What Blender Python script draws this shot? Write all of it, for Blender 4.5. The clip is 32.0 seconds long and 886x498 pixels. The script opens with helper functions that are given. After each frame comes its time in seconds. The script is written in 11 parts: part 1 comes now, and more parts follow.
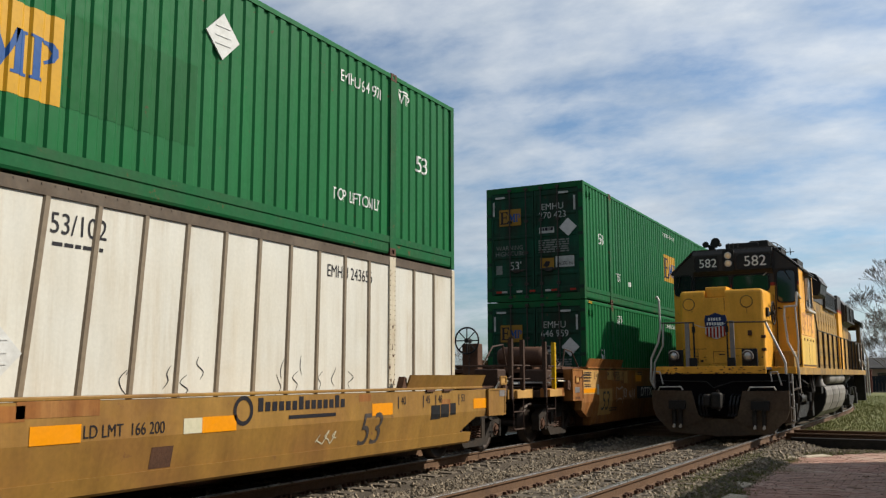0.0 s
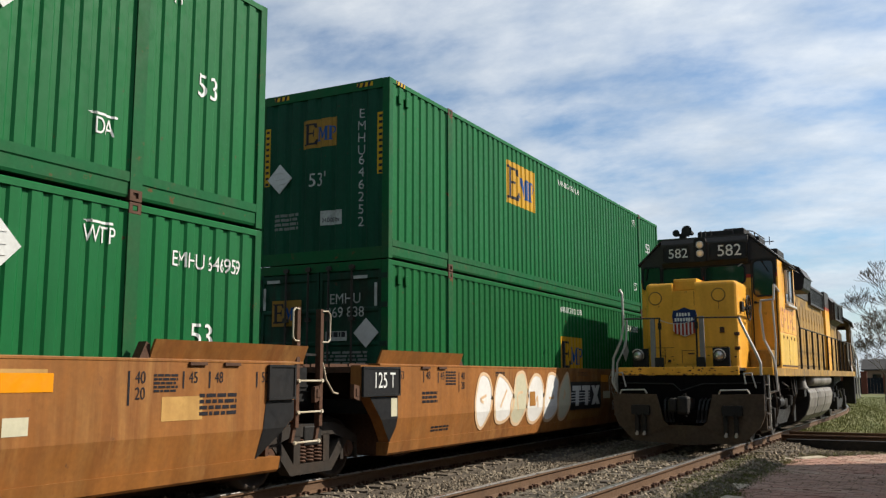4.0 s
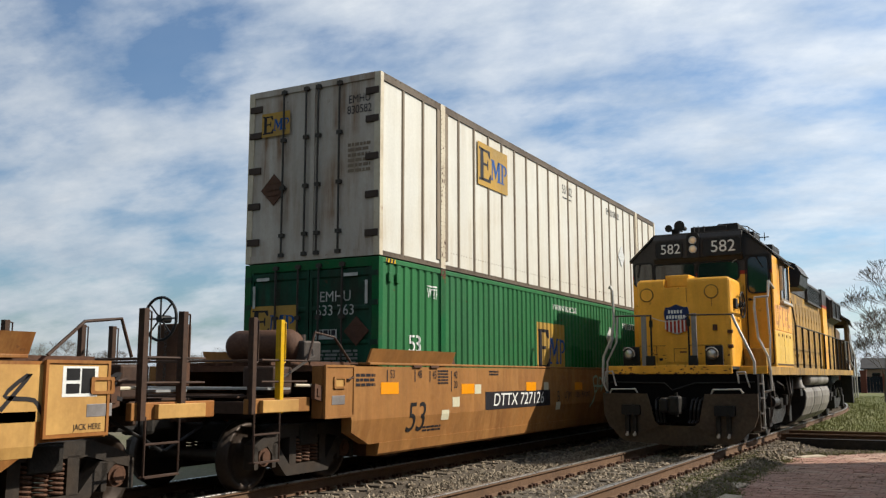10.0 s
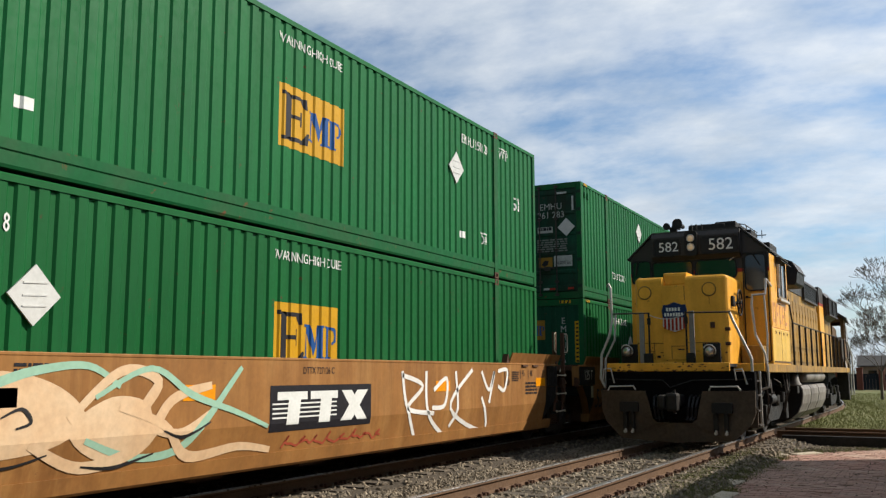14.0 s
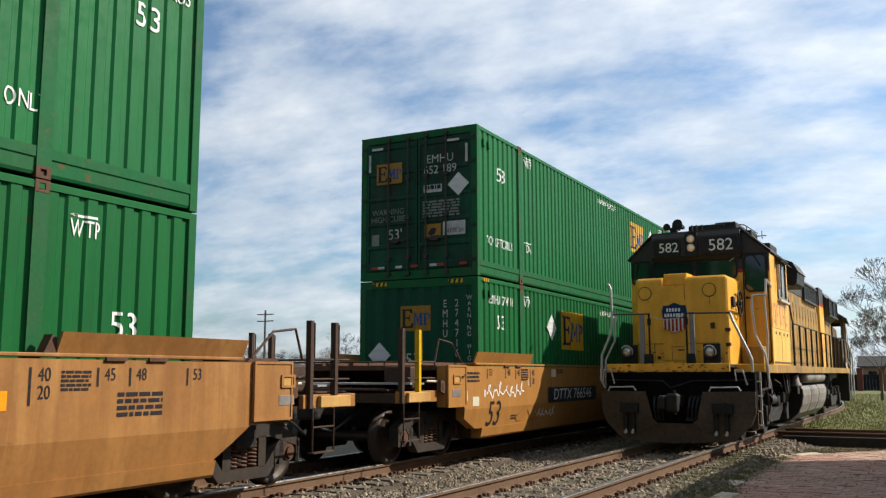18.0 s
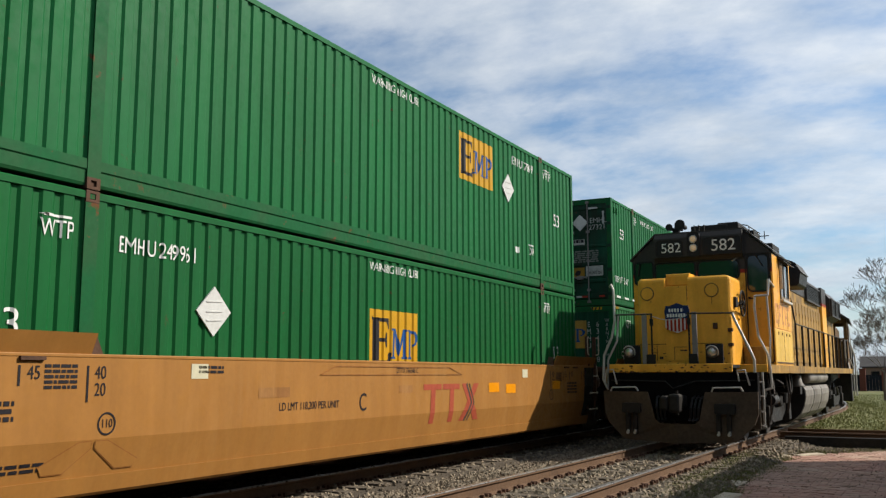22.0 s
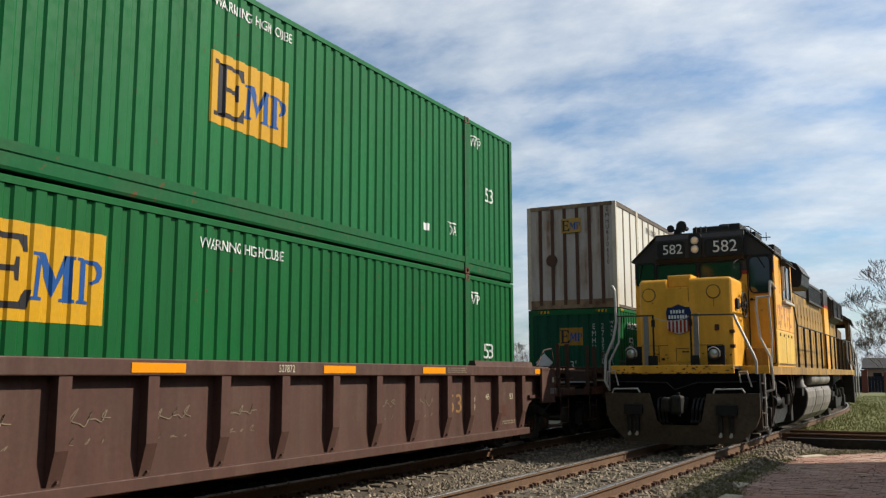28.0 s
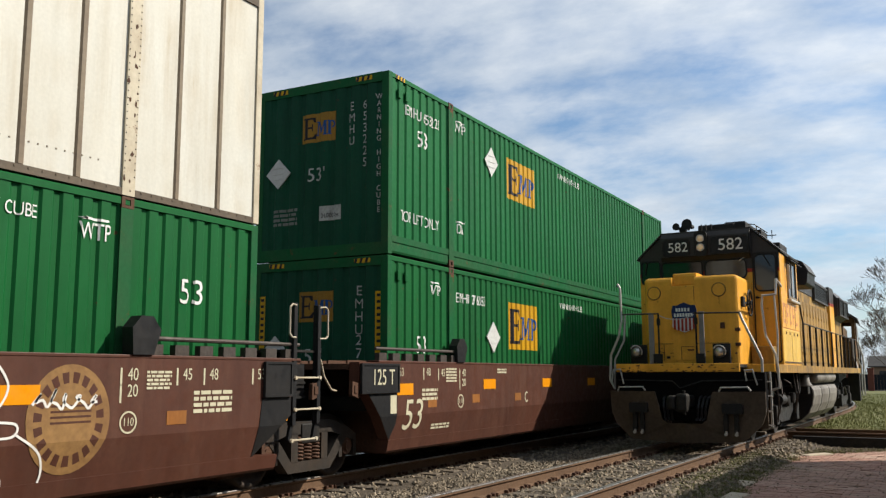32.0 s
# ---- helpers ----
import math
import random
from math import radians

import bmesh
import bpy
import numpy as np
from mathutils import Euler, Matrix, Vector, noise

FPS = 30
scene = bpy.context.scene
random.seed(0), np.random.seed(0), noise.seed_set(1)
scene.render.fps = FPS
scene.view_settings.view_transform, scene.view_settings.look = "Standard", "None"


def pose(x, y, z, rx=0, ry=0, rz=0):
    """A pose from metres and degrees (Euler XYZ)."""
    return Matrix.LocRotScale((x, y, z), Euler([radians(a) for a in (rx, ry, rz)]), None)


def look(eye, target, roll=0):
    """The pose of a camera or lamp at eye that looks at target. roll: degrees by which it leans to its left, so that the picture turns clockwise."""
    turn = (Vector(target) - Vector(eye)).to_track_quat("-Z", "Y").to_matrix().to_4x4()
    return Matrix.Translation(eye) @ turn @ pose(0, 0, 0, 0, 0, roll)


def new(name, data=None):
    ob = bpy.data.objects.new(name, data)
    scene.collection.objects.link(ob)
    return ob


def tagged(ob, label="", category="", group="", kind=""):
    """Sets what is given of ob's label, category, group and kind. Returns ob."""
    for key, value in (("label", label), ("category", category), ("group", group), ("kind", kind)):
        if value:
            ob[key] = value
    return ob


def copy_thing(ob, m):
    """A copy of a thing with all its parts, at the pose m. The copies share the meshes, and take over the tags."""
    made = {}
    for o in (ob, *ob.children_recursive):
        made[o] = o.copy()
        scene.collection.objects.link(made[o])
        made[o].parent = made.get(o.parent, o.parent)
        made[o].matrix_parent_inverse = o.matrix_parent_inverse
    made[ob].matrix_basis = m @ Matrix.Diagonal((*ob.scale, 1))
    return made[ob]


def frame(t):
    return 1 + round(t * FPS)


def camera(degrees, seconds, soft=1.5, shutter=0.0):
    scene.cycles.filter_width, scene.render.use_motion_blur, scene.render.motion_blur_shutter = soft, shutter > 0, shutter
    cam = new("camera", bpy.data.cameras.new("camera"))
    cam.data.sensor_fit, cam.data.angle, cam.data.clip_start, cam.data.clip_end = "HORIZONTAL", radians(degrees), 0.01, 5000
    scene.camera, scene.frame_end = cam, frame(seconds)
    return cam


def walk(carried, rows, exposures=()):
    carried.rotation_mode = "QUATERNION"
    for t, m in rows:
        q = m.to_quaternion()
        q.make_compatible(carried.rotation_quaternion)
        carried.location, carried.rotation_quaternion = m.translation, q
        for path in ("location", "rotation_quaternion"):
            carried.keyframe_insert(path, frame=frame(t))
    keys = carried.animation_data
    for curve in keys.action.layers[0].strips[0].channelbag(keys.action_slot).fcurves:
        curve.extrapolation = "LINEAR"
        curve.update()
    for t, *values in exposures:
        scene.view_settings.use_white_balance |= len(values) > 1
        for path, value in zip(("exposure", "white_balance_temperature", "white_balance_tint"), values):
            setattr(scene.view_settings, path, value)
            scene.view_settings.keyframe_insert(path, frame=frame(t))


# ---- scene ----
EYE = (7.216, 0.0, 1.42)


def hand_pose(yaw, pitch):
    """The pose of the camera, standing at EYE."""
    return pose(*EYE, 90 + pitch, 0, yaw) @ pose(0, 0, 0, 0, 0, -0.1)


# seconds, yaw and pitch of the hand-held camera
TURNS = [
    (0, 28.19, 7.98), (0.5, 28.15, 7.96), (1, 28.10, 8.01), (1.5, 28.13, 8.04), (2, 28.13, 8.04), (2.5, 28.14, 8.00),
    (3, 28.10, 7.97), (3.5, 27.94, 8.04), (5.5, 27.94, 8.10), (6, 27.98, 8.04), (6.5, 27.96, 8.02), (7, 27.91, 8.04),
    (7.5, 27.89, 8.05), (8, 27.90, 8.05), (8.5, 27.91, 8.03), (9, 27.96, 7.99), (9.5, 27.98, 7.98), (10, 27.91, 8.01),
    (10.5, 27.87, 8.05), (11, 27.87, 8.06), (11.5, 27.89, 8.05), (12, 27.90, 8.03), (12.5, 27.87, 7.89),
    (13, 27.72, 7.79), (13.5, 27.67, 7.83), (14, 27.72, 7.84), (14.5, 27.74, 7.84), (16.5, 27.68, 7.84),
    (17, 27.67, 7.88), (17.5, 27.68, 7.90), (18, 27.73, 7.88), (18.5, 27.78, 7.87), (19, 27.73, 7.84),
    (19.5, 27.70, 7.90), (20, 27.75, 7.91), (20.5, 27.82, 7.89), (21, 27.94, 7.84), (21.5, 27.96, 7.84),
    (22, 27.87, 7.90), (22.5, 27.82, 7.96), (23, 27.84, 8.00), (23.5, 28.00, 7.98), (24, 28.10, 7.99),
    (24.5, 28.18, 8.09), (25, 28.23, 8.09), (25.5, 28.27, 8.07), (27.5, 28.04, 7.98), (28, 27.97, 7.99),
    (28.5, 27.98, 8.02), (29, 27.99, 8.03), (29.5, 27.95, 8.07), (30, 28.04, 8.08), (30.5, 28.19, 7.98),
    (31, 28.19, 7.93), (31.5, 28.18, 7.92), (32, 28.29, 7.88),
]
cam = camera(52.14, 32.0, soft=1.3)
# the clip brightens and darkens a little as bright and dark loads pass
STOPS = [(0, 0.30), (1, 0.42), (2, 0.78), (3, 0.48), (6, 0.46), (7, 0.51), (8, 0.44), (9, 0.57), (10, 0.50), (11, 0.14), (12, 0.22), (13, 0.60), (14, 0.44),
         (17, 0.40), (18, 0.66), (19, 0.62), (20, 0.40), (21, 0.48), (22, 0.40), (23, 0.42), (24, 0.63), (25, 0.37), (28, 0.42), (29, 0.68), (30, 0.42), (31, 0.36), (32, 0.47)]
walk(cam, [(t, hand_pose(a, b)) for t, a, b in TURNS], STOPS)

# ---- light: afternoon sun from behind the standing locomotive, thin broken cloud ----
SUN_WAY = Vector((1.0, 0.74, 0.97)).normalized()
elevation = math.asin(SUN_WAY.z)
sun = new("sun", bpy.data.lights.new("sun", "SUN"))
sun.data.energy, sun.data.angle, sun.data.color = 5.0, radians(0.6), (1.0, 0.93, 0.82)
sun.matrix_world = look((0, 0, 0), -SUN_WAY)
sun.location = (30, 30, 40)

world = bpy.data.worlds.new("sky")
scene.world = world
world.use_nodes = True
wn, wl = world.node_tree.nodes, world.node_tree.links
wn.clear()
w_out, w_bg = wn.new("ShaderNodeOutputWorld"), wn.new("ShaderNodeBackground")
sky = wn.new("ShaderNodeTexSky")
sky.sky_type, sky.sun_disc = "NISHITA", False
sky.sun_elevation, sky.sun_rotation = elevation, math.atan2(SUN_WAY.x, SUN_WAY.y)
sky.air_density, sky.dust_density, sky.ozone_density = 1.0, 1.2, 1.5
w_co = wn.new("ShaderNodeTexCoord")
w_sep = wn.new("ShaderNodeSeparateXYZ")
wl.new(w_co.outputs["Generated"], w_sep.inputs[0])


def w_math(op, a, b=None, clamp=False):
    n = wn.new("ShaderNodeMath")
    n.operation, n.use_clamp = op, clamp
    for i, v in enumerate((a, b)):
        if v is None:
            continue
        if isinstance(v, (int, float)):
            n.inputs[i].default_value = v
        else:
            wl.new(v, n.inputs[i])
    return n.outputs[0]


# the cloud sheet lies on a flat layer overhead
w_up = w_math("ADD", w_math("MAXIMUM", w_sep.outputs["Z"], 0.0), 0.30)
w_cx, w_cy = w_math("DIVIDE", w_sep.outputs["X"], w_up), w_math("DIVIDE", w_sep.outputs["Y"], w_up)
w_vec = wn.new("ShaderNodeCombineXYZ")
wl.new(w_cx, w_vec.inputs[0]), wl.new(w_cy, w_vec.inputs[1])
w_map = wn.new("ShaderNodeMapping")
w_map.inputs["Location"].default_value = (0.4, 2.1, 0.0)
w_map.inputs["Rotation"].default_value = (0, 0, radians(-22))
w_map.inputs["Scale"].default_value = (1.3, 1.9, 1.0)
wl.new(w_vec.outputs[0], w_map.inputs[0])


def w_noise(scale, detail, rough, distortion):
    n = wn.new("ShaderNodeTexNoise")
    n.inputs["Scale"].default_value, n.inputs["Detail"].default_value = scale, detail
    n.inputs["Roughness"].default_value, n.inputs["Distortion"].default_value = rough, distortion
    wl.new(w_map.outputs[0], n.inputs["Vector"])
    return n.outputs["Fac"]


def w_ramp(value, stops):
    n = wn.new("ShaderNodeValToRGB")
    while len(n.color_ramp.elements) < len(stops):
        n.color_ramp.elements.new(0.5)
    for e, (p, c) in zip(n.color_ramp.elements, stops):
        e.position, e.color = p, (*c, 1)
    wl.new(value, n.inputs[0])
    return n.outputs[0]


w_cover = w_ramp(w_noise(1.9, 10.0, 0.57, 0.0), [(0.36, (0.08,) * 3), (0.50, (0.66,) * 3), (0.64, (1, 1, 1))])
w_tone = w_ramp(w_noise(2.6, 9.0, 0.62, 0.0), [(0.3, (7.4, 8.7, 10.3)), (0.62, (11.8, 12.5, 13.2))])
w_mix = wn.new("ShaderNodeMix")
w_mix.data_type = "RGBA"
wl.new(w_math("MULTIPLY", w_cover, 0.93), w_mix.inputs["Factor"])
w_blue = wn.new("ShaderNodeMix")
w_blue.data_type, w_blue.blend_type = "RGBA", "MULTIPLY"
w_blue.inputs["Factor"].default_value, w_blue.inputs["B"].default_value = 1.0, (1.25, 1.6, 1.85, 1)
wl.new(sky.outputs[0], w_blue.inputs["A"])
wl.new(w_blue.outputs["Result"], w_mix.inputs["A"]), wl.new(w_tone, w_mix.inputs["B"])
# thin cloud scatters forward: brighter towards the sun, duller away from it
w_dot = wn.new("ShaderNodeVectorMath")
w_dot.operation = "DOT_PRODUCT"
wl.new(w_co.outputs["Generated"], w_dot.inputs[0])
w_dot.inputs[1].default_value = SUN_WAY
w_gain = wn.new("ShaderNodeVectorMath")
w_gain.operation = "SCALE"
wl.new(w_mix.outputs["Result"], w_gain.inputs[0])
wl.new(w_math("ADD", w_math("MULTIPLY", w_dot.outputs["Value"], 0.36), 0.86), w_gain.inputs["Scale"])
wl.new(w_gain.outputs[0], w_bg.inputs["Color"])
w_bg.inputs["Strength"].default_value = 0.05
wl.new(w_bg.outputs[0], w_out.inputs[0])

# ---- materials ----
def material(name, base, rough=0.6, metal=0.0, grain=None, stain=None, bump=0.0, bump_scale=40.0, island=0.0, streak=0.0,
             spec=0.2, rust=None, runs=None):
    """A painted or raw surface: base colour, fine grain (scale, amount), broad stains (scale, amount, colour), upright
    streaks of dirt, rust spots (colour, share), runs (colour, share) of dirty water and, on the cars, of pale light
    patches, bump, and a shift of tone from piece to piece."""
    def toned(c):
        k = 0.60 + 0.25 * (0.3 * c[0] + 0.6 * c[1] + 0.1 * c[2])
        g = 0.3 * c[0] + 0.6 * c[1] + 0.1 * c[2]
        return tuple(max((g + (v - g) * 1.08) * k, 0.003) for v in c)
    base = toned(base)
    stain = stain and (*stain[:2], toned(stain[2]))
    rust = rust and (toned(rust[0]), rust[1])
    runs = runs and (toned(runs[0]), runs[1])
    m = bpy.data.materials.new(name)
    m.use_nodes = True
    n, l = m.node_tree.nodes, m.node_tree.links
    b = n["Principled BSDF"]
    b.inputs["Roughness"].default_value, b.inputs["Metallic"].default_value = rough, metal
    b.inputs["Specular IOR Level"].default_value = spec
    co = n.new("ShaderNodeTexCoord").outputs["Object"]

    def noise_of(scale, detail=4.0, roughness=0.6, stretch=None):
        t = n.new("ShaderNodeTexNoise")
        t.inputs["Scale"].default_value, t.inputs["Detail"].default_value = scale, detail
        t.inputs["Roughness"].default_value = roughness
        v = co
        if stretch:
            mp = n.new("ShaderNodeMapping")
            mp.inputs["Scale"].default_value = stretch
            l.new(co, mp.inputs[0])
            v = mp.outputs[0]
        l.new(v, t.inputs["Vector"])
        return t.outputs["Fac"]

    def span(value, lo, hi, to_lo=0.0, to_hi=1.0):
        r = n.new("ShaderNodeMapRange")
        r.inputs["From Min"].default_value, r.inputs["From Max"].default_value = lo, hi
        r.inputs["To Min"].default_value, r.inputs["To Max"].default_value = to_lo, to_hi
        l.new(value, r.inputs["Value"])
        return r.outputs[0]

    def blend(fac, a, c, mode="MIX"):
        x = n.new("ShaderNodeMix")
        x.data_type, x.blend_type = "RGBA", mode
        if isinstance(fac, float):
            x.inputs["Factor"].default_value = fac
        else:
            l.new(fac, x.inputs["Factor"])
        for s, v in (("A", a), ("B", c)):
            if isinstance(v, tuple):
                x.inputs[s].default_value = (*v, 1)
            else:
                l.new(v, x.inputs[s])
        return x.outputs["Result"]

    def grey(value):
        c = n.new("ShaderNodeCombineColor")
        for i in range(3):
            l.new(value, c.inputs[i])
        return c.outputs[0]

    colour = tuple(base)
    if stain:
        colour = blend(span(noise_of(stain[0], 6.0), 0.42, 0.7, 0.0, stain[1]), colour, tuple(stain[2]))
    if streak:
        colour = blend(1.0, colour, grey(span(noise_of(3.0, 5.0, 0.65, (1, 1, 0.12)), 0.3, 0.7, 1 - streak, 1 + streak * 0.5)),
                       "MULTIPLY")
    if runs:
        run_mix = n.new("ShaderNodeMath")
        run_mix.operation = "MULTIPLY"
        l.new(span(noise_of(4.0, 6.0, 0.7, (1, 1, 0.07)), 0.45, 0.66, 0.0, runs[1]), run_mix.inputs[0])
        l.new(span(noise_of(0.9, 3.0), 0.38, 0.62), run_mix.inputs[1])
        colour = blend(run_mix.outputs[0], colour, tuple(runs[0]))
    if grain:
        colour = blend(1.0, colour, grey(span(noise_of(grain[0], 3.0), 0.25, 0.75, 1 - grain[1], 1 + grain[1])), "MULTIPLY")
    if rust:
        colour = blend(span(noise_of(5.0, 8.0, 0.72), 0.66 - rust[1], 0.72 - rust[1] * 0.8), colour, tuple(rust[0]))
    if island:
        info = n.new("ShaderNodeObjectInfo").outputs["Random"]
        geo = n.new("ShaderNodeNewGeometry").outputs["Random Per Island"]
        s = n.new("ShaderNodeMath")
        s.operation = "ADD"
        l.new(info, s.inputs[0]), l.new(geo, s.inputs[1])
        colour = blend(1.0, colour, grey(span(s.outputs[0], 0.3, 1.7, 1 - island, 1 + island)), "MULTIPLY")
    if isinstance(colour, tuple):
        b.inputs["Base Color"].default_value = (*colour, 1)
    else:
        l.new(colour, b.inputs["Base Color"])
        l.new(span(noise_of(9.0, 4.0), 0.3, 0.7, max(rough - 0.12, 0.05), min(rough + 0.12, 1.0)), b.inputs["Roughness"])
    if bump:
        u = n.new("ShaderNodeBump")
        u.inputs["Strength"].default_value, u.inputs["Distance"].default_value = bump, 0.02
        l.new(noise_of(bump_scale, 5.0), u.inputs["Height"])
        l.new(u.outputs[0], b.inputs["Normal"])
    return m


GREEN = material("container_green", (0.014, 0.158, 0.046), 0.56, spec=0.12, grain=(30, 0.07), stain=(0.55, 0.4, (0.030, 0.150, 0.058)), streak=0.2,
                 rust=((0.11, 0.05, 0.025), 0.015))
GREEN_FADED = material("faded_container_green", (0.042, 0.185, 0.066), 0.58, spec=0.12, grain=(30, 0.08), stain=(0.5, 0.6, (0.055, 0.165, 0.08)),
                       streak=0.25, rust=((0.13, 0.07, 0.03), 0.02))
GREEN_DEEP = material("deep_container_green", (0.008, 0.132, 0.034), 0.56, spec=0.12, grain=(30, 0.07), stain=(0.5, 0.4, (0.02, 0.118, 0.042)),
                      streak=0.22, rust=((0.11, 0.05, 0.025), 0.02))
FRAME_GREEN = material("frame_green", (0.014, 0.125, 0.042), 0.6, spec=0.1, grain=(20, 0.12), stain=(1.4, 0.5, (0.06, 0.10, 0.05)),
                       rust=((0.16, 0.07, 0.03), 0.05))
# door and end greens are darkened for the ends' shade; doors carry dirt too
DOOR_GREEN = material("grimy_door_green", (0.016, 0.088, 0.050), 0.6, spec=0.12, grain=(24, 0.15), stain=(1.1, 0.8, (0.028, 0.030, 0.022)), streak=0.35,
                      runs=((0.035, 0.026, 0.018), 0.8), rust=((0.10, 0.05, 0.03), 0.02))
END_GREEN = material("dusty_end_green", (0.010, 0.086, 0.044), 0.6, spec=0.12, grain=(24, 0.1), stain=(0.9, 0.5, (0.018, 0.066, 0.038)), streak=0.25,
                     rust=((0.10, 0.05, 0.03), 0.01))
# duller and more stained than the lettering on the sides
END_MARK = material("grimy_end_lettering", (0.54, 0.55, 0.51), 0.6, grain=(20, 0.2), stain=(3.0, 0.6, (0.20, 0.22, 0.19)))
FAINT_MARK = material("faint_end_print", (0.25, 0.27, 0.24), 0.6, grain=(20, 0.2), stain=(3.0, 0.5, (0.07, 0.09, 0.07)))
BAR_STEEL = material("dark_locking_steel", (0.060, 0.058, 0.050), 0.6, 0.2, grain=(20, 0.2), stain=(2.0, 0.5, (0.09, 0.055, 0.035)))
DARK_HINGE = material("dark_brown_hinge", (0.07, 0.05, 0.038), 0.7, grain=(18, 0.2))
# near-black and matt, for the pilot beam and the underframe
UNDER_BLACK = material("sooty_underside", (0.008, 0.007, 0.007), 0.9, spec=0.05, grain=(16, 0.3))
# dirty yellow with the second engine's shade put into the base colour
ENGINE_BROWN = material("grimy_brown_yellow", (0.20, 0.105, 0.035), 0.65, grain=(14, 0.2), stain=(1.2, 0.8, (0.07, 0.045, 0.025)), streak=0.4)
WHITE_SHEET = material("aged_white_sheet", (0.68, 0.66, 0.585), 0.5, grain=(25, 0.05), stain=(0.8, 0.45, (0.64, 0.58, 0.46)), streak=0.10, runs=((0.50, 0.40, 0.27), 0.55))
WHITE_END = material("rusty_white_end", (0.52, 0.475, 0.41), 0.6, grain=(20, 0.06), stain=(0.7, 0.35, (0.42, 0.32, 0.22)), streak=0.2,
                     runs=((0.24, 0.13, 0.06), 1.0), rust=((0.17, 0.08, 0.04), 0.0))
POST_GREY = material("weathered_post", (0.27, 0.215, 0.15), 0.6, grain=(18, 0.15), stain=(1.5, 0.6, (0.16, 0.11, 0.08)))
POST_CREAM = material("cream_post", (0.62, 0.55, 0.42), 0.55, grain=(18, 0.1), stain=(1.5, 0.6, (0.42, 0.33, 0.22)), rust=((0.22, 0.1, 0.05), 0.05))
RUSTY_RAIL = material("rusty_cream_rail", (0.33, 0.23, 0.14), 0.65, grain=(16, 0.15), stain=(2.2, 0.9, (0.13, 0.07, 0.035)), runs=((0.08, 0.045, 0.03), 0.8))
DARK_RAIL = material("dark_roof_rail", (0.16, 0.125, 0.09), 0.65, grain=(18, 0.2), stain=(1.2, 0.8, (0.07, 0.045, 0.03)))
STEEL = material("grimy_steel", (0.10, 0.085, 0.075), 0.6, 0.35, grain=(20, 0.25), stain=(2.0, 0.6, (0.06, 0.045, 0.035)), bump=0.15)
RUST = material("rust_brown_steel", (0.12, 0.060, 0.036), 0.75, grain=(25, 0.25), stain=(1.5, 0.6, (0.07, 0.04, 0.028)), bump=0.25)
TRUCK_IRON = material("oily_truck_iron", (0.045, 0.038, 0.032), 0.65, 0.1, grain=(18, 0.3), stain=(2.0, 0.6, (0.075, 0.05, 0.032)), bump=0.2)
WHEEL_STEEL = material("dark_wheel_steel", (0.070, 0.055, 0.045), 0.5, 0.4, grain=(18, 0.25), stain=(1.6, 0.6, (0.05, 0.03, 0.02)))
POST_RUST = material("dark_rusty_post", (0.065, 0.038, 0.027), 0.7, grain=(20, 0.25), stain=(2.0, 0.6, (0.11, 0.06, 0.035)))
BLACK = material("black_paint", (0.016, 0.016, 0.017), 0.5, grain=(20, 0.25), stain=(1.5, 0.5, (0.04, 0.035, 0.03)))
GRIME = material("oily_black_iron", (0.022, 0.02, 0.018), 0.62, grain=(16, 0.3), stain=(2.0, 0.6, (0.05, 0.04, 0.03)), bump=0.3)
GALV = material("bright_grating", (0.5, 0.5, 0.49), 0.4, 0.5, grain=(30, 0.1))
RAIL_HEAD = material("polished_rail_head", (0.42, 0.39, 0.36), 0.32, 0.75, grain=(30, 0.12), stain=(2.5, 0.5, (0.22, 0.16, 0.12)))
RAIL_WEB = material("rusty_rail_web", (0.19, 0.115, 0.07), 0.85, grain=(25, 0.2), stain=(1.2, 0.6, (0.11, 0.065, 0.042)), bump=0.3)
TIE = material("weathered_tie", (0.16, 0.13, 0.10), 0.9, grain=(30, 0.3), stain=(3.0, 0.6, (0.06, 0.05, 0.042)), bump=0.5, island=0.3)
STONE = material("ballast_stone", (0.29, 0.24, 0.175), 0.85, grain=(40, 0.2), stain=(0.8, 0.5, (0.22, 0.165, 0.115)), bump=0.4, island=0.6)
BALLAST = material("ballast_bed", (0.115, 0.092, 0.068), 0.92, grain=(34, 0.45), stain=(0.9, 0.6, (0.07, 0.055, 0.04)), bump=1.0, bump_scale=26)
SOIL = material("dry_ground", (0.17, 0.15, 0.10), 0.95, grain=(14, 0.35), stain=(0.25, 0.8, (0.10, 0.12, 0.04)), bump=0.8, bump_scale=9)
BRICK = material("paving_brick", (0.41, 0.245, 0.19), 0.85, grain=(30, 0.2), stain=(0.7, 0.9, (0.47, 0.37, 0.29)), bump=0.4, island=0.3)
MORTAR = material("sanded_joint", (0.35, 0.28, 0.22), 0.95, grain=(30, 0.25), stain=(0.9, 0.5, (0.36, 0.30, 0.22)), bump=0.5)
KERB = material("pale_kerb_stone", (0.58, 0.50, 0.38), 0.85, grain=(18, 0.2), stain=(2.0, 0.5, (0.28, 0.22, 0.16)), bump=0.4)
GRASS = material("spring_grass", (0.185, 0.195, 0.06), 0.9, grain=(3, 0.3), stain=(0.7, 0.7, (0.28, 0.25, 0.13)), island=0.4)
BARK = material("grey_bark", (0.15, 0.125, 0.10), 0.95, grain=(8, 0.2))
FAR_TWIG = material("winter_twigs", (0.17, 0.145, 0.12), 1.0, grain=(0.6, 0.2), island=0.25)
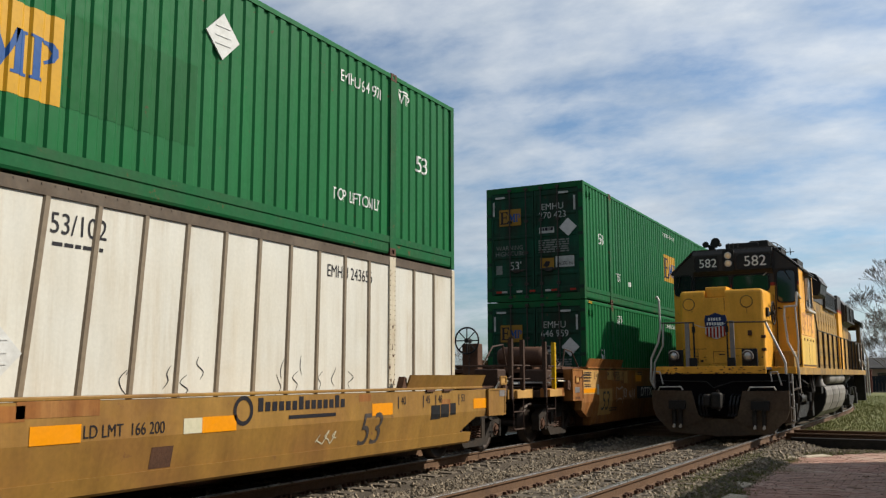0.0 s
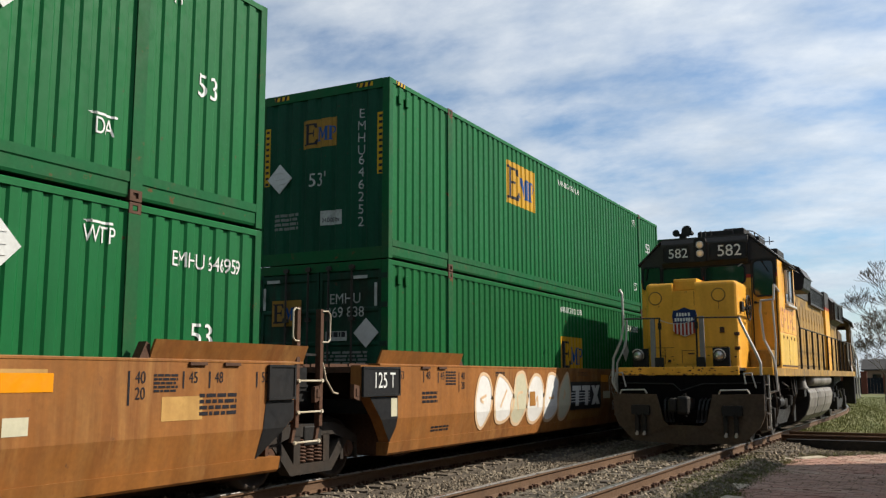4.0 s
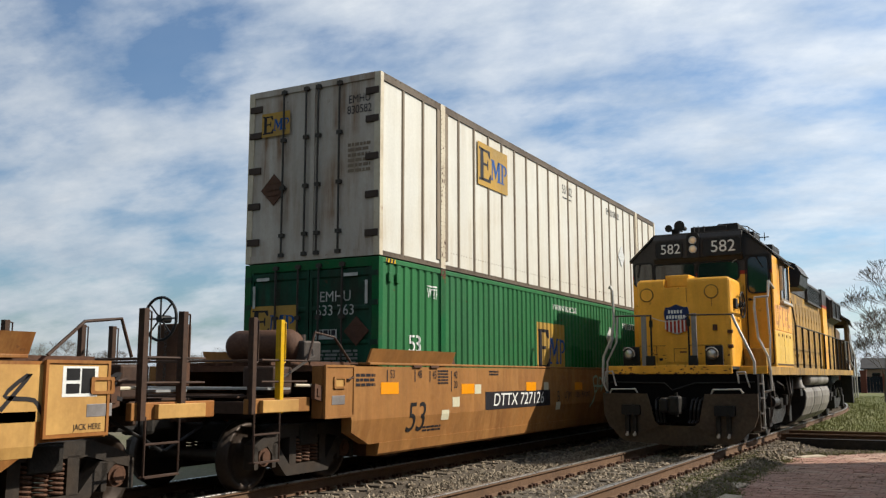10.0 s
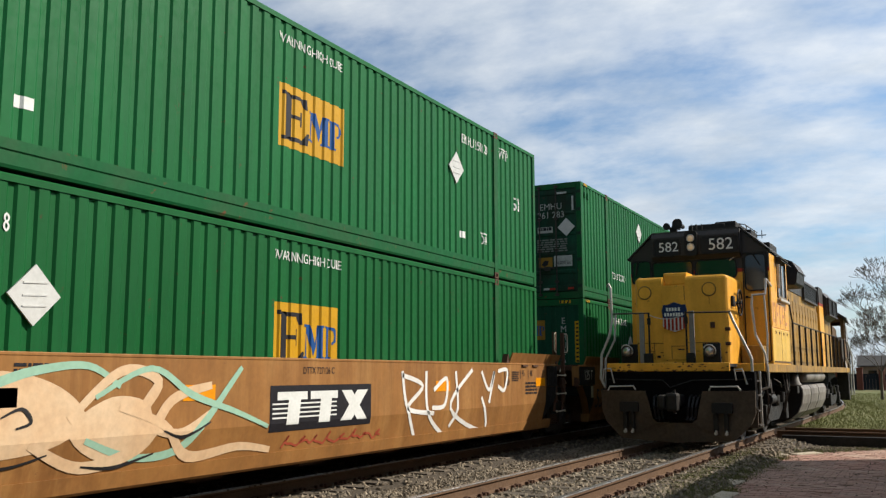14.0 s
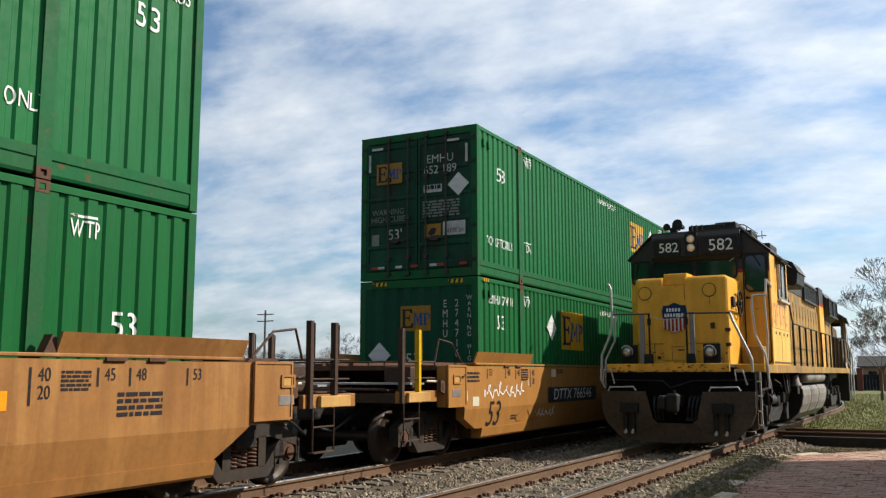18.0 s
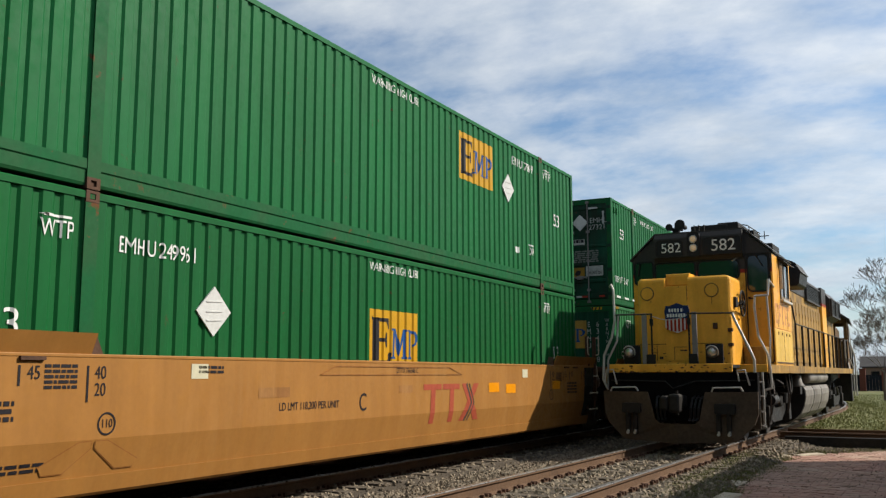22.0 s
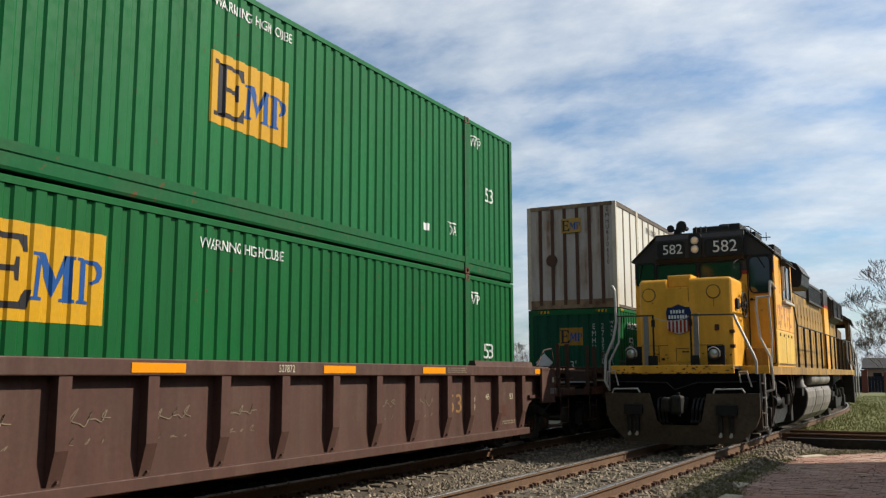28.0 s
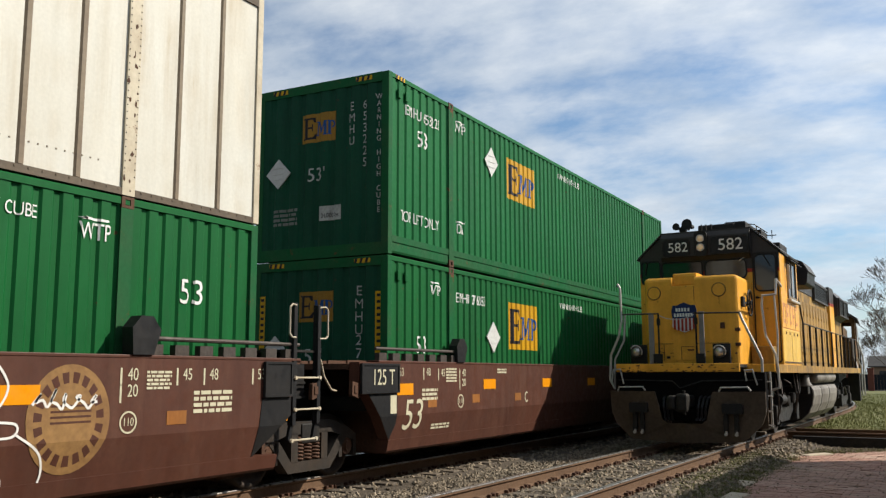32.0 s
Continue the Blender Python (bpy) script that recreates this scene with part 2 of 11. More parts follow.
LOCO_YELLOW = material("weathered_locomotive_yellow", (0.98, 0.49, 0.095), 0.42, grain=(22, 0.06), stain=(1.4, 0.5, (0.66, 0.33, 0.05)),
                       streak=0.18, rust=((0.2, 0.1, 0.03), 0.02))
LOCO_FADED = material("chalky_faded_yellow", (0.80, 0.52, 0.13), 0.55, grain=(22, 0.08), stain=(1.3, 0.5, (0.55, 0.36, 0.1)), streak=0.2)
LOCO_GREY = material("locomotive_dark_grey", (0.062, 0.055, 0.05), 0.5, grain=(20, 0.2), stain=(1.0, 0.5, (0.07, 0.06, 0.05)), streak=0.15)
LOCO_TAN = material("dirty_tan_yellow", (0.50, 0.29, 0.075), 0.6, grain=(18, 0.16), stain=(1.6, 0.9, (0.15, 0.10, 0.055)), streak=0.5)
PLOW = material("dusty_pilot", (0.105, 0.076, 0.052), 0.72, grain=(16, 0.25), stain=(0.9, 0.7, (0.18, 0.135, 0.09)), bump=0.2)
TANK = material("dusty_fuel_tank", (0.31, 0.28, 0.245), 0.6, grain=(14, 0.15), stain=(1.1, 0.7, (0.09, 0.075, 0.06)), streak=0.3)
POST_STEEL = material("grey_gate_steel", (0.30, 0.28, 0.27), 0.5, 0.2, grain=(18, 0.15), stain=(2.0, 0.5, (0.14, 0.11, 0.09)))
RED_CHALK = material("chalky_red_letters", (0.66, 0.30, 0.16), 0.65, grain=(14, 0.2), stain=(4.0, 0.8, (0.72, 0.46, 0.16)))
SILVER = material("dull_silver_rail", (0.58, 0.55, 0.50), 0.45, 0.3, grain=(20, 0.12))
RED = material("faded_red_paint", (0.42, 0.05, 0.03), 0.5, grain=(20, 0.15))
BLUE = material("logo_blue", (0.016, 0.09, 0.30), 0.5, grain=(20, 0.12))
NAVY = material("shield_navy", (0.016, 0.032, 0.12), 0.45, grain=(20, 0.1))
DARK_MARK = material("logo_black", (0.02, 0.018, 0.022), 0.55, grain=(20, 0.2))
GOLD = material("logo_gold", (0.62, 0.34, 0.035), 0.5, grain=(22, 0.08), stain=(1.0, 0.4, (0.5, 0.26, 0.03)))
# darker copy of the logo gold, used on the ends
GOLD_END = material("grimy_logo_gold", (0.40, 0.22, 0.035), 0.55, grain=(22, 0.12), stain=(1.0, 0.6, (0.22, 0.13, 0.04)))
GOLD_FADED = material("faded_logo_gold", (0.52, 0.31, 0.065), 0.55, grain=(22, 0.12), stain=(1.0, 0.6, (0.3, 0.22, 0.1)))
WHITE_MARK = material("white_lettering", (0.78, 0.78, 0.74), 0.55, grain=(30, 0.1), stain=(3.0, 0.3, (0.55, 0.56, 0.5)))
PLACARD = material("placard_white", (0.66, 0.66, 0.63), 0.5, grain=(20, 0.08), stain=(3.0, 0.5, (0.5, 0.49, 0.45)))
AMBER = material("amber_reflector", (0.85, 0.33, 0.012), 0.4, grain=(25, 0.06))
LEMON = material("yellow_handhold", (0.66, 0.40, 0.03), 0.5, grain=(18, 0.15))
CREAM = material("pale_sticker", (0.62, 0.58, 0.42), 0.55, grain=(18, 0.1))
GLASS = material("dark_cab_glass", (0.012, 0.015, 0.018), 0.06, spec=0.7)
LAMP_GLASS = material("lamp_glass", (0.62, 0.6, 0.56), 0.12, 0.6)
# pale runs in the car paints: patches of reflected light put into the colour
CAR_RUST = material("rust_orange_car", (0.378, 0.155, 0.047), 0.6, spec=0.18, grain=(20, 0.1), stain=(0.9, 0.8, (0.22, 0.09, 0.036)), streak=0.28, runs=((0.50, 0.27, 0.10), 0.55),
                    rust=((0.2, 0.09, 0.04), 0.02))
CAR_ORANGE = material("weathered_orange_car", (0.38, 0.18, 0.062), 0.6, spec=0.18, grain=(20, 0.08), stain=(0.8, 0.75, (0.26, 0.115, 0.042)), streak=0.22, runs=((0.54, 0.30, 0.12), 0.45),
                      rust=((0.2, 0.09, 0.04), 0.01))
CAR_YELLOW = material("clean_yellow_car", (0.43, 0.205, 0.062), 0.55, spec=0.18, grain=(20, 0.05), stain=(0.7, 0.6, (0.36, 0.165, 0.048)), streak=0.14, runs=((0.50, 0.27, 0.10), 0.3))
FADED_PANEL = material("faded_yellow_panel", (0.60, 0.36, 0.13), 0.6, grain=(18, 0.1), stain=(2.0, 0.6, (0.42, 0.22, 0.08)), streak=0.2)
CAR_OLIVE = material("dirty_olive_yellow_car", (0.37, 0.21, 0.06), 0.55, grain=(20, 0.1), stain=(0.6, 0.75, (0.26, 0.125, 0.05)), streak=0.25,
                     rust=((0.2, 0.1, 0.05), 0.03))
CAR_BROWN = material("oxide_brown_car", (0.120, 0.047, 0.030), 0.55, grain=(20, 0.1), stain=(0.8, 0.6, (0.085, 0.036, 0.026)), streak=0.2, runs=((0.17, 0.09, 0.06), 0.4))
CAR_MAROON = material("dull_maroon_car", (0.115, 0.058, 0.044), 0.6, grain=(20, 0.12), stain=(0.8, 0.6, (0.09, 0.055, 0.042)), streak=0.2, runs=((0.17, 0.11, 0.085), 0.5))
WALL_TAN = material("painted_depot_wall", (0.34, 0.24, 0.17), 0.85, grain=(12, 0.15), stain=(0.5, 0.4, (0.26, 0.17, 0.12)))
FENCE_RED = material("red_brown_pier", (0.19, 0.07, 0.05), 0.85, grain=(10, 0.2))
FENCE_BLUE = material("dark_blue_panel", (0.018, 0.022, 0.03), 0.8, grain=(10, 0.2))
ROOF_GREY = material("grey_roofing", (0.07, 0.066, 0.064), 0.85, grain=(4, 0.2), stain=(0.6, 0.6, (0.045, 0.042, 0.04)))
SPRAY_WHITE = material("white_spray_paint", (0.80, 0.78, 0.74), 0.6, grain=(16, 0.1), stain=(2.0, 0.4, (0.62, 0.56, 0.48)))
SPRAY_BLACK = material("black_spray_paint", (0.022, 0.02, 0.02), 0.6, grain=(16, 0.2), stain=(2.5, 0.4, (0.09, 0.08, 0.08)))
SPRAY_LILAC = material("lilac_spray_paint", (0.36, 0.27, 0.45), 0.6, grain=(14, 0.15), stain=(2.0, 0.4, (0.5, 0.4, 0.52)))
SPRAY_GREEN = material("green_spray_paint", (0.09, 0.36, 0.14), 0.6, grain=(14, 0.15), stain=(2.0, 0.3, (0.05, 0.24, 0.10)))
SPRAY_MINT = material("mint_spray_paint", (0.36, 0.56, 0.42), 0.6, grain=(14, 0.1))
SPRAY_PEACH = material("peach_spray_paint", (0.72, 0.49, 0.30), 0.6, grain=(14, 0.1), stain=(1.4, 0.5, (0.8, 0.64, 0.45)))
SPRAY_TAN = material("tan_spray_paint", (0.42, 0.30, 0.19), 0.6, grain=(14, 0.15), stain=(1.6, 0.5, (0.52, 0.36, 0.22)))
SPRAY_STEEL = material("grey_blue_spray_paint", (0.16, 0.24, 0.28), 0.6, grain=(14, 0.15))
SPRAY_KHAKI = material("khaki_spray_paint", (0.33, 0.33, 0.18), 0.6, grain=(14, 0.15))
SPRAY_BLUE = material("blue_spray_paint", (0.045, 0.16, 0.26), 0.6, grain=(14, 0.15), stain=(2.0, 0.4, (0.2, 0.3, 0.33)))
SPRAY_RED = material("red_spray_paint", (0.42, 0.09, 0.05), 0.6, grain=(14, 0.15))
RED_FADED = material("faded_red_lettering", (0.45, 0.16, 0.06), 0.6, grain=(14, 0.2))
HEAD_GLOW = material("lit_headlight_lens", (0.55, 0.42, 0.28), 0.15)
head_shader = HEAD_GLOW.node_tree.nodes["Principled BSDF"]
head_shader.inputs["Emission Color"].default_value, head_shader.inputs["Emission Strength"].default_value = (1.0, 0.72, 0.42, 1), 0.12
EMBLEM = material("faded_tan_emblem", (0.33, 0.19, 0.08), 0.6, grain=(14, 0.2), stain=(2.0, 0.6, (0.2, 0.1, 0.05)))
VERGE = material("gravelly_dirt", (0.33, 0.285, 0.21), 0.95, grain=(26, 0.4), stain=(0.9, 0.7, (0.20, 0.21, 0.09)), bump=0.9, bump_scale=24)
TURF = material("turf", (0.15, 0.165, 0.06), 0.95, grain=(5, 0.35), stain=(0.5, 0.6, (0.30, 0.27, 0.14)), bump=0.8, bump_scale=8)

# ---- building kit ----
def box(bm, x0, x1, y0, y1, z0, z1, bevel=0.0):
    r = bmesh.ops.create_cube(bm, size=1.0)["verts"]
    for v in r:
        v.co = Vector(((x0 + x1) / 2 + v.co.x * (x1 - x0), (y0 + y1) / 2 + v.co.y * (y1 - y0), (z0 + z1) / 2 + v.co.z * (z1 - z0)))
    if bevel:
        es = list({e for v in r for e in v.link_edges})
        bmesh.ops.bevel(bm, geom=es, offset=bevel, segments=2, profile=0.5, affect="EDGES")


AXES = {"x": lambda u, v, w: (w, u, v), "y": lambda u, v, w: (u, w, v), "z": lambda u, v, w: (u, v, w)}


def prism(bm, outline, axis, a, b):
    """A slab with the outline (two coordinates) drawn out along the axis from a to b."""
    f = AXES[axis]
    va = [bm.verts.new(f(u, v, a)) for u, v in outline]
    vb = [bm.verts.new(f(u, v, b)) for u, v in outline]
    n = len(outline)
    faces = [bm.faces.new(va), bm.faces.new(vb[::-1])]
    for i in range(n):
        faces.append(bm.faces.new((va[i], vb[i], vb[(i + 1) % n], va[(i + 1) % n])))
    bmesh.ops.recalc_face_normals(bm, faces=faces)


def rod(bm, p, q, r, sides=10, r2=None):
    p, q = Vector(p), Vector(q)
    d = q - p
    turn = d.to_track_quat("Z", "Y").to_matrix().to_4x4()
    bmesh.ops.create_cone(bm, cap_ends=True, segments=sides, radius1=r, radius2=r if r2 is None else r2, depth=d.length,
                          matrix=Matrix.Translation((p + q) / 2) @ turn)


def pipe(bm, points, r, sides=8):
    """A bent pipe through the points: one tube, mitred at the bends."""
    ps = [Vector(p) for p in points]
    ways = [(b - a).normalized() for a, b in zip(ps, ps[1:])]
    side = ways[0].orthogonal().normalized()
    loops = []
    for i, p in enumerate(ps):
        a, b = ways[max(i - 1, 0)], ways[min(i, len(ways) - 1)]
        mid = (a + b).normalized() if (a + b).length > 0.05 else b
        side = (side - mid * side.dot(mid)).normalized()
        up = mid.cross(side)
        loops.append([bm.verts.new(p + (side * math.cos(k) + up * math.sin(k)) * r) for k in (2 * math.pi * j / sides for j in range(sides))])
    faces = [bm.faces.new((m[k], m[(k + 1) % sides], n[(k + 1) % sides], n[k])) for m, n in zip(loops, loops[1:]) for k in range(sides)]
    faces += [bm.faces.new(loops[0][::-1]), bm.faces.new(loops[-1])]
    bmesh.ops.recalc_face_normals(bm, faces=faces)


def ring(bm, centre, axis, radius, r, sides=24, small=8):
    """A torus."""
    turn = Vector(axis).to_track_quat("Z", "Y").to_matrix().to_4x4()
    m = Matrix.Translation(centre) @ turn
    rows = []
    for i in range(sides):
        a = 2 * math.pi * i / sides
        rows.append([bm.verts.new(m @ Vector(((radius + r * math.cos(b)) * math.cos(a), (radius + r * math.cos(b)) * math.sin(a), r * math.sin(b))))
                     for b in (2 * math.pi * k / small for k in range(small))])
    for i in range(sides):
        for k in range(small):
            bm.faces.new((rows[i][k], rows[(i + 1) % sides][k], rows[(i + 1) % sides][(k + 1) % small], rows[i][(k + 1) % small]))


def lathe(bm, profile, axis_from, axis_dir, sides=28):
    """A turned body: profile of (along, radius)."""
    turn = Vector(axis_dir).to_track_quat("Z", "Y").to_matrix().to_4x4()
    m = Matrix.Translation(axis_from) @ turn
    loops = [[bm.verts.new(m @ Vector((r * math.cos(2 * math.pi * i / sides), r * math.sin(2 * math.pi * i / sides), h))) for i in range(sides)]
             for h, r in profile]
    for a, b in zip(loops, loops[1:]):
        for i in range(sides):
            bm.faces.new((a[i], a[(i + 1) % sides], b[(i + 1) % sides], b[i]))
    bm.faces.new(loops[0][::-1]), bm.faces.new(loops[-1])


def loop_of(x0, x1, z0, z1, r, steps=5):
    """A rounded rectangle."""
    out = []
    for cx, cz, a in ((x1 - r, z1 - r, 0), (x0 + r, z1 - r, 90), (x0 + r, z0 + r, 180), (x1 - r, z0 + r, 270)):
        out += [(cx + r * math.cos(radians(a + 90 * k / steps)), cz + r * math.sin(radians(a + 90 * k / steps))) for k in range(steps + 1)]
    return out


def rim_of(bm, outer, inner, axis, a, b):
    """A band between two outlines of as many points, drawn out from a to b."""
    f = AXES[axis]
    n = len(outer)
    rows = [[bm.verts.new(f(u, v, w)) for u, v in o] for o, w in ((outer, a), (inner, a), (inner, b), (outer, b))]
    faces = []
    for p, q in zip(rows, rows[1:] + rows[:1]):
        for i in range(n):
            faces.append(bm.faces.new((p[i], p[(i + 1) % n], q[(i + 1) % n], q[i])))
    bmesh.ops.recalc_face_normals(bm, faces=faces)


def data_of(name, bm, mat, smooth=False):
    me = bpy.data.meshes.new(name)
    bm.normal_update()
    bm.to_mesh(me)
    bm.free()
    me.materials.append(mat)
    if smooth:
        for p in me.polygons:
            p.use_smooth = True
    return me


def part(name, bm, mat, parent, label="", m=None, smooth=False):
    """Links a bmesh, or mesh data that is shared, as one mesh object under a thing or a part."""
    me = bm if isinstance(bm, bpy.types.Mesh) else data_of(name, bm, mat, smooth)
    ob = new(name, me)
    ob.parent = parent
    if m is not None:
        ob.matrix_basis = m
    if label:
        ob["label"] = label
    return ob


def made(draw, *args):
    """A new bmesh that draw() has filled."""
    bm = bmesh.new()
    draw(bm, *args)
    return bm


def boxed(*args, **more):
    bm = bmesh.new()
    box(bm, *args, **more)
    return bm


SHARED = {}


def shared(key, make, mat, smooth=False):
    """Mesh data built once under its key; make() returns a bmesh."""
    if (key, mat.name) not in SHARED:
        SHARED[key, mat.name] = data_of(str(key if isinstance(key, str) else key[0]), make(), mat, smooth)
    return SHARED[key, mat.name]


def letters(text, height, squeeze=1.0, upright=False):
    """Lettering as a flat bmesh, centred on the origin in the xy-plane, capitals of that height."""
    if upright:
        text = "\n".join(text)
    c = bpy.data.curves.new("lettering", "FONT")
    c.body, c.size, c.align_x, c.align_y = text, height / 0.69, "CENTER", "CENTER"
    c.space_line = 0.92
    ob = bpy.data.objects.new("lettering", c)
    scene.collection.objects.link(ob)
    me = bpy.data.meshes.new_from_object(ob)
    bpy.data.objects.remove(ob)
    bpy.data.curves.remove(c)
    bm = bmesh.new()
    bm.from_mesh(me)
    bpy.data.meshes.remove(me)
    bmesh.ops.scale(bm, vec=(squeeze, 1, 1), verts=bm.verts)
    return bm


def flat(*outlines):
    """Flat outlines as one bmesh in the xy-plane."""
    bm = bmesh.new()
    for o in outlines:
        bm.faces.new([bm.verts.new((u, v, 0)) for u, v in o])
    return bm


def rect(u0, u1, v0, v1):
    return [(u0, v0), (u1, v0), (u1, v1), (u0, v1)]


def stroke(points, width, taper=0.0):
    """A brush stroke along the points, as quads."""
    out, n = [], len(points)
    sides = []
    for i, (x, y) in enumerate(points):
        a, b = Vector(points[max(i - 1, 0)]), Vector(points[min(i + 1, n - 1)])
        d = (b - a).normalized()
        w = width / 2 * (1 - taper * abs(2 * i / max(n - 1, 1) - 1))
        sides.append(((x - d.y * w, y + d.x * w), (x + d.y * w, y - d.x * w)))
    for (a, b), (c, d) in zip(sides, sides[1:]):
        out.append([a, b, d, c])
    return out


def curve_points(points, steps=6, closed=False):
    """A smooth line through the points."""
    n, out = len(points), []
    p = [Vector(q) for q in points]
    for i in range(n if closed else n - 1):
        if closed:
            a, b, c, d = p[i - 1], p[i], p[(i + 1) % n], p[(i + 2) % n]
        else:
            a, b, c, d = p[max(i - 1, 0)], p[i], p[i + 1], p[min(i + 2, n - 1)]
        for k in range(steps):
            t = k / steps
            out.append(tuple(0.5 * (2 * b + (c - a) * t + (2 * a - 5 * b + 4 * c - d) * t * t + (3 * b - a - 3 * c + d) * t ** 3)))
    return out if closed else out + [tuple(p[-1])]


def stamped(bm, at_u, at_v, wall, proud=0.004, tilt=0.0):
    """Lays a flat bmesh on a wall: wall = (face, breaks, depth); it follows the folds of the sheet."""
    face, breaks, depth = wall[:3]
    if tilt:
        bmesh.ops.rotate(bm, verts=bm.verts, matrix=Matrix.Rotation(tilt, 3, "Z"))
    bmesh.ops.translate(bm, vec=(at_u, at_v, 0), verts=bm.verts)
    if breaks and bm.verts:
        lo, hi = min(v.co.x for v in bm.verts), max(v.co.x for v in bm.verts)
        for y in breaks:
            if lo < y < hi:
                bmesh.ops.bisect_plane(bm, geom=bm.verts[:] + bm.edges[:] + bm.faces[:], plane_co=(y, 0, 0), plane_no=(1, 0, 0), dist=1e-6)
    for z in wall[3:]:
        if bm.verts and min(v.co.y for v in bm.verts) < z < max(v.co.y for v in bm.verts):
            bmesh.ops.bisect_plane(bm, geom=bm.verts[:] + bm.edges[:] + bm.faces[:], plane_co=(0, z, 0), plane_no=(0, 1, 0), dist=1e-6)
    for v in bm.verts:
        u, w = v.co.x, v.co.y
        v.co = Vector(face(u, w, depth(u) + proud))
    bmesh.ops.recalc_face_normals(bm, faces=bm.faces)
    return bm


FLAT_DEPTH = lambda u: 0.0

# ---- the 53-foot containers ----
LONG, WIDE, TALL = 16.154, 2.591, 2.896
HALF = WIDE / 2
RIB_DEEP = 0.025


def rib_breaks(a, b, count):
    """Folds of a ribbed sheet between a and b: (place, depth)."""
    pitch, out = (b - a) / count, [(a, 0.0)]
    for i in range(count):
        s = a + pitch * i
        out += [(s + pitch * 0.48, 0.0), (s + pitch * 0.60, -RIB_DEEP), (s + pitch * 0.86, -RIB_DEEP), (s + pitch * 0.98, 0.0)]
    return out + [(b, 0.0)]


BAYS = [(0.10, 1.98, 8), (2.15, LONG - 2.15, 52), (LONG - 1.98, LONG - 0.10, 8)]
SIDE_FOLDS = [f for bay in BAYS for f in rib_breaks(*bay)]
FRONT_FOLDS = rib_breaks(-HALF + 0.10, HALF - 0.10, 8)


def fold_depth(folds):
    us, ds = [f[0] for f in folds], [f[1] for f in folds]
    return lambda u: float(np.interp(u, us, ds))


SIDE_WALL = (lambda u, v, d: (HALF + d - 0.012, u, v), [f[0] for f in SIDE_FOLDS], fold_depth(SIDE_FOLDS))
FRONT_WALL = (lambda u, v, d: (u, -d + 0.012, v), [f[0] for f in FRONT_FOLDS], fold_depth(FRONT_FOLDS))
DOOR_WALL = (lambda u, v, d: (u, 0.006 - d, v), [], FLAT_DEPTH)
SMOOTH_SIDE = (lambda u, v, d: (HALF - 0.02 + d, u, v), [], FLAT_DEPTH)
SMOOTH_END = (lambda u, v, d: (u, 0.02 - d, v), [], FLAT_DEPTH)


def ribbed_sheet(folds, z0, z1, place):
    """A folded sheet with a flat back; place(u, z, depth) gives the point."""
    bm = bmesh.new()
    front = [(bm.verts.new(place(u, z0, d)), bm.verts.new(place(u, z1, d))) for u, d in folds]
    back = [(bm.verts.new(place(u, z0, -0.07)), bm.verts.new(place(u, z1, -0.07))) for u in (folds[0][0], folds[-1][0])]
    for (a, b), (c, d) in zip(front, front[1:]):
        bm.faces.new((a, c, d, b))
    bm.faces.new((back[0][0], back[0][1], back[1][1], back[1][0]))
    bm.faces.new([a for a, _ in front][::-1] + [back[0][0], back[1][0]])
    bm.faces.new([b for _, b in front] + [back[1][1], back[0][1]])
    bmesh.ops.recalc_face_normals(bm, faces=bm.faces)
    return bm


def casting_mesh(bm, sx=1):
    """A corner casting with an oval hole in its outer face, as a framed block."""
    w, h = 0.165, 0.118
    box(bm, -0.15, -0.02, -w / 2, w / 2, 0, h, 0.006)
    for z0, z1, y0, y1 in ((0, 0.03, -w / 2, w / 2), (h - 0.028, h, -w / 2, w / 2), (0.03, h - 0.028, -w / 2, -0.035), (0.03, h - 0.028, 0.035, w / 2)):
        box(bm, -0.025, 0.008, y0, y1, z0, z1)
    box(bm, -0.021, -0.015, -0.035, 0.035, 0.03, h - 0.028)


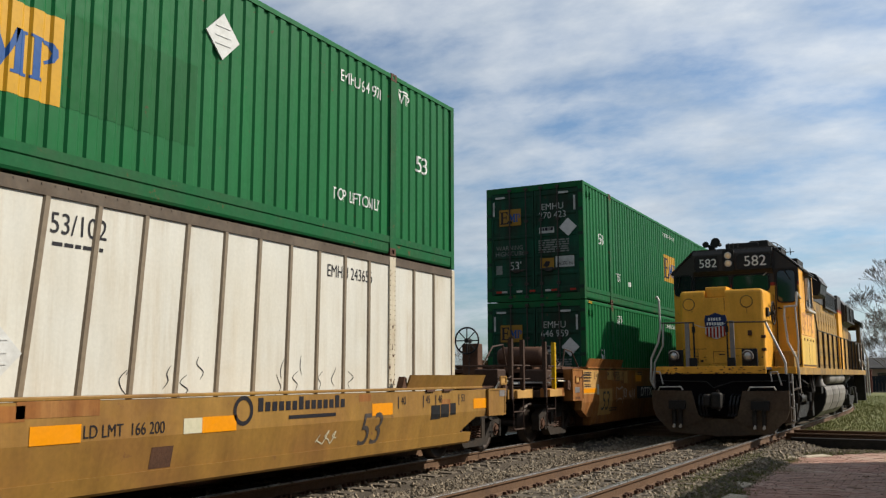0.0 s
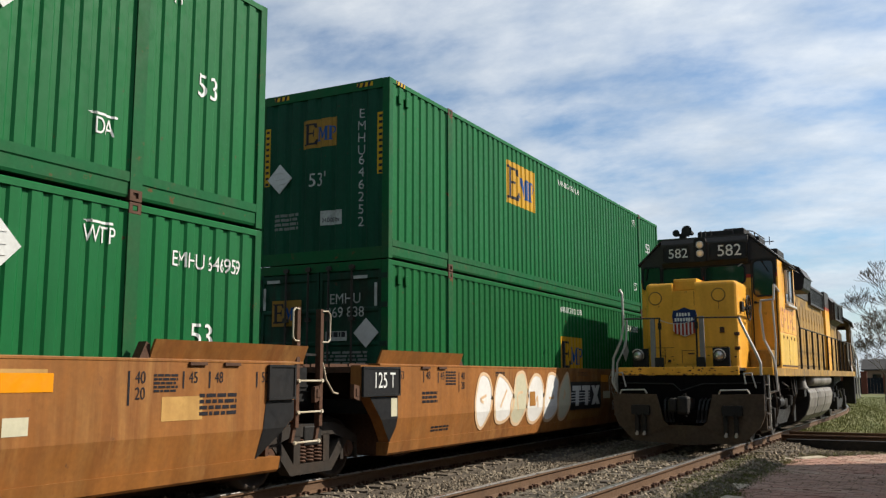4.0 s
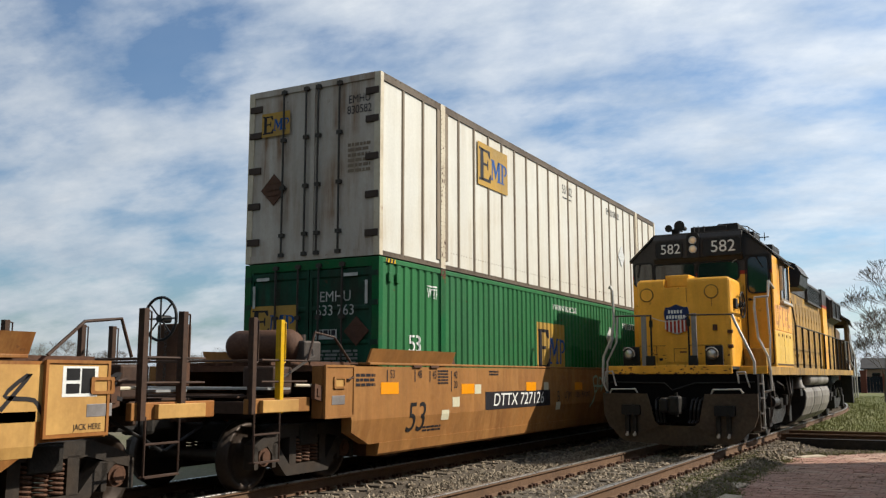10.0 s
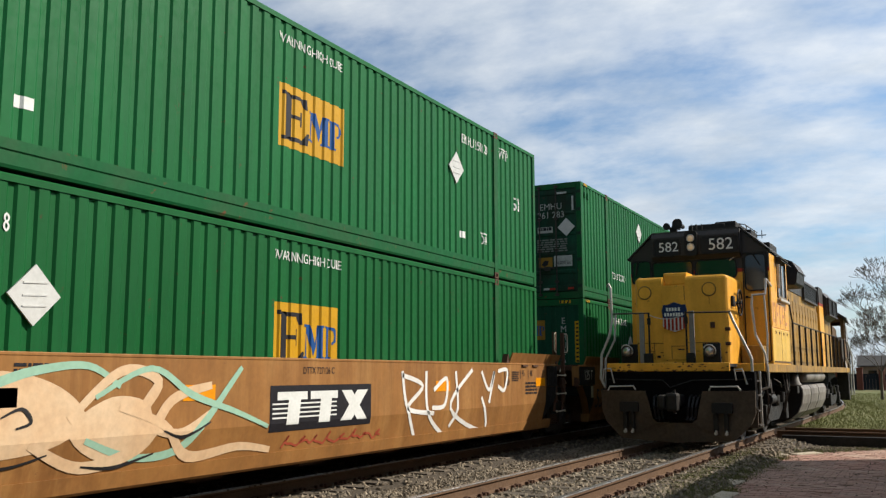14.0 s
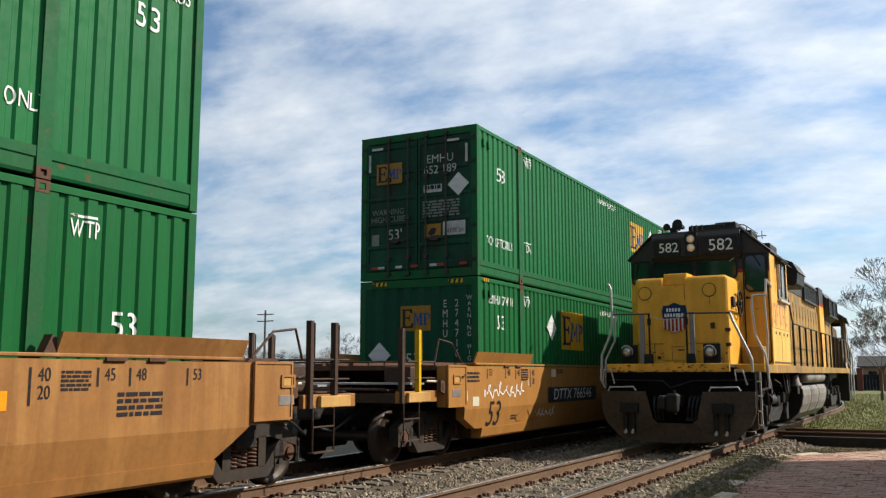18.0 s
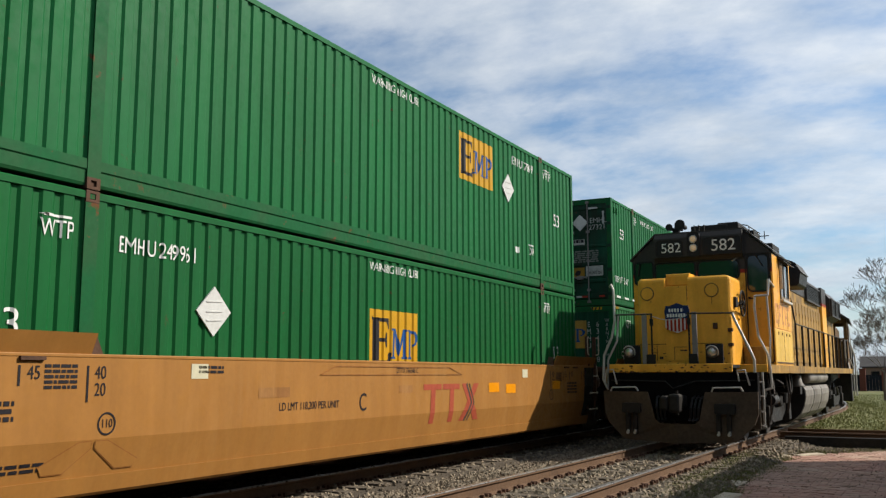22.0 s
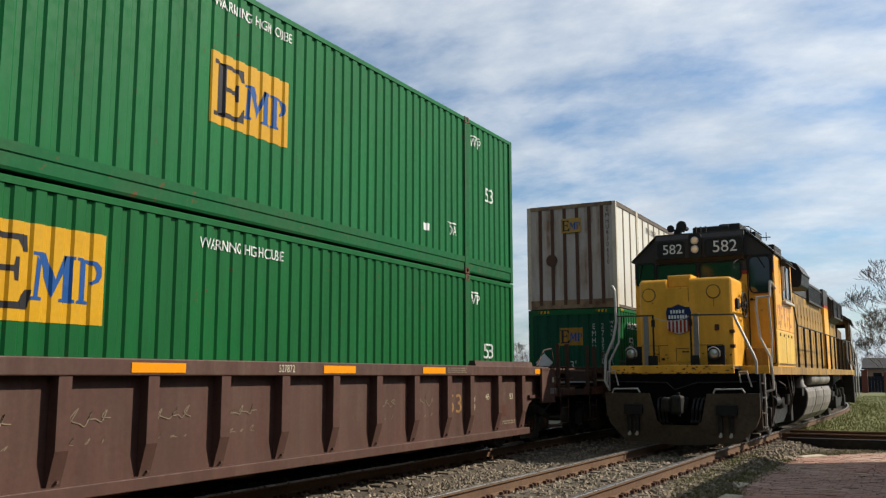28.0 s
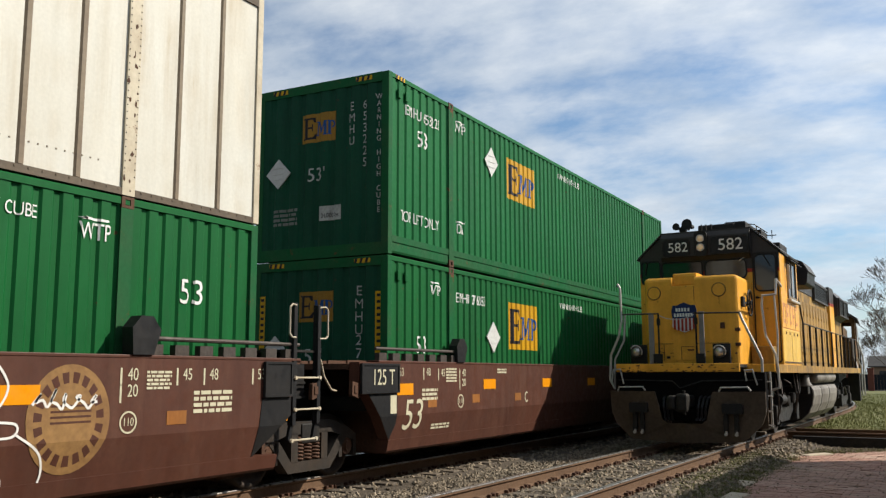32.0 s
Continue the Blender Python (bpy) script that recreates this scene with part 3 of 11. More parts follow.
def container_base(name, mat, label, doors_near, bright_bars=False):
    """The body of a green steel container; its base centre at the near end is the origin."""
    c = tagged(new(name), label, "container", "stacked containers", "thing")
    pre = mat.name
    for b, (y0, y1, n) in enumerate(BAYS):
        for s in (1, -1):
            sheet = shared(("side_panel", b, s), lambda: ribbed_sheet(rib_breaks(y0, y1, n), 0.30, TALL - 0.07,
                           lambda u, z, d: (s * (HALF + d - 0.012), u, z)), mat)
            part("side_panel", sheet, mat, c)
    for s in (1, -1):
        for k, (a, b) in enumerate(((0.12, 1.98), (2.15, LONG - 2.15), (LONG - 1.98, LONG - 0.12))):
            part("bottom_rail", shared(("bottom_rail", s, k), lambda: made(lambda bm: prism(bm, [(s * (HALF - 0.09), 0.03), (s * (HALF - 0.09), 0.30), (s * (HALF - 0.002), 0.30), (s * (HALF - 0.002), 0.20),
                           (s * (HALF - 0.016), 0.185), (s * (HALF - 0.016), 0.06), (s * (HALF - 0.03), 0.03)], "y", a, b)), FRAME_GREEN), FRAME_GREEN, c)
        part("top_rail", shared(("top_rail", s), lambda: made(lambda bm: prism(
            bm, [(s * (HALF - 0.07), TALL - 0.075), (s * (HALF - 0.07), TALL), (s * (HALF - 0.012), TALL), (s * HALF, TALL - 0.012), (s * HALF, TALL - 0.075)],
            "y", 0.1, LONG - 0.1)), mat), mat, c)
        for k, y in enumerate((2.065, LONG - 2.065)):
            part("lifting_post", shared(("lifting_post", s, k), lambda: boxed(
                *sorted((s * (HALF - 0.08), s * (HALF + 0.006))), y - 0.083, y + 0.083, 0.115, TALL - 0.115), FRAME_GREEN), FRAME_GREEN, c)
            for z in (0.0, TALL - 0.112):
                tone = (POST_CREAM, RUST, WHITE_MARK)[hash_of(name, y, z) % 3] if z else RUST
                part("corner_casting", shared(("corner_casting",), lambda: made(casting_mesh), tone), tone, c,
                     m=Matrix.Translation((s * HALF, y, z)) @ (Matrix() if s > 0 else Matrix.Rotation(math.pi, 4, "Z")))
        for y in (0.0, LONG):
            part("corner_post", shared(("corner_post", s, y), lambda: boxed(
                *sorted((s * (HALF - 0.13), s * (HALF - 0.001))), max(y - 0.12, 0.0), min(y + 0.12, LONG), 0.0, TALL, bevel=0.008), FRAME_GREEN), FRAME_GREEN, c)
    part("roof", shared(("roof",), lambda: boxed(-HALF + 0.068, HALF - 0.068, 0.1, LONG - 0.1, TALL - 0.06, TALL - 0.02), mat), mat, c)
    part("floor", shared(("floor",), lambda: boxed(-HALF + 0.1, HALF - 0.1, 0.1, LONG - 0.1, 0.05, 0.18), RUST), RUST, c)
    ends = ((0.0, doors_near), (LONG, not doors_near))
    for y, door in ends:
        turn = Matrix() if y == 0 else Matrix.Translation((0, LONG, 0)) @ Matrix.Rotation(math.pi, 4, "Z")
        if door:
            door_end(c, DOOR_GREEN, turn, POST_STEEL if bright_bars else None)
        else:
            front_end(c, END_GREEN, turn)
    for u, v in ((0.32, TALL - 0.24), (0.55, TALL - 0.24)):
        part("vent", shared(("vent", u), lambda: boxed(HALF - 0.02, HALF + 0.012, u - 0.04, u + 0.04, v - 0.13, v + 0.02, bevel=0.006), mat), mat, c)
    return c


def hash_of(*things):
    return sum((i + 1) * ord(ch) for i, ch in enumerate("".join(map(str, things))))


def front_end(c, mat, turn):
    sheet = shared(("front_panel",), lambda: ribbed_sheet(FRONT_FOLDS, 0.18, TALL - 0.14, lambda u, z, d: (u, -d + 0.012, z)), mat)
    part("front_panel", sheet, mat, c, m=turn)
    part("end_header", shared(("end_header",), lambda: boxed(-HALF + 0.13, HALF - 0.13, 0.0, 0.1, TALL - 0.15, TALL), FRAME_GREEN), FRAME_GREEN, c, m=turn)
    part("end_sill", shared(("end_sill",), lambda: boxed(-HALF + 0.13, HALF - 0.13, 0.0, 0.1, 0.0, 0.19), FRAME_GREEN), FRAME_GREEN, c, m=turn)


def door_leaf(bm, s):
    """One door: a plate with shallow pressed bands."""
    x0, x1 = (0.012, HALF - 0.135) if s > 0 else (-HALF + 0.135, -0.012)
    box(bm, x0, x1, 0.03, 0.075, 0.16, TALL - 0.14)


def door_band(bm, s, z0, z1):
    x0, x1 = (0.012, HALF - 0.135) if s > 0 else (-HALF + 0.135, -0.012)
    prism(bm, [(0.034, z0), (0.008, z0 + 0.03), (0.008, z1 - 0.03), (0.034, z1)], "x", x0 + 0.05, x1 - 0.05)


def door_edge(bm, s, k):
    x0, x1 = (0.012, HALF - 0.135) if s > 0 else (-HALF + 0.135, -0.012)
    x = (x0, x1 - 0.05)[k]
    box(bm, x, x + 0.05, 0.006, 0.034, 0.16, TALL - 0.14)


def lock_bar(bm, x):
    rod(bm, (x, -0.03, 0.08), (x, -0.03, TALL - 0.05), 0.017, 8)
    for z in (0.1, 0.42, 1.2, 2.0, TALL - 0.09):
        box(bm, x - 0.045, x + 0.045, -0.048, 0.01, z - 0.03, z + 0.03)


def door_end(c, mat, turn, bar=None):
    bar = bar or BAR_STEEL
    for s in (1, -1):
        leaf = part("door", shared(("door", s), lambda: made(door_leaf, s), mat), mat, c, m=turn)
        for k, (z0, z1) in enumerate(((0.16, 0.34), (0.60, 0.72), (1.06, 1.16), (1.56, 1.66), (2.08, 2.18), (TALL - 0.30, TALL - 0.14))):
            part("pressed_band", shared(("pressed_band", s, k), lambda: made(door_band, s, z0, z1), mat), mat, leaf)
        for k in (0, 1):
            part("door_edge", shared(("door_edge", s, k), lambda: made(door_edge, s, k), mat), mat, leaf)
        for x in (0.20, 0.64):
            part("locking_bar", shared(("locking_bar", s, x), lambda: made(lock_bar, s * x), bar), bar, leaf, "weathered steel locking bar")

        def handle(bm, x):
            a, b = s * x, s * x + (0.40 if x < 0.5 else -0.36) * s
            rod(bm, (a, -0.055, 0.78), (b, -0.05, 0.74), 0.014, 6)
            box(bm, min(a, b) + 0.12, min(a, b) + 0.2, -0.06, 0.012, 0.71, 0.80)
        for x in (0.20, 0.64):
            part("door_handle", shared(("door_handle", s, x), lambda: made(handle, x), bar), bar, leaf)

        for z in (0.3, 0.95, 1.6, 2.2, 2.65):
            part("hinge", shared(("hinge", s), lambda: boxed(*sorted((s * (HALF - 0.15), s * (HALF - 0.015))), -0.012, 0.03, -0.04, 0.04), mat), mat, leaf, m=Matrix.Translation((0, 0, z)))
    part("door_header", shared(("door_header",), lambda: boxed(-HALF + 0.13, HALF - 0.13, 0.0, 0.1, TALL - 0.14, TALL), FRAME_GREEN), FRAME_GREEN, c, m=turn)
    part("door_sill", shared(("door_sill",), lambda: boxed(-HALF + 0.13, HALF - 0.13, 0.0, 0.1, 0.0, 0.16), FRAME_GREEN), FRAME_GREEN, c, m=turn)


def rust_spots(bm, seed):
    """Ragged patches where paint has come off a lifting post."""
    r = random.Random(seed)
    for i in range(15):
        u, v = r.uniform(-0.07, 0.06), r.choice((r.uniform(1.1, 1.8), r.uniform(0.15, 0.5), r.uniform(0.2, 2.5)))
        w, h = r.uniform(0.006, 0.022), r.uniform(0.01, 0.05)
        prism(bm, [(u + w * math.cos(k) * r.uniform(0.5, 1.2), v + h * math.sin(k) * r.uniform(0.5, 1.2)) for k in (0, 0.9, 1.8, 2.7, 3.6, 4.5, 5.4)], "x", HALF, HALF + 0.009)


FLANKS = {True: (-0.15, 0.15), False: ()}


def white_container(name, label, near_doors, flanked=False, racked=0.0):
    """A sheet-and-post container of white aluminium; racked says how far its posts have been pushed over."""
    c = tagged(new(name), label, "container", "stacked containers", "thing")
    for s in (1, -1):
        def sheets(bm):
            box(bm, *sorted((s * (HALF - 0.06), s * (HALF - 0.02))), 0.09, LONG - 0.09, 0.06, TALL - 0.12)
        part("side_panel", shared(("white_side", s), lambda: made(sheets), WHITE_SHEET), WHITE_SHEET, c)
        posts = [2.065 + (LONG - 4.13) * i / 19 for i in range(1, 19)] + [0.72, 1.38, LONG - 0.72, LONG - 1.38]
        for y in posts:
            post = shared(("side_post", s), lambda: made(lambda bm: prism(
                bm, [(s * (HALF - 0.02), -0.045), (s * (HALF - 0.004), -0.028), (s * HALF, -0.024), (s * HALF, 0.024), (s * (HALF - 0.004), 0.028), (s * (HALF - 0.02), 0.045)],
                "z", 0.08, TALL - 0.12)), POST_GREY)
            part("side_post", post, POST_GREY, c, m=Matrix.Translation((0, y, 1.4)) @ Matrix.Rotation(-racked * min(max((13.2 - y) / 5.0, 0.0), 1.3), 4, "X") @ Matrix.Translation((0, 0, -1.4)))
        for y in (2.065, LONG - 2.065):
            part("lifting_post", shared(("white_lifting_post", s), lambda: boxed(
                *sorted((s * (HALF - 0.08), s * (HALF + 0.006))), -0.083, 0.083, 0.0, TALL), POST_CREAM), POST_CREAM, c, m=Matrix.Translation((0, y, 0)))
            for d in FLANKS[flanked]:
                part("side_post", shared(("flank_post", s), lambda: boxed(
                    *sorted((s * (HALF - 0.03), s * (HALF + 0.001))), -0.055, 0.055, 0.14, TALL - 0.12, bevel=0.008), POST_GREY), POST_GREY, c, m=Matrix.Translation((0, y + d, 0)))
            if s > 0:
                part("rivet_line", shared(("post_rivets",), lambda: made(lambda bm: [
                    box(bm, HALF, HALF + 0.011, d - 0.006, d + 0.006, 0.2 + 0.075 * i, 0.212 + 0.075 * i) for i in range(34) for d in (-0.068, 0.068)]), STEEL), STEEL, c, m=Matrix.Translation((0, y, 0)))
                tagged(part("rust_spot", shared(("post_rust", y), lambda: made(rust_spots, 7 + y), RUST), RUST, c, "brown rust spots on the cream post", m=Matrix.Translation((0, y, 0))), "brown rust spots on the cream post", kind="stuff")
        if s > 0:
            part("rivet_line", shared(("sheet_rivets",), lambda: made(lambda bm: [
                box(bm, HALF - 0.021, HALF - 0.014, y, y + 0.014, 0.30, 0.314) for y in (2.4 + 0.1 * i for i in range(114))]), POST_GREY), POST_GREY, c)

        def rail(bm, z0, z1):
            box(bm, *sorted((s * (HALF - 0.08), s * (HALF + 0.002))), 0.1, LONG - 0.1, z0, z1)
            for i in range(106):
                y = 0.15 + i * 0.15
                box(bm, *sorted((s * HALF, s * (HALF + 0.008))), y, y + 0.018, z1 - 0.03, z1 - 0.012)
        part("bottom_rail", shared(("white_bottom_rail", s), lambda: made(rail, 0.0, 0.075), DARK_RAIL), DARK_RAIL, c)
        part("top_rail", shared(("white_top_rail", s), lambda: made(rail, TALL - 0.125, TALL), DARK_RAIL), DARK_RAIL, c)
        for y in (0.0, LONG - 0.1):
            part("corner_post", shared(("white_corner_post", s), lambda: boxed(
                *sorted((s * (HALF - 0.11), s * (HALF + 0.003))), 0.0, 0.1, 0.0, TALL, bevel=0.006), POST_CREAM), POST_CREAM, c, m=Matrix.Translation((0, y, 0)))
    part("roof", shared(("white_roof",), lambda: boxed(-HALF + 0.07, HALF - 0.07, 0.1, LONG - 0.1, TALL - 0.06, TALL - 0.01), WHITE_SHEET), WHITE_SHEET, c)
    part("floor", shared(("white_floor",), lambda: boxed(-HALF + 0.08, HALF - 0.08, 0.1, LONG - 0.1, 0.03, 0.15), RUST), RUST, c)
    for y, doors in ((0.0, near_doors), (LONG, not near_doors)):
        turn = Matrix() if y == 0 else Matrix.Translation((0, LONG, 0)) @ Matrix.Rotation(math.pi, 4, "Z")
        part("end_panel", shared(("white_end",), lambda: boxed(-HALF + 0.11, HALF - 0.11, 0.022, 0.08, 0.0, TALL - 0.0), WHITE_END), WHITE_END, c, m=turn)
        if doors:
            for x in (-0.55, -0.10, 0.14, 0.55):
                part("locking_bar", shared(("white_bar", x), lambda: made(lock_bar, x * 1.0), BAR_STEEL), BAR_STEEL, c, m=turn)
            for x in (0.02,):
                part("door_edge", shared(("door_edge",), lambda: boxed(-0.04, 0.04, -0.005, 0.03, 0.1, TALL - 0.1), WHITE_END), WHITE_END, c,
                     m=turn @ Matrix.Translation((x, 0, 0)))
            for x in (-1.15, 1.15):
                for z in (0.35, 0.95, 1.55, 2.15, 2.6):
                    part("hinge", shared(("white_hinge",), lambda: boxed(-0.12, 0.12, -0.015, 0.03, -0.055, 0.055, bevel=0.008), DARK_HINGE), DARK_HINGE, c,
                         m=turn @ Matrix.Translation((x, 0, z)))
        else:
            for x in (-0.9, -0.54, -0.18, 0.18, 0.54, 0.9):
                part("end_post", shared(("white_end_post",), lambda: boxed(-0.045, 0.045, -0.012, 0.03, 0.1, TALL - 0.1, bevel=0.01), RUST), RUST, c,
                     m=turn @ Matrix.Translation((x, 0, 0)))
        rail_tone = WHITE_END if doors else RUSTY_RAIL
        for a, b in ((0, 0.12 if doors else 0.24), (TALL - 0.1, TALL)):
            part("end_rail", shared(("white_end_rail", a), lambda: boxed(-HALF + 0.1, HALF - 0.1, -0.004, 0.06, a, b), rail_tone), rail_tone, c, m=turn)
    return c


# ---- marks on containers ----
def mark(name, key, make, mat, parent, wall, u, v, proud=0.004, label="", tilt=0.0):
    """A painted mark on a wall of a thing; alike marks in alike places share their mesh."""
    k = (name, key, wall[0](0.1, 0.2, 0.3), round(u, 3), round(v, 3), round(tilt, 2), proud)
    return part(name, shared(k, lambda: stamped(make(), u, v, wall, proud, tilt), mat), mat, parent, label)


def words(parent, wall, text, u, v, height, mat=None, squeeze=0.82, upright=False, name="lettering", tilt=0.0):
    mark(name, (text, height, squeeze, upright), lambda: letters(text, height, squeeze, upright), mat or WHITE_MARK, parent, wall, u, v, 0.010 if wall[1] else 0.005, tilt=tilt)


def logo(parent, wall, u, v, size, gold=None, wide=1.0):
    """The gold panel with a dark bracket and a blue peak and half disc."""
    w, h = size * wide / 2, size / 2
    g = gold or GOLD
    panel = part("logo_panel", shared(("logo_panel", size, wide, u, v, wall[0](0.1, 0.2, 0.3)), lambda: stamped(flat(rect(-w, w, -h, h)), u, v, wall, 0.003), g), g, parent,
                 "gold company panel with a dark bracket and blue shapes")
    def at(*pts):
        return [(a * w, b * h) for a, b in pts]
    dark = [at((-0.84, -0.72), (-0.64, -0.72), (-0.64, 0.74), (-0.84, 0.74)), at((-0.92, 0.66), (-0.84, 0.66), (-0.84, 0.78), (-0.92, 0.78)), at((-0.92, -0.78), (-0.84, -0.78), (-0.84, -0.66), (-0.92, -0.66)),
            at((-0.84, 0.74), (-0.22, 0.74), (-0.20, 0.40), (-0.27, 0.40), (-0.36, 0.62), (-0.64, 0.62)), at((-0.84, -0.72), (-0.84, -0.76), (-0.18, -0.76), (-0.14, -0.36), (-0.21, -0.36), (-0.32, -0.62), (-0.64, -0.62)),
            at((-0.64, -0.02), (-0.40, -0.02), (-0.38, -0.20), (-0.33, -0.20), (-0.33, 0.28), (-0.38, 0.28), (-0.40, 0.10), (-0.64, 0.10))]
    peak = [at((-0.16, -0.56), (0.00, -0.56), (0.00, -0.50), (-0.05, -0.48), (-0.02, 0.20), (-0.08, 0.36), (-0.11, -0.48), (-0.16, -0.50)), at((-0.14, 0.36), (-0.14, 0.43), (0.06, 0.43), (0.20, -0.10), (0.15, -0.48), (-0.06, 0.36)),
            at((0.15, -0.48), (0.20, -0.10), (0.32, 0.43), (0.38, 0.43), (0.33, 0.10)), at((0.32, 0.43), (0.50, 0.43), (0.50, 0.37), (0.46, 0.35), (0.46, -0.48), (0.50, -0.50), (0.50, -0.56), (0.26, -0.56), (0.26, -0.50), (0.31, -0.48))]
    disc = [at((0.53, -0.56), (0.73, -0.56), (0.73, -0.50), (0.68, -0.48), (0.68, 0.40), (0.53, 0.43), (0.53, 0.37), (0.57, 0.35), (0.57, -0.48), (0.53, -0.50)),
            at((0.68, 0.40), (0.84, 0.38), (0.93, 0.26), (0.94, 0.10), (0.88, -0.06), (0.76, -0.14), (0.74, -0.08), (0.82, 0.0), (0.84, 0.14), (0.80, 0.28), (0.68, 0.33))]
    mark("logo_bracket", (size, wide), lambda: flat(*dark), DARK_MARK, panel, wall, u, v, 0.0055)
    mark("logo_peak", (size, wide), lambda: flat(*peak), BLUE, panel, wall, u, v, 0.0055)
    mark("logo_disc", (size, wide), lambda: flat(*disc), BLUE, panel, wall, u, v, 0.0058)


def placard(parent, wall, u, v, size=0.42, dark=False):
    """A hinged diamond placard holder, proud of the sheet."""
    def plate():
        bm = bmesh.new()
        h = size / 2 * 1.25
        top = [(0, h), (h, 0), (0, -h), (-h, 0)]
        prism(bm, [(a, b) for a, b in top], "z", 0.0, 0.018)
        for f in (0.35, -0.05, -0.4):
            prism(bm, [(-h * 0.45, f * h), (h * 0.45, f * h + 0.05 * h), (h * 0.45, f * h + 0.10 * h), (-h * 0.45, f * h + 0.05 * h)], "z", 0.018, 0.026)
        for vtx in bm.verts:
            a, b, d = vtx.co
            vtx.co = Vector(wall[0](u + a, v + b, d + 0.002))
        bmesh.ops.recalc_face_normals(bm, faces=bm.faces)
        return bm
    tone = RUST if dark else PLACARD
    part("placard", shared(("placard", u, v, size, wall[0](0.1, 0.2, 0.3)), plate, tone), tone, parent, "rusty diamond placard holder" if dark else "white diamond placard holder")


def sticker(parent, wall, u, v, w, h, mat, name="sticker", proud=0.004):
    mark(name, (w, h), lambda: flat(rect(-w / 2, w / 2, -h / 2, h / 2)), mat, parent, wall, u, v, proud)


def small_print(parent, wall, u, v, w, h, rows, mat=None, seed=1):
    """Lines of small writing, as bars."""
    rng = random.Random(seed)
    bars, step = [], h / rows
    for i in range(rows):
        x, top = -w / 2, h / 2 - i * step
        while x < w / 2 - 0.02:
            n = min(rng.uniform(0.04, 0.16) * w * 2, w / 2 - x)
            bars.append(rect(x, x + n, top - step * 0.62, top))
            x += n + 0.04 * w
    mark("small_print", (w, h, rows, seed), lambda: flat(*bars), mat or WHITE_MARK, parent, wall, u, v, 0.0045)


def arrow_mark(parent, wall, text, u, v):
    """A short two- or three-letter mark under a bar."""
    words(parent, wall, text, u, v, 0.17, squeeze=0.72)
    mark("arrow_bar", (text,), lambda: flat(rect(-0.16, 0.16, 0.12, 0.145), [(-0.20, 0.135), (-0.10, 0.12), (-0.10, 0.15)]), WHITE_MARK, parent, wall, u, v, 0.005)


def stripes(parent, wall, u0, u1, v0, v1, upright=False):
    """A yellow and black warning strip."""
    w, h = u1 - u0, v1 - v0
    base = part("warning_strip", shared(("strip", u0, u1, v0, v1, wall[0](0.1, 0.2, 0.3)), lambda: stamped(flat(rect(u0, u1, v0, v1)), 0, 0, wall, 0.004), LEMON), LEMON, parent,
                "yellow and black warning strip")
    n = max(2, round(max(w, h) / 0.1))
    if upright:
        bars = [rect(u0 + w * 0.2, u1 - w * 0.2, v0 + h * (i + 0.15) / n, v0 + h * (i + 0.6) / n) for i in range(n)]
    else:
        bars = [[(u0 + w * i / n, v0), (u0 + w * (i + 0.45) / n, v0), (u0 + w * (i + 0.65) / n, v1), (u0 + w * (i + 0.2) / n, v1)] for i in range(n)]
    mark("dark_bars", (u0, u1, v0, v1), lambda: flat(*bars), DARK_MARK, base, wall, 0, 0, 0.0065)

# ---- well cars ----
OUT = 1.525
TOP = 1.59
RUNNING = []


def wheel_profile(bm):
    """Two wheels on an axle along x; the tread on the rail, the flange inside."""
    lathe(bm, [(-1.02, 0.07), (-0.82, 0.09), (-0.82, 0.16), (-0.79, 0.18), (-0.78, 0.33), (-0.82, 0.36), (-0.82, 0.42), (-0.72, 0.425), (-0.70, 0.455), (-0.675, 0.45), (-0.675, 0.36),
               (-0.71, 0.33), (-0.70, 0.17), (-0.66, 0.13), (-0.60, 0.085), (0.60, 0.085), (0.66, 0.13), (0.70, 0.17), (0.71, 0.33), (0.675, 0.36), (0.675, 0.45), (0.70, 0.455), (0.72, 0.425),
               (0.82, 0.42), (0.82, 0.36), (0.78, 0.33), (0.79, 0.18), (0.82, 0.16), (0.82, 0.09), (1.02, 0.07)], (0, 0, 0), (1, 0, 0), 32)
    for s in (-1, 1):
        for i in range(3):
            a = 2 * math.pi * i / 3
            rod(bm, (s * 1.02, 0.05 * math.cos(a), 0.05 * math.sin(a)), (s * 1.05, 0.05 * math.cos(a), 0.05 * math.sin(a)), 0.016, 6)


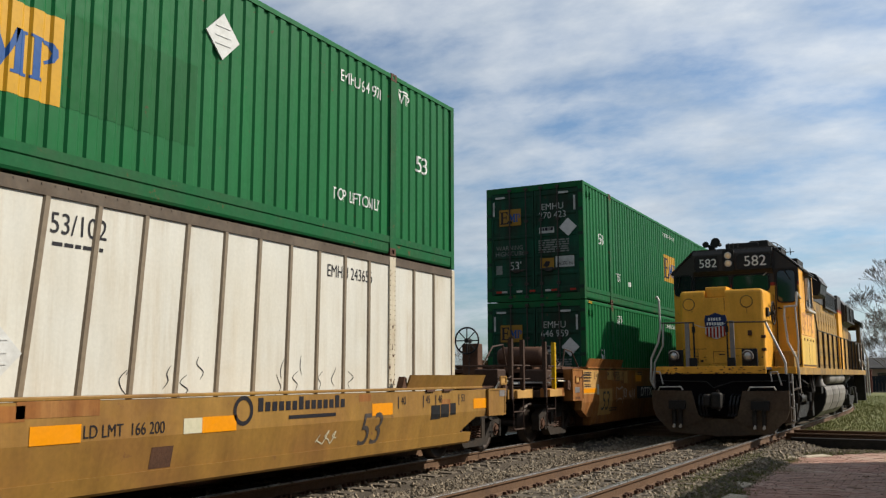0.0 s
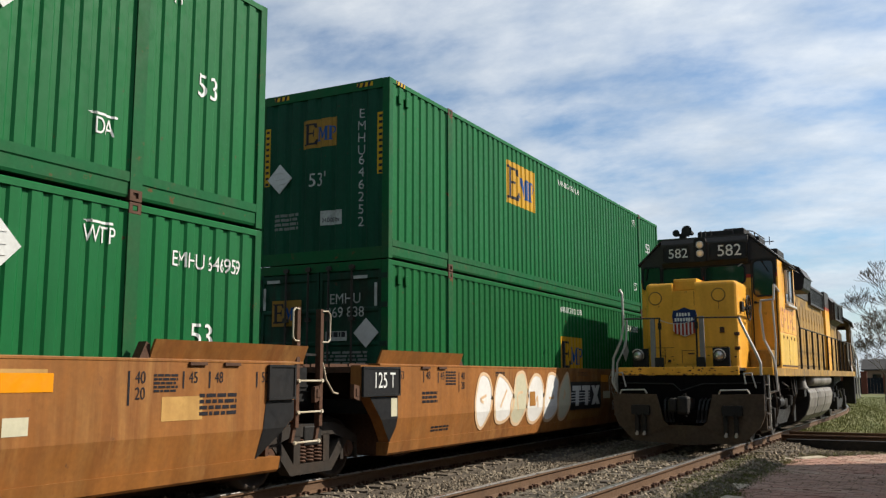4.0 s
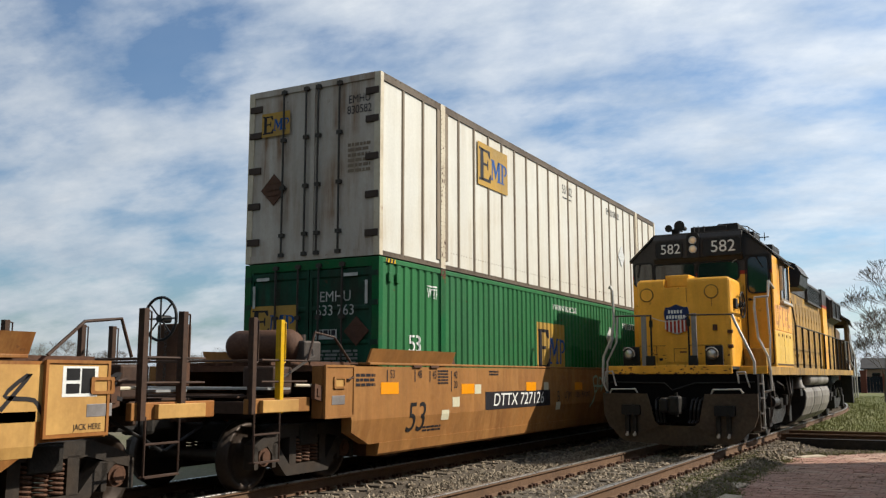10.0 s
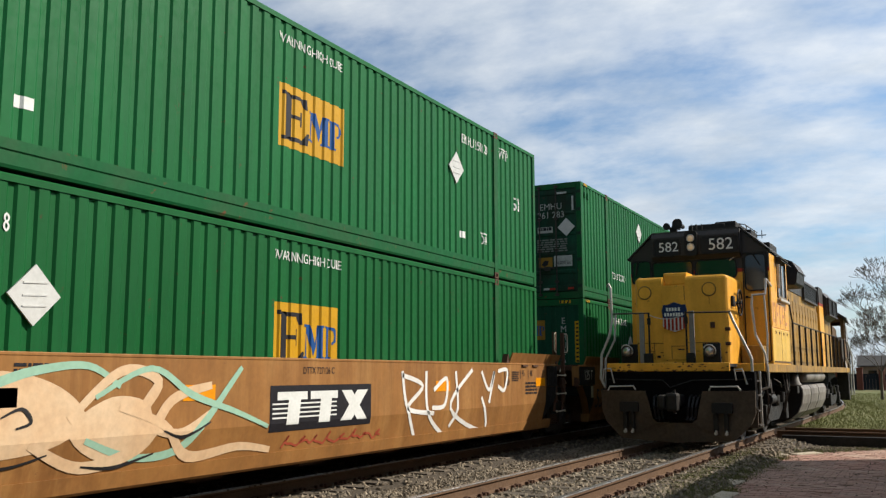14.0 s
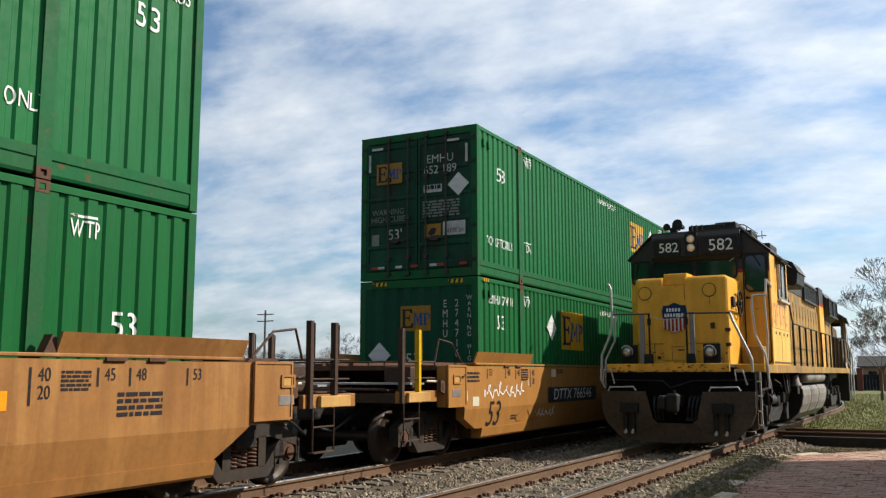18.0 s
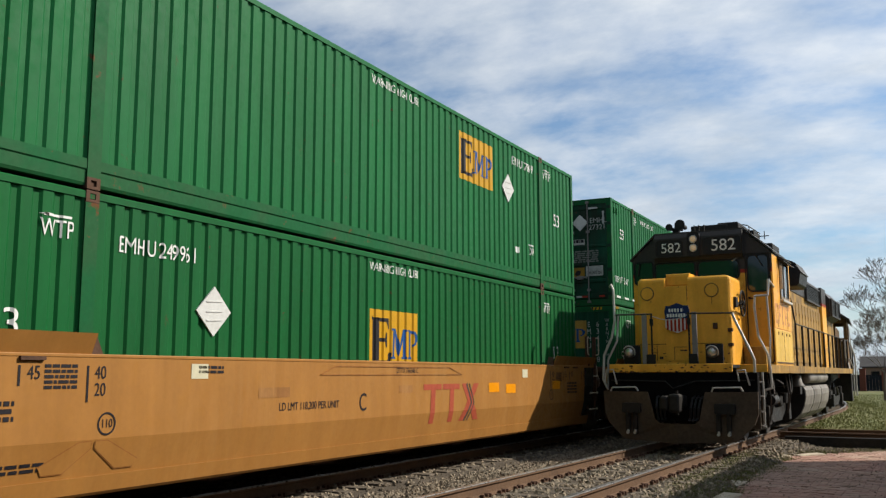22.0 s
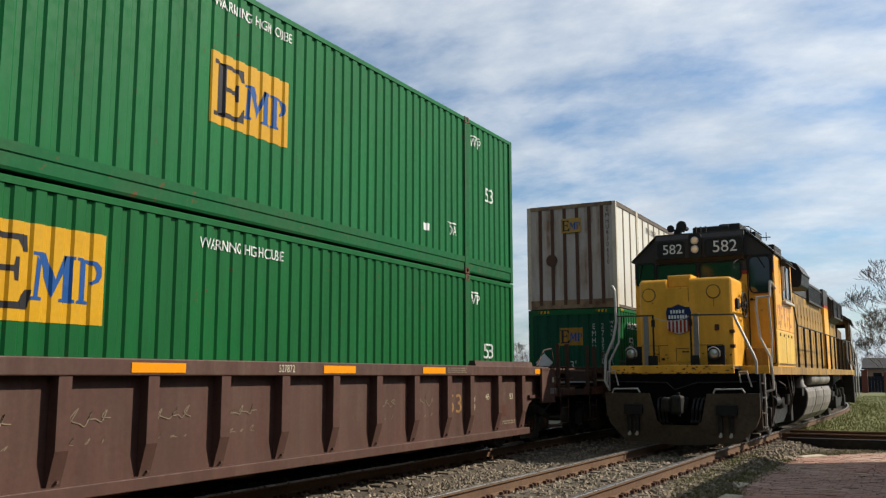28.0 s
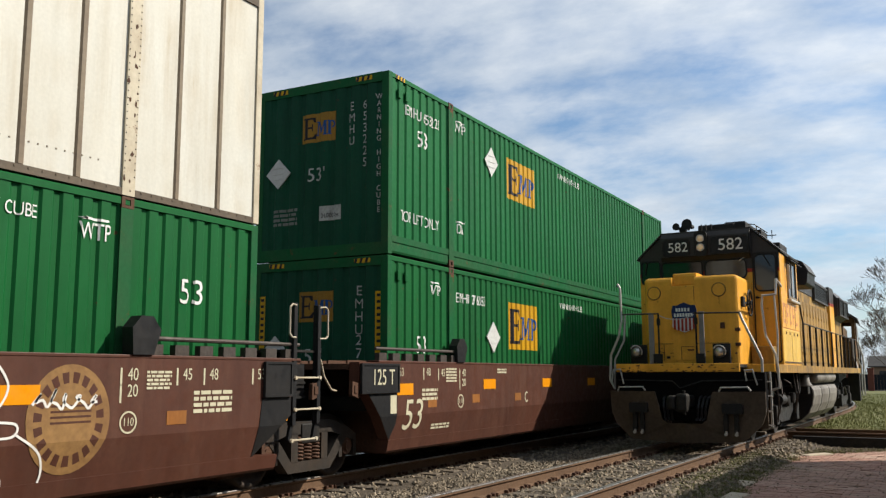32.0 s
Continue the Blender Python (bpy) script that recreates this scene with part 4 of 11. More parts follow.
def truck(parent, y):
    """A two-axle truck with cast side frames and coil springs."""
    t = part("truck", shared(("bolster",), lambda: made(lambda bm: (box(bm, -1.12, 1.12, -0.2, 0.2, 0.52, 0.78, 0.02), rod(bm, (0, 0, 0.7), (0, 0, 0.95), 0.22, 16))), GRIME), GRIME, parent,
             "dark cast truck with coil springs", Matrix.Translation((0, y, 0)))
    outline = [(-1.06, 0.30), (-1.10, 0.60), (-0.86, 0.68), (-0.52, 0.78), (0.52, 0.78), (0.86, 0.68), (1.10, 0.60), (1.06, 0.30), (0.92, 0.30), (0.84, 0.56), (0.62, 0.56), (0.40, 0.24), (0.30, 0.17),
               (-0.30, 0.17), (-0.40, 0.24), (-0.62, 0.56), (-0.84, 0.56), (-0.92, 0.30)]

    def frame_side(bm, s):
        a, b = s * 0.93, s * 1.10
        # upper bow, lower bow, columns and pedestal jaws
        prism(bm, [(-1.10, 0.58), (-0.86, 0.70), (-0.52, 0.80), (0.52, 0.80), (0.86, 0.70), (1.10, 0.58), (1.10, 0.48), (0.80, 0.56), (0.50, 0.64), (-0.50, 0.64), (-0.80, 0.56), (-1.10, 0.48)], "x", a, b)
        prism(bm, [(-0.86, 0.56), (-0.66, 0.58), (-0.40, 0.29), (0.40, 0.29), (0.66, 0.58), (0.86, 0.56), (0.46, 0.15), (-0.46, 0.15)], "x", a, b)
        for y0, y1 in ((-0.40, -0.26), (0.26, 0.40)):
            box(bm, *sorted((a, b)), y0, y1, 0.28, 0.66)
        for c in (-0.89, 0.89):
            for y0, y1 in ((c - 0.21, c - 0.14), (c + 0.14, c + 0.21)):
                box(bm, *sorted((a, b)), y0, y1, 0.28, 0.56)
    for s in (-1, 1):
        f = part("side_frame", shared(("side_frame", s), lambda: made(frame_side, s), TRUCK_IRON), TRUCK_IRON, t)
        for yy in (-0.18, 0.0, 0.18):
            part("coil_spring", shared(("coil_spring",), lambda: made(lambda bm: [ring(bm, (0, 0, 0.03 + 0.045 * k), (0.0, 0.12, 1), 0.078, 0.017, 12, 5) for k in range(7)]), RUST), RUST, f,
                 m=Matrix.Translation((s * 1.02, yy, 0.29)))
        for yy in (-0.89, 0.89):
            part("bearing", shared(("bearing",), lambda: made(lambda bm: (rod(bm, (-0.09, 0, 0), (0.09, 0, 0), 0.115, 16), rod(bm, (0.09, 0, 0), (0.12, 0, 0), 0.075, 12))), RUST), RUST, f,
                 m=Matrix.Translation((s * 1.0, yy, 0.42)) @ (Matrix() if s > 0 else Matrix.Rotation(math.pi, 4, "Z")))
    for yy in (-0.89, 0.89):
        w = part("wheelset", shared(("wheelset",), lambda: made(wheel_profile), WHEEL_STEEL, True), WHEEL_STEEL, t, "steel wheels on an axle, rusty with bright treads",
                 Matrix.Translation((0, yy, 0.42)))
        RUNNING.append((w, (0, yy, 0.42)))


def grab_post(bm, x, y, z0, z1, side=0.09):
    """A tall upright of angle iron with a grab iron beside it."""
    box(bm, x - 0.012, x + 0.03, y - 0.035, y + 0.035, z0, z1, 0.004)
    box(bm, x - 0.05, x - 0.012, y - 0.035, y - 0.023, z0, z1)
    pipe(bm, [(x, y + 0.02, z1 - 0.02), (x, y + side, z1 - 0.03), (x, y + side, z1 - 0.52), (x, y + 0.02, z1 - 0.56)], 0.011, 6)


def side_outline(near, far, top):
    """The side plate: near and far say whether the end is 'joint' or 'coupled'."""
    ends = {("joint", 0): [(1.10, top), (1.10, 1.14), (0.86, 1.14), (0.22, 0.47)], ("joint", 1): [(0.42, top), (0.42, 0.93), (-0.21, 0.47)],
            ("coupled", 0): [(1.74, top - 0.03), (1.74, 0.88), (1.05, 0.86), (1.0, 0.66), (0.5, 0.47)],
            ("coupled", 1): [(1.50, top - 0.03), (1.50, 0.86), (0.76, 0.84), (0.5, 0.66), (0.2, 0.47)]}
    if top < 1.5:
        ends["coupled", 1] = [(1.54, top - 0.03), (1.54, 0.70), (0.80, 0.72), (0.36, 0.72), (-0.22, 0.47)]
    return [(-a, z) for a, z in ends[near, 0]] + [(LONG + a, z) for a, z in ends[far, 1][::-1]]


def clip_profile(outline, z, above):
    """The part of an upright outline above or below a height."""
    out, n = [], len(outline)
    for i in range(n):
        (a, za), (b, zb) = outline[i], outline[(i + 1) % n]
        if (za >= z) == above:
            out.append((a, za))
        if (za >= z) != (zb >= z):
            k = (z - za) / (zb - za)
            out.append((a + (b - a) * k, z))
    return out


FOLD = 0.82


def inset(z):
    """The side plate leans inward below its fold."""
    return 0.20 * max(0.0, FOLD - z)


def bent_plate(bm, outline, a, b):
    prism(bm, clip_profile(outline, FOLD, True), "x", *sorted((a, b)))
    prism(bm, clip_profile(outline, FOLD, False), "x", *sorted((a, b)))
    for v in bm.verts:
        v.co.x -= math.copysign(inset(v.co.z), v.co.x)


def well_car(label, paint, near, far, dark_ends=True, style="lip", brake="", top=1.59):
    """One unit of a well car; origin at rail height under the near end of its container."""
    car = tagged(new("well_car"), label, "railcar", "well cars of the passing train", "thing")
    pn = paint.name
    if style != "rib":
        outline = side_outline(near, far, top)
        for s in (1, -1):
            a, b = s * 1.36, s * OUT
            part("side_sill", shared(("side_sill", s, near, far, top), lambda: made(bent_plate, outline, a, b), paint), paint, car)
            part("bottom_chord", shared(("bottom_chord", s), lambda: made(lambda bm: prism(
                bm, [(s * 1.25, 0.29), (s * 1.25, 0.475), (s * (OUT - 0.05), 0.475), (s * (OUT - 0.082), 0.32), (s * (OUT - 0.11), 0.29)], "y", -0.24, LONG + 0.24)), paint), paint, car)
            part("top_chord", shared(("top_chord", s, top), lambda: boxed(*sorted((s * 1.33, s * (OUT + 0.006))), -0.6, LONG + 0.6, top - 0.005, top + 0.03, bevel=0.008), paint), paint, car)
            for k, (y0, y1) in enumerate(((-0.62, 1.97), (LONG - 1.97, LONG + 0.62))):
                if style == "lip":
                    part("guide_lip", shared(("guide_lip", s, k, top), lambda: made(lambda bm: prism(
                        bm, [(s * (OUT - 0.05), top + 0.028), (s * (OUT - 0.02), top + 0.028), (s * (OUT + 0.06), top + 0.225), (s * (OUT + 0.03), top + 0.225)], "y", y0, y1)), paint), paint, car)

                    def hook(bm):
                        y = y1 if k == 0 else y0
                        d = 0.14 if k == 0 else -0.14
                        prism(bm, [(y, top + 0.03), (y, top + 0.17), (y + d * 0.4, top + 0.2), (y + d, top + 0.03)], "x", *sorted((s * (OUT - 0.13), s * (OUT - 0.02))))
                    part("corner_stop", shared(("corner_stop", s, k, top), lambda: made(hook), RUST), RUST, car)

                    for y in ((0.75, 1.3) if k == 0 else (LONG - 0.75, LONG - 1.3)):
                        part("wear_pad", shared(("wear_pad", s, top), lambda: boxed(*sorted((s * OUT, s * (OUT + 0.03))), -0.13, 0.13, top - 0.035, top), RUST), RUST, car, m=Matrix.Translation((0, y, 0)))
                else:
                    def guard(bm):
                        rod(bm, (s * (OUT - 0.05), y0, top + 0.20), (s * (OUT - 0.05), y1, top + 0.20), 0.025, 8)
                        for i in range(7):
                            y = y0 + (y1 - y0) * (i + 0.5) / 7
                            box(bm, *sorted((s * (OUT - 0.11), s * (OUT - 0.03))), y - 0.10, y + 0.10, top + 0.03, top + 0.14)
                    part("guard_rail", shared(("guard_rail", s, k), lambda: made(guard), STEEL), STEEL, car)
                    y = y1 if k == 0 else y0
                    part("corner_guide", shared(("corner_guide", s, k), lambda: made(lambda bm: prism(
                        bm, [(y - 0.17, top + 0.03), (y - 0.19, top + 0.3), (y - 0.08, top + 0.42), (y + 0.08, top + 0.42), (y + 0.19, top + 0.28), (y + 0.1, top + 0.03)],
                        "x", *sorted((s * (OUT - 0.12), s * (OUT + 0.03))))), BLACK), BLACK, car, "black six-sided corner guide")
    else:
        rib_side(car, paint)
    # floor of the well, end bulkheads, end platforms and the sill over the trucks
    for y in (0.4, 2.06, 4.1, 6.1, 8.08, 10.05, 12.05, LONG - 2.06, LONG - 0.4):
        part("floor_beam", shared(("floor_beam",), lambda: boxed(-1.31, 1.31, -0.25, 0.25, 0.24, 0.325), RUST), RUST, car, m=Matrix.Translation((0, y, 0)))
    for end, kind, y0, d in (("near", near, 0.0, -1), ("far", far, LONG, 1)):
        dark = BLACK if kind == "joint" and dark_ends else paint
        part("end_bulkhead", shared(("end_bulkhead", d, top), lambda: boxed(-1.355, 1.355, *sorted((y0 + d * 0.10, y0 + d * 0.16)), 0.30, top - 0.012), RUST), RUST, car)
        reach = {("joint", -1): 1.10, ("joint", 1): 0.86, ("coupled", -1): 1.74, ("coupled", 1): 1.50}[kind, d]
        span = {("joint", -1): (0.08, 1.09), ("joint", 1): (-0.12, 0.40), ("coupled", -1): (1.04, 1.73), ("coupled", 1): (0.76, 1.49)}[kind, d]
        foot = 1.155 if kind == "joint" else 0.875 if top > 1.5 else 0.72
        deck = part("end_platform", shared(("end_platform", d, kind, top), lambda: boxed(-1.35, 1.35, *sorted((y0 + d * 0.165, y0 + d * reach)), top - 0.10, top - 0.02), RUST), RUST, car)
        for i in range(9):
            part("tread_bar", shared(("tread_bar", d, kind, top), lambda: boxed(0, 0.03, *sorted((y0 + d * 0.17, y0 + d * reach)), top - 0.016, top + 0.028), RUST), RUST, deck, m=Matrix.Translation((-1.30 + 0.325 * i, 0, 0)))
        # a box with a raised frame on each side
        for s in (1, -1):
            x0, x1 = sorted((s * (OUT + 0.003), s * (OUT + 0.035)))
            ya, yb = sorted((y0 + d * span[0], y0 + d * span[1]))

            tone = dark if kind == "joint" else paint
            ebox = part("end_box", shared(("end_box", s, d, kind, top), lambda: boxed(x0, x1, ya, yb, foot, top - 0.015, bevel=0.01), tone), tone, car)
            for k, (z0, z1, p0, p1) in enumerate(((top - 0.045, top - 0.015, ya, yb), (foot, foot + 0.03, ya, yb), (foot + 0.03, top - 0.045, ya, ya + 0.03), (foot + 0.03, top - 0.045, yb - 0.03, yb))):
                part("box_rim", shared(("box_rim", s, d, kind, top, k), lambda: boxed(*sorted((s * (OUT + 0.034), s * (OUT + 0.048))), p0, p1, z0, z1), tone), tone, ebox)
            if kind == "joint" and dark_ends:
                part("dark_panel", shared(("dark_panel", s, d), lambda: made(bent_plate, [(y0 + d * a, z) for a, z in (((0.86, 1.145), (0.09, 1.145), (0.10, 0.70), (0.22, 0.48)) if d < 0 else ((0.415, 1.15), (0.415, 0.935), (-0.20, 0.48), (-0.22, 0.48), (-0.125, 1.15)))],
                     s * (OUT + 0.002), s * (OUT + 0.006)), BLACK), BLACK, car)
            if kind == "joint" and d > 0:
                part("recessed_end", shared(("recessed_end", s), lambda: made(lambda bm: (box(bm, *sorted((s * 1.30, s * 1.39)), LONG + 0.43, LONG + 0.86, 1.12, 1.55), box(
                    bm, *sorted((s * 1.39, s * 1.41)), LONG + 0.43, LONG + 0.86, 1.30, 1.33), box(bm, *sorted((s * 1.39, s * 1.41)), LONG + 0.43, LONG + 0.86, 1.12, 1.15))), dark), dark, car)
            part("latch", shared(("latch", s, d, kind), lambda: made(lambda bm: (
                prism(bm, [(y0 + d * (reach + a), z) for a, z in ((0.0, 1.30), (0.16, 1.33), (0.16, 1.14), (0.0, 1.10))], "x", *sorted((s * (OUT - 0.06), s * OUT))),
                box(bm, *sorted((s * OUT, s * (OUT + 0.012))), *sorted((y0 + d * (reach + 0.04), y0 + d * (reach + 0.11))), 1.17, 1.27))), RUST), RUST, car)
        if kind == "joint":
            part("end_sill", shared(("joint_sill", d), lambda: made(lambda bm: (
                box(bm, -0.42, 0.42, *sorted((y0 + d * 0.2, y0 + d * 1.34)), 0.80, 1.22, 0.03), box(bm, -1.3, 1.3, *sorted((y0 + d * 0.17, y0 + d * 0.6)), 0.9, 1.1))), GRIME), GRIME, car)
        else:
            part("end_sill", shared(("coupled_sill", d), lambda: made(lambda bm: (
                box(bm, -0.36, 0.36, *sorted((y0 + d * 0.2, y0 + d * 3.0)), 0.86, 1.16, 0.02), box(bm, -1.38, 1.38, *sorted((y0 + d * 2.75, y0 + d * 2.98)), 0.98, 1.12),
                box(bm, -1.1, 1.1, *sorted((y0 + d * 1.9, y0 + d * 2.9)), 1.165, 1.19))), POST_RUST), POST_RUST, car)
            part("coupler", shared(("coupler", d), lambda: made(lambda bm: (
                box(bm, -0.11, 0.11, *sorted((y0 + d * 2.9, y0 + d * 3.32)), 0.78, 0.98, 0.02), box(bm, -0.19, 0.15, *sorted((y0 + d * 3.28, y0 + d * 3.52)), 0.72, 1.02, 0.05))), GRIME), GRIME, car)
            truck(car, y0 + d * (1.45 if d < 0 else 1.18))
            post_tone = LEMON if (paint is not CAR_BROWN and d < 0) else POST_RUST
            p0, p1 = (2.54, 3.06) if d < 0 else (2.0, 2.56)
            for k, (x, y, tone) in enumerate(((1.46, p0, post_tone), (1.46, p1, POST_RUST), (-1.46, p0, POST_RUST), (-1.46, p1, POST_RUST))):
                part("grab_post", shared(("grab_post",), lambda: made(grab_post, 0, 0, 0.98, 2.12), tone), tone, car, m=Matrix.Translation((x, y0 + d * y, 0)))
            for s in (1, -1):
                part("step", shared(("step",), lambda: made(lambda bm: (
                    pipe(bm, [(0, -0.24, 1.02), (0, -0.24, 0.42), (0, 0.24, 0.42), (0, 0.24, 1.02)], 0.014, 6), rod(bm, (0, -0.24, 0.74), (0, 0.24, 0.74), 0.014, 6),
                    box(bm, -0.07, 0.03, -0.24, 0.24, 0.405, 0.42))), POST_RUST), POST_RUST, car, m=Matrix.Translation((s * 1.48, y0 + d * (p0 + p1) / 2, 0)))
                part("side_beam", shared(("side_beam", s, d), lambda: boxed(*sorted((s * 1.36, s * 1.44)), *sorted((y0 + d * 1.89, y0 + d * 3.1)), 0.98, 1.16, bevel=0.01), paint), paint, car)
            part("cross_walk", shared(("cross_walk", d), lambda: boxed(-1.4, 1.4, *sorted((y0 + d * 2.25, y0 + d * 2.7)), 1.26, 1.29), GALV), GALV, car, "bright steel grating walkway")
            part("air_hose", shared(("air_hose", d), lambda: made(lambda bm: pipe(bm, [tuple(p) for p in (
                Vector((0.45, y0 + d * 2.5, 0.95)), Vector((0.45, y0 + d * 3.0, 0.72)), Vector((0.4, y0 + d * 3.35, 0.55)), Vector((0.3, y0 + d * 3.5, 0.6)))], 0.022, 8)), BLACK), BLACK, car)
            part("brake_pipe", shared(("brake_pipe", d), lambda: made(lambda bm: pipe(bm, [tuple(p) for p in (
                Vector((1.5, y0 + d * 0.9, 1.02)), Vector((1.5, y0 + d * 1.2, 1.18)), Vector((1.44, y0 + d * 1.5, 1.30)), Vector((1.36, y0 + d * 2.1, 1.31)))], 0.02, 8)), POST_CREAM), POST_CREAM, car)
            coupled_fittings(car, paint, y0, d)
            if brake == end:
                brake_gear(car, y0, d)
    return car


def coupled_fittings(car, paint, y0, d):
    """Rails across the end, a reservoir pipe, a handle box and plates on the end box."""
    for z in (1.36, 1.62):
        part("end_rail", made(lambda bm: pipe(bm, [(1.46, y0 + d * 2.0, z), (1.46, y0 + d * 2.9, z)], 0.014, 6)), POST_RUST, car)
    part("end_rail", made(lambda bm: pipe(bm, curve_of([(1.40, y0 + d * 0.9, 1.62), (1.40, y0 + d * 1.3, 1.95), (1.40, y0 + d * 1.75, 2.0), (1.40, y0 + d * 1.9, 1.62)]), 0.017, 6)), POST_RUST, car, "bent dark grab rail")
    part("crossover_rail", made(lambda bm: pipe(bm, [(-1.40, y0 + d * 2.6, 1.62), (1.40, y0 + d * 2.6, 1.62)], 0.016, 6)), POST_RUST, car)
    part("sill_step", boxed(1.44, 1.50, *sorted((y0 + d * 2.2, y0 + d * 2.9)), 0.99, 1.14, bevel=0.008), paint if paint in (CAR_BROWN, CAR_MAROON) else FADED_PANEL, car, "small painted panel over the step")
    part("valve_box", boxed(0.7, 1.2, *sorted((y0 + d * 1.95, y0 + d * 2.35)), 1.19, 1.55, bevel=0.03), POST_RUST, car)
    at = y0 + d * 1.40
    frame_plate = part("frame_plate", made(lambda bm: rim_of(bm, loop_of(at - 0.14, at + 0.14, 1.26, 1.42, 0.02, 2), loop_of(at - 0.10, at + 0.10, 1.29, 1.39, 0.015, 2), "x", OUT + 0.03, OUT + 0.055)), paint, car)
    part("plate_face", boxed(OUT + 0.03, OUT + 0.041, at - 0.10, at + 0.10, 1.29, 1.39), CREAM if paint in (CAR_BROWN, CAR_MAROON) else FADED_PANEL, frame_plate)
    part("metal_plate", boxed(OUT + 0.03, OUT + 0.041, at - 0.17, at + 0.13, 1.05, 1.17, bevel=0.004), POST_STEEL, car, "grey data plate")
    part("handle", made(lambda bm: pipe(bm, [(OUT + 0.03, at + 0.30, 1.41), (OUT + 0.075, at + 0.28, 1.41), (OUT + 0.075, at + 0.16, 1.38), (OUT + 0.03, at + 0.14, 1.38)], 0.014, 6)), POST_RUST, car)


def brake_gear(car, y0, d):
    """The upright wheel of the hand brake with its housing, and the air reservoir behind it."""
    x = 0.62 * d
    g = part("brake_housing", boxed(x - 0.2, x + 0.2, *sorted((y0 + d * 2.1, y0 + d * 2.36)), 1.29, 2.14, bevel=0.03), RUST, car, "rusty hand brake housing")

    hub = Vector((x, y0 + d * 2.5, 2.2))
    wheel = part("brake_wheel", made(lambda bm: (ring(bm, hub, (0, 1, 0), 0.29, 0.02, 28, 8), rod(bm, hub - Vector((0, d * 0.16, 0)), hub + Vector((0, d * 0.03, 0)), 0.055, 12))), BLACK, car, "black spoked hand brake wheel")
    for i in range(8):
        a = math.pi * i / 4
        part("spoke", made(lambda bm: rod(bm, hub, hub + Vector((0.29 * math.cos(a), 0, 0.29 * math.sin(a))), 0.013, 6)), BLACK, wheel)
    part("chain", made(lambda bm: [ring(bm, (x + 0.012 * (i % 2), y0 + d * 2.4, 2.1 - 0.05 * i), (i % 2, 1 - i % 2, 0), 0.022, 0.007, 8, 4) for i in range(16)]), STEEL, g)
    part("air_reservoir", made(lambda bm: lathe(bm, [(-0.6, 0.05), (-0.56, 0.18), (-0.46, 0.23), (0.46, 0.23), (0.56, 0.18), (0.6, 0.05)], (-0.2 * d, y0 + d * 1.3, TOP + 0.26), (1, 0, 0), 20)), RUST, car,
         "rusty cylindrical air reservoir", smooth=True)
    part("valve", made(lambda bm: (box(bm, 0.55, 0.9, *sorted((y0 + d * 0.9, y0 + d * 1.3)), TOP + 0.03, TOP + 0.33, 0.03), rod(bm, (0.7, y0 + d * 1.1, TOP + 0.3), (0.7, y0 + d * 1.1, TOP + 0.42), 0.06, 10),
         pipe(bm, [(0.9, y0 + d * 1.1, TOP + 0.2), (1.2, y0 + d * 1.5, TOP + 0.1), (1.2, y0 + d * 2.2, TOP - 0.2)], 0.02, 6))), STEEL, car)


def rib_side(car, paint):
    """The maroon car's side: a top chord, an inset web and tapered upright stakes."""
    for s in (1, -1):
        part("side_sill", shared(("web", s), lambda: made(lambda bm: prism(bm, [(-1.25, 1.45), (-1.25, 1.02), (-0.75, 0.98), (-0.45, 0.86), (-0.28, 0.68), (-0.2, 0.42), (LONG + 0.2, 0.42),
             (LONG + 0.28, 0.68), (LONG + 0.45, 0.86), (LONG + 0.75, 0.98), (LONG + 1.25, 1.02), (LONG + 1.25, 1.45)], "x", s * 1.36, s * 1.40)), paint), paint, car)
        part("top_chord", shared(("rib_top_chord", s), lambda: made(lambda bm: (box(bm, *sorted((s * 1.33, s * (OUT + 0.01))), -1.27, LONG + 1.27, 1.43, TOP + 0.01, 0.012))), paint), paint, car)
        part("bottom_chord", shared(("rib_bottom_chord", s), lambda: boxed(*sorted((s * 1.30, s * OUT)), -0.2, LONG + 0.2, 0.30, 0.425, bevel=0.01), paint), paint, car)
        stakes = [0.06, 1.17, 2.33] + [3.18 + 1.088 * i for i in range(10)] + [13.82, 14.98, 16.09]
        for y in stakes:
            part("side_stake", shared(("side_stake", s), lambda: made(lambda bm: (
                prism(bm, [(s * 1.40, 0.425), (s * 1.43, 0.425), (s * (OUT - 0.005), 0.75), (s * (OUT - 0.005), 1.43), (s * 1.40, 1.43)], "y", -0.075, 0.075),
                rod(bm, (s * 1.44, 0.02, 0.47), (s * 1.47, 0.02, 0.47), 0.018, 6))), paint), paint, car, m=Matrix.Translation((0, y, 0)))
        for k, y in enumerate((0.9, LONG - 0.9)):
            part("guide_lip", shared(("rib_lip", s, k), lambda: made(lambda bm: prism(bm, [(s * 1.36, TOP + 0.01), (s * 1.52, TOP + 0.01), (s * 1.50, TOP + 0.10), (s * 1.40, TOP + 0.10)], "y", y - 1.3, y + 1.3)), paint), paint, car)
    for y in (-0.9, LONG + 0.9):
        part("arch_plate", shared(("arch_plate",), lambda: boxed(-1.45, 1.45, -0.5, 0.5, 0.98, 1.04), paint), paint, car, m=Matrix.Translation((0, y, 0)))


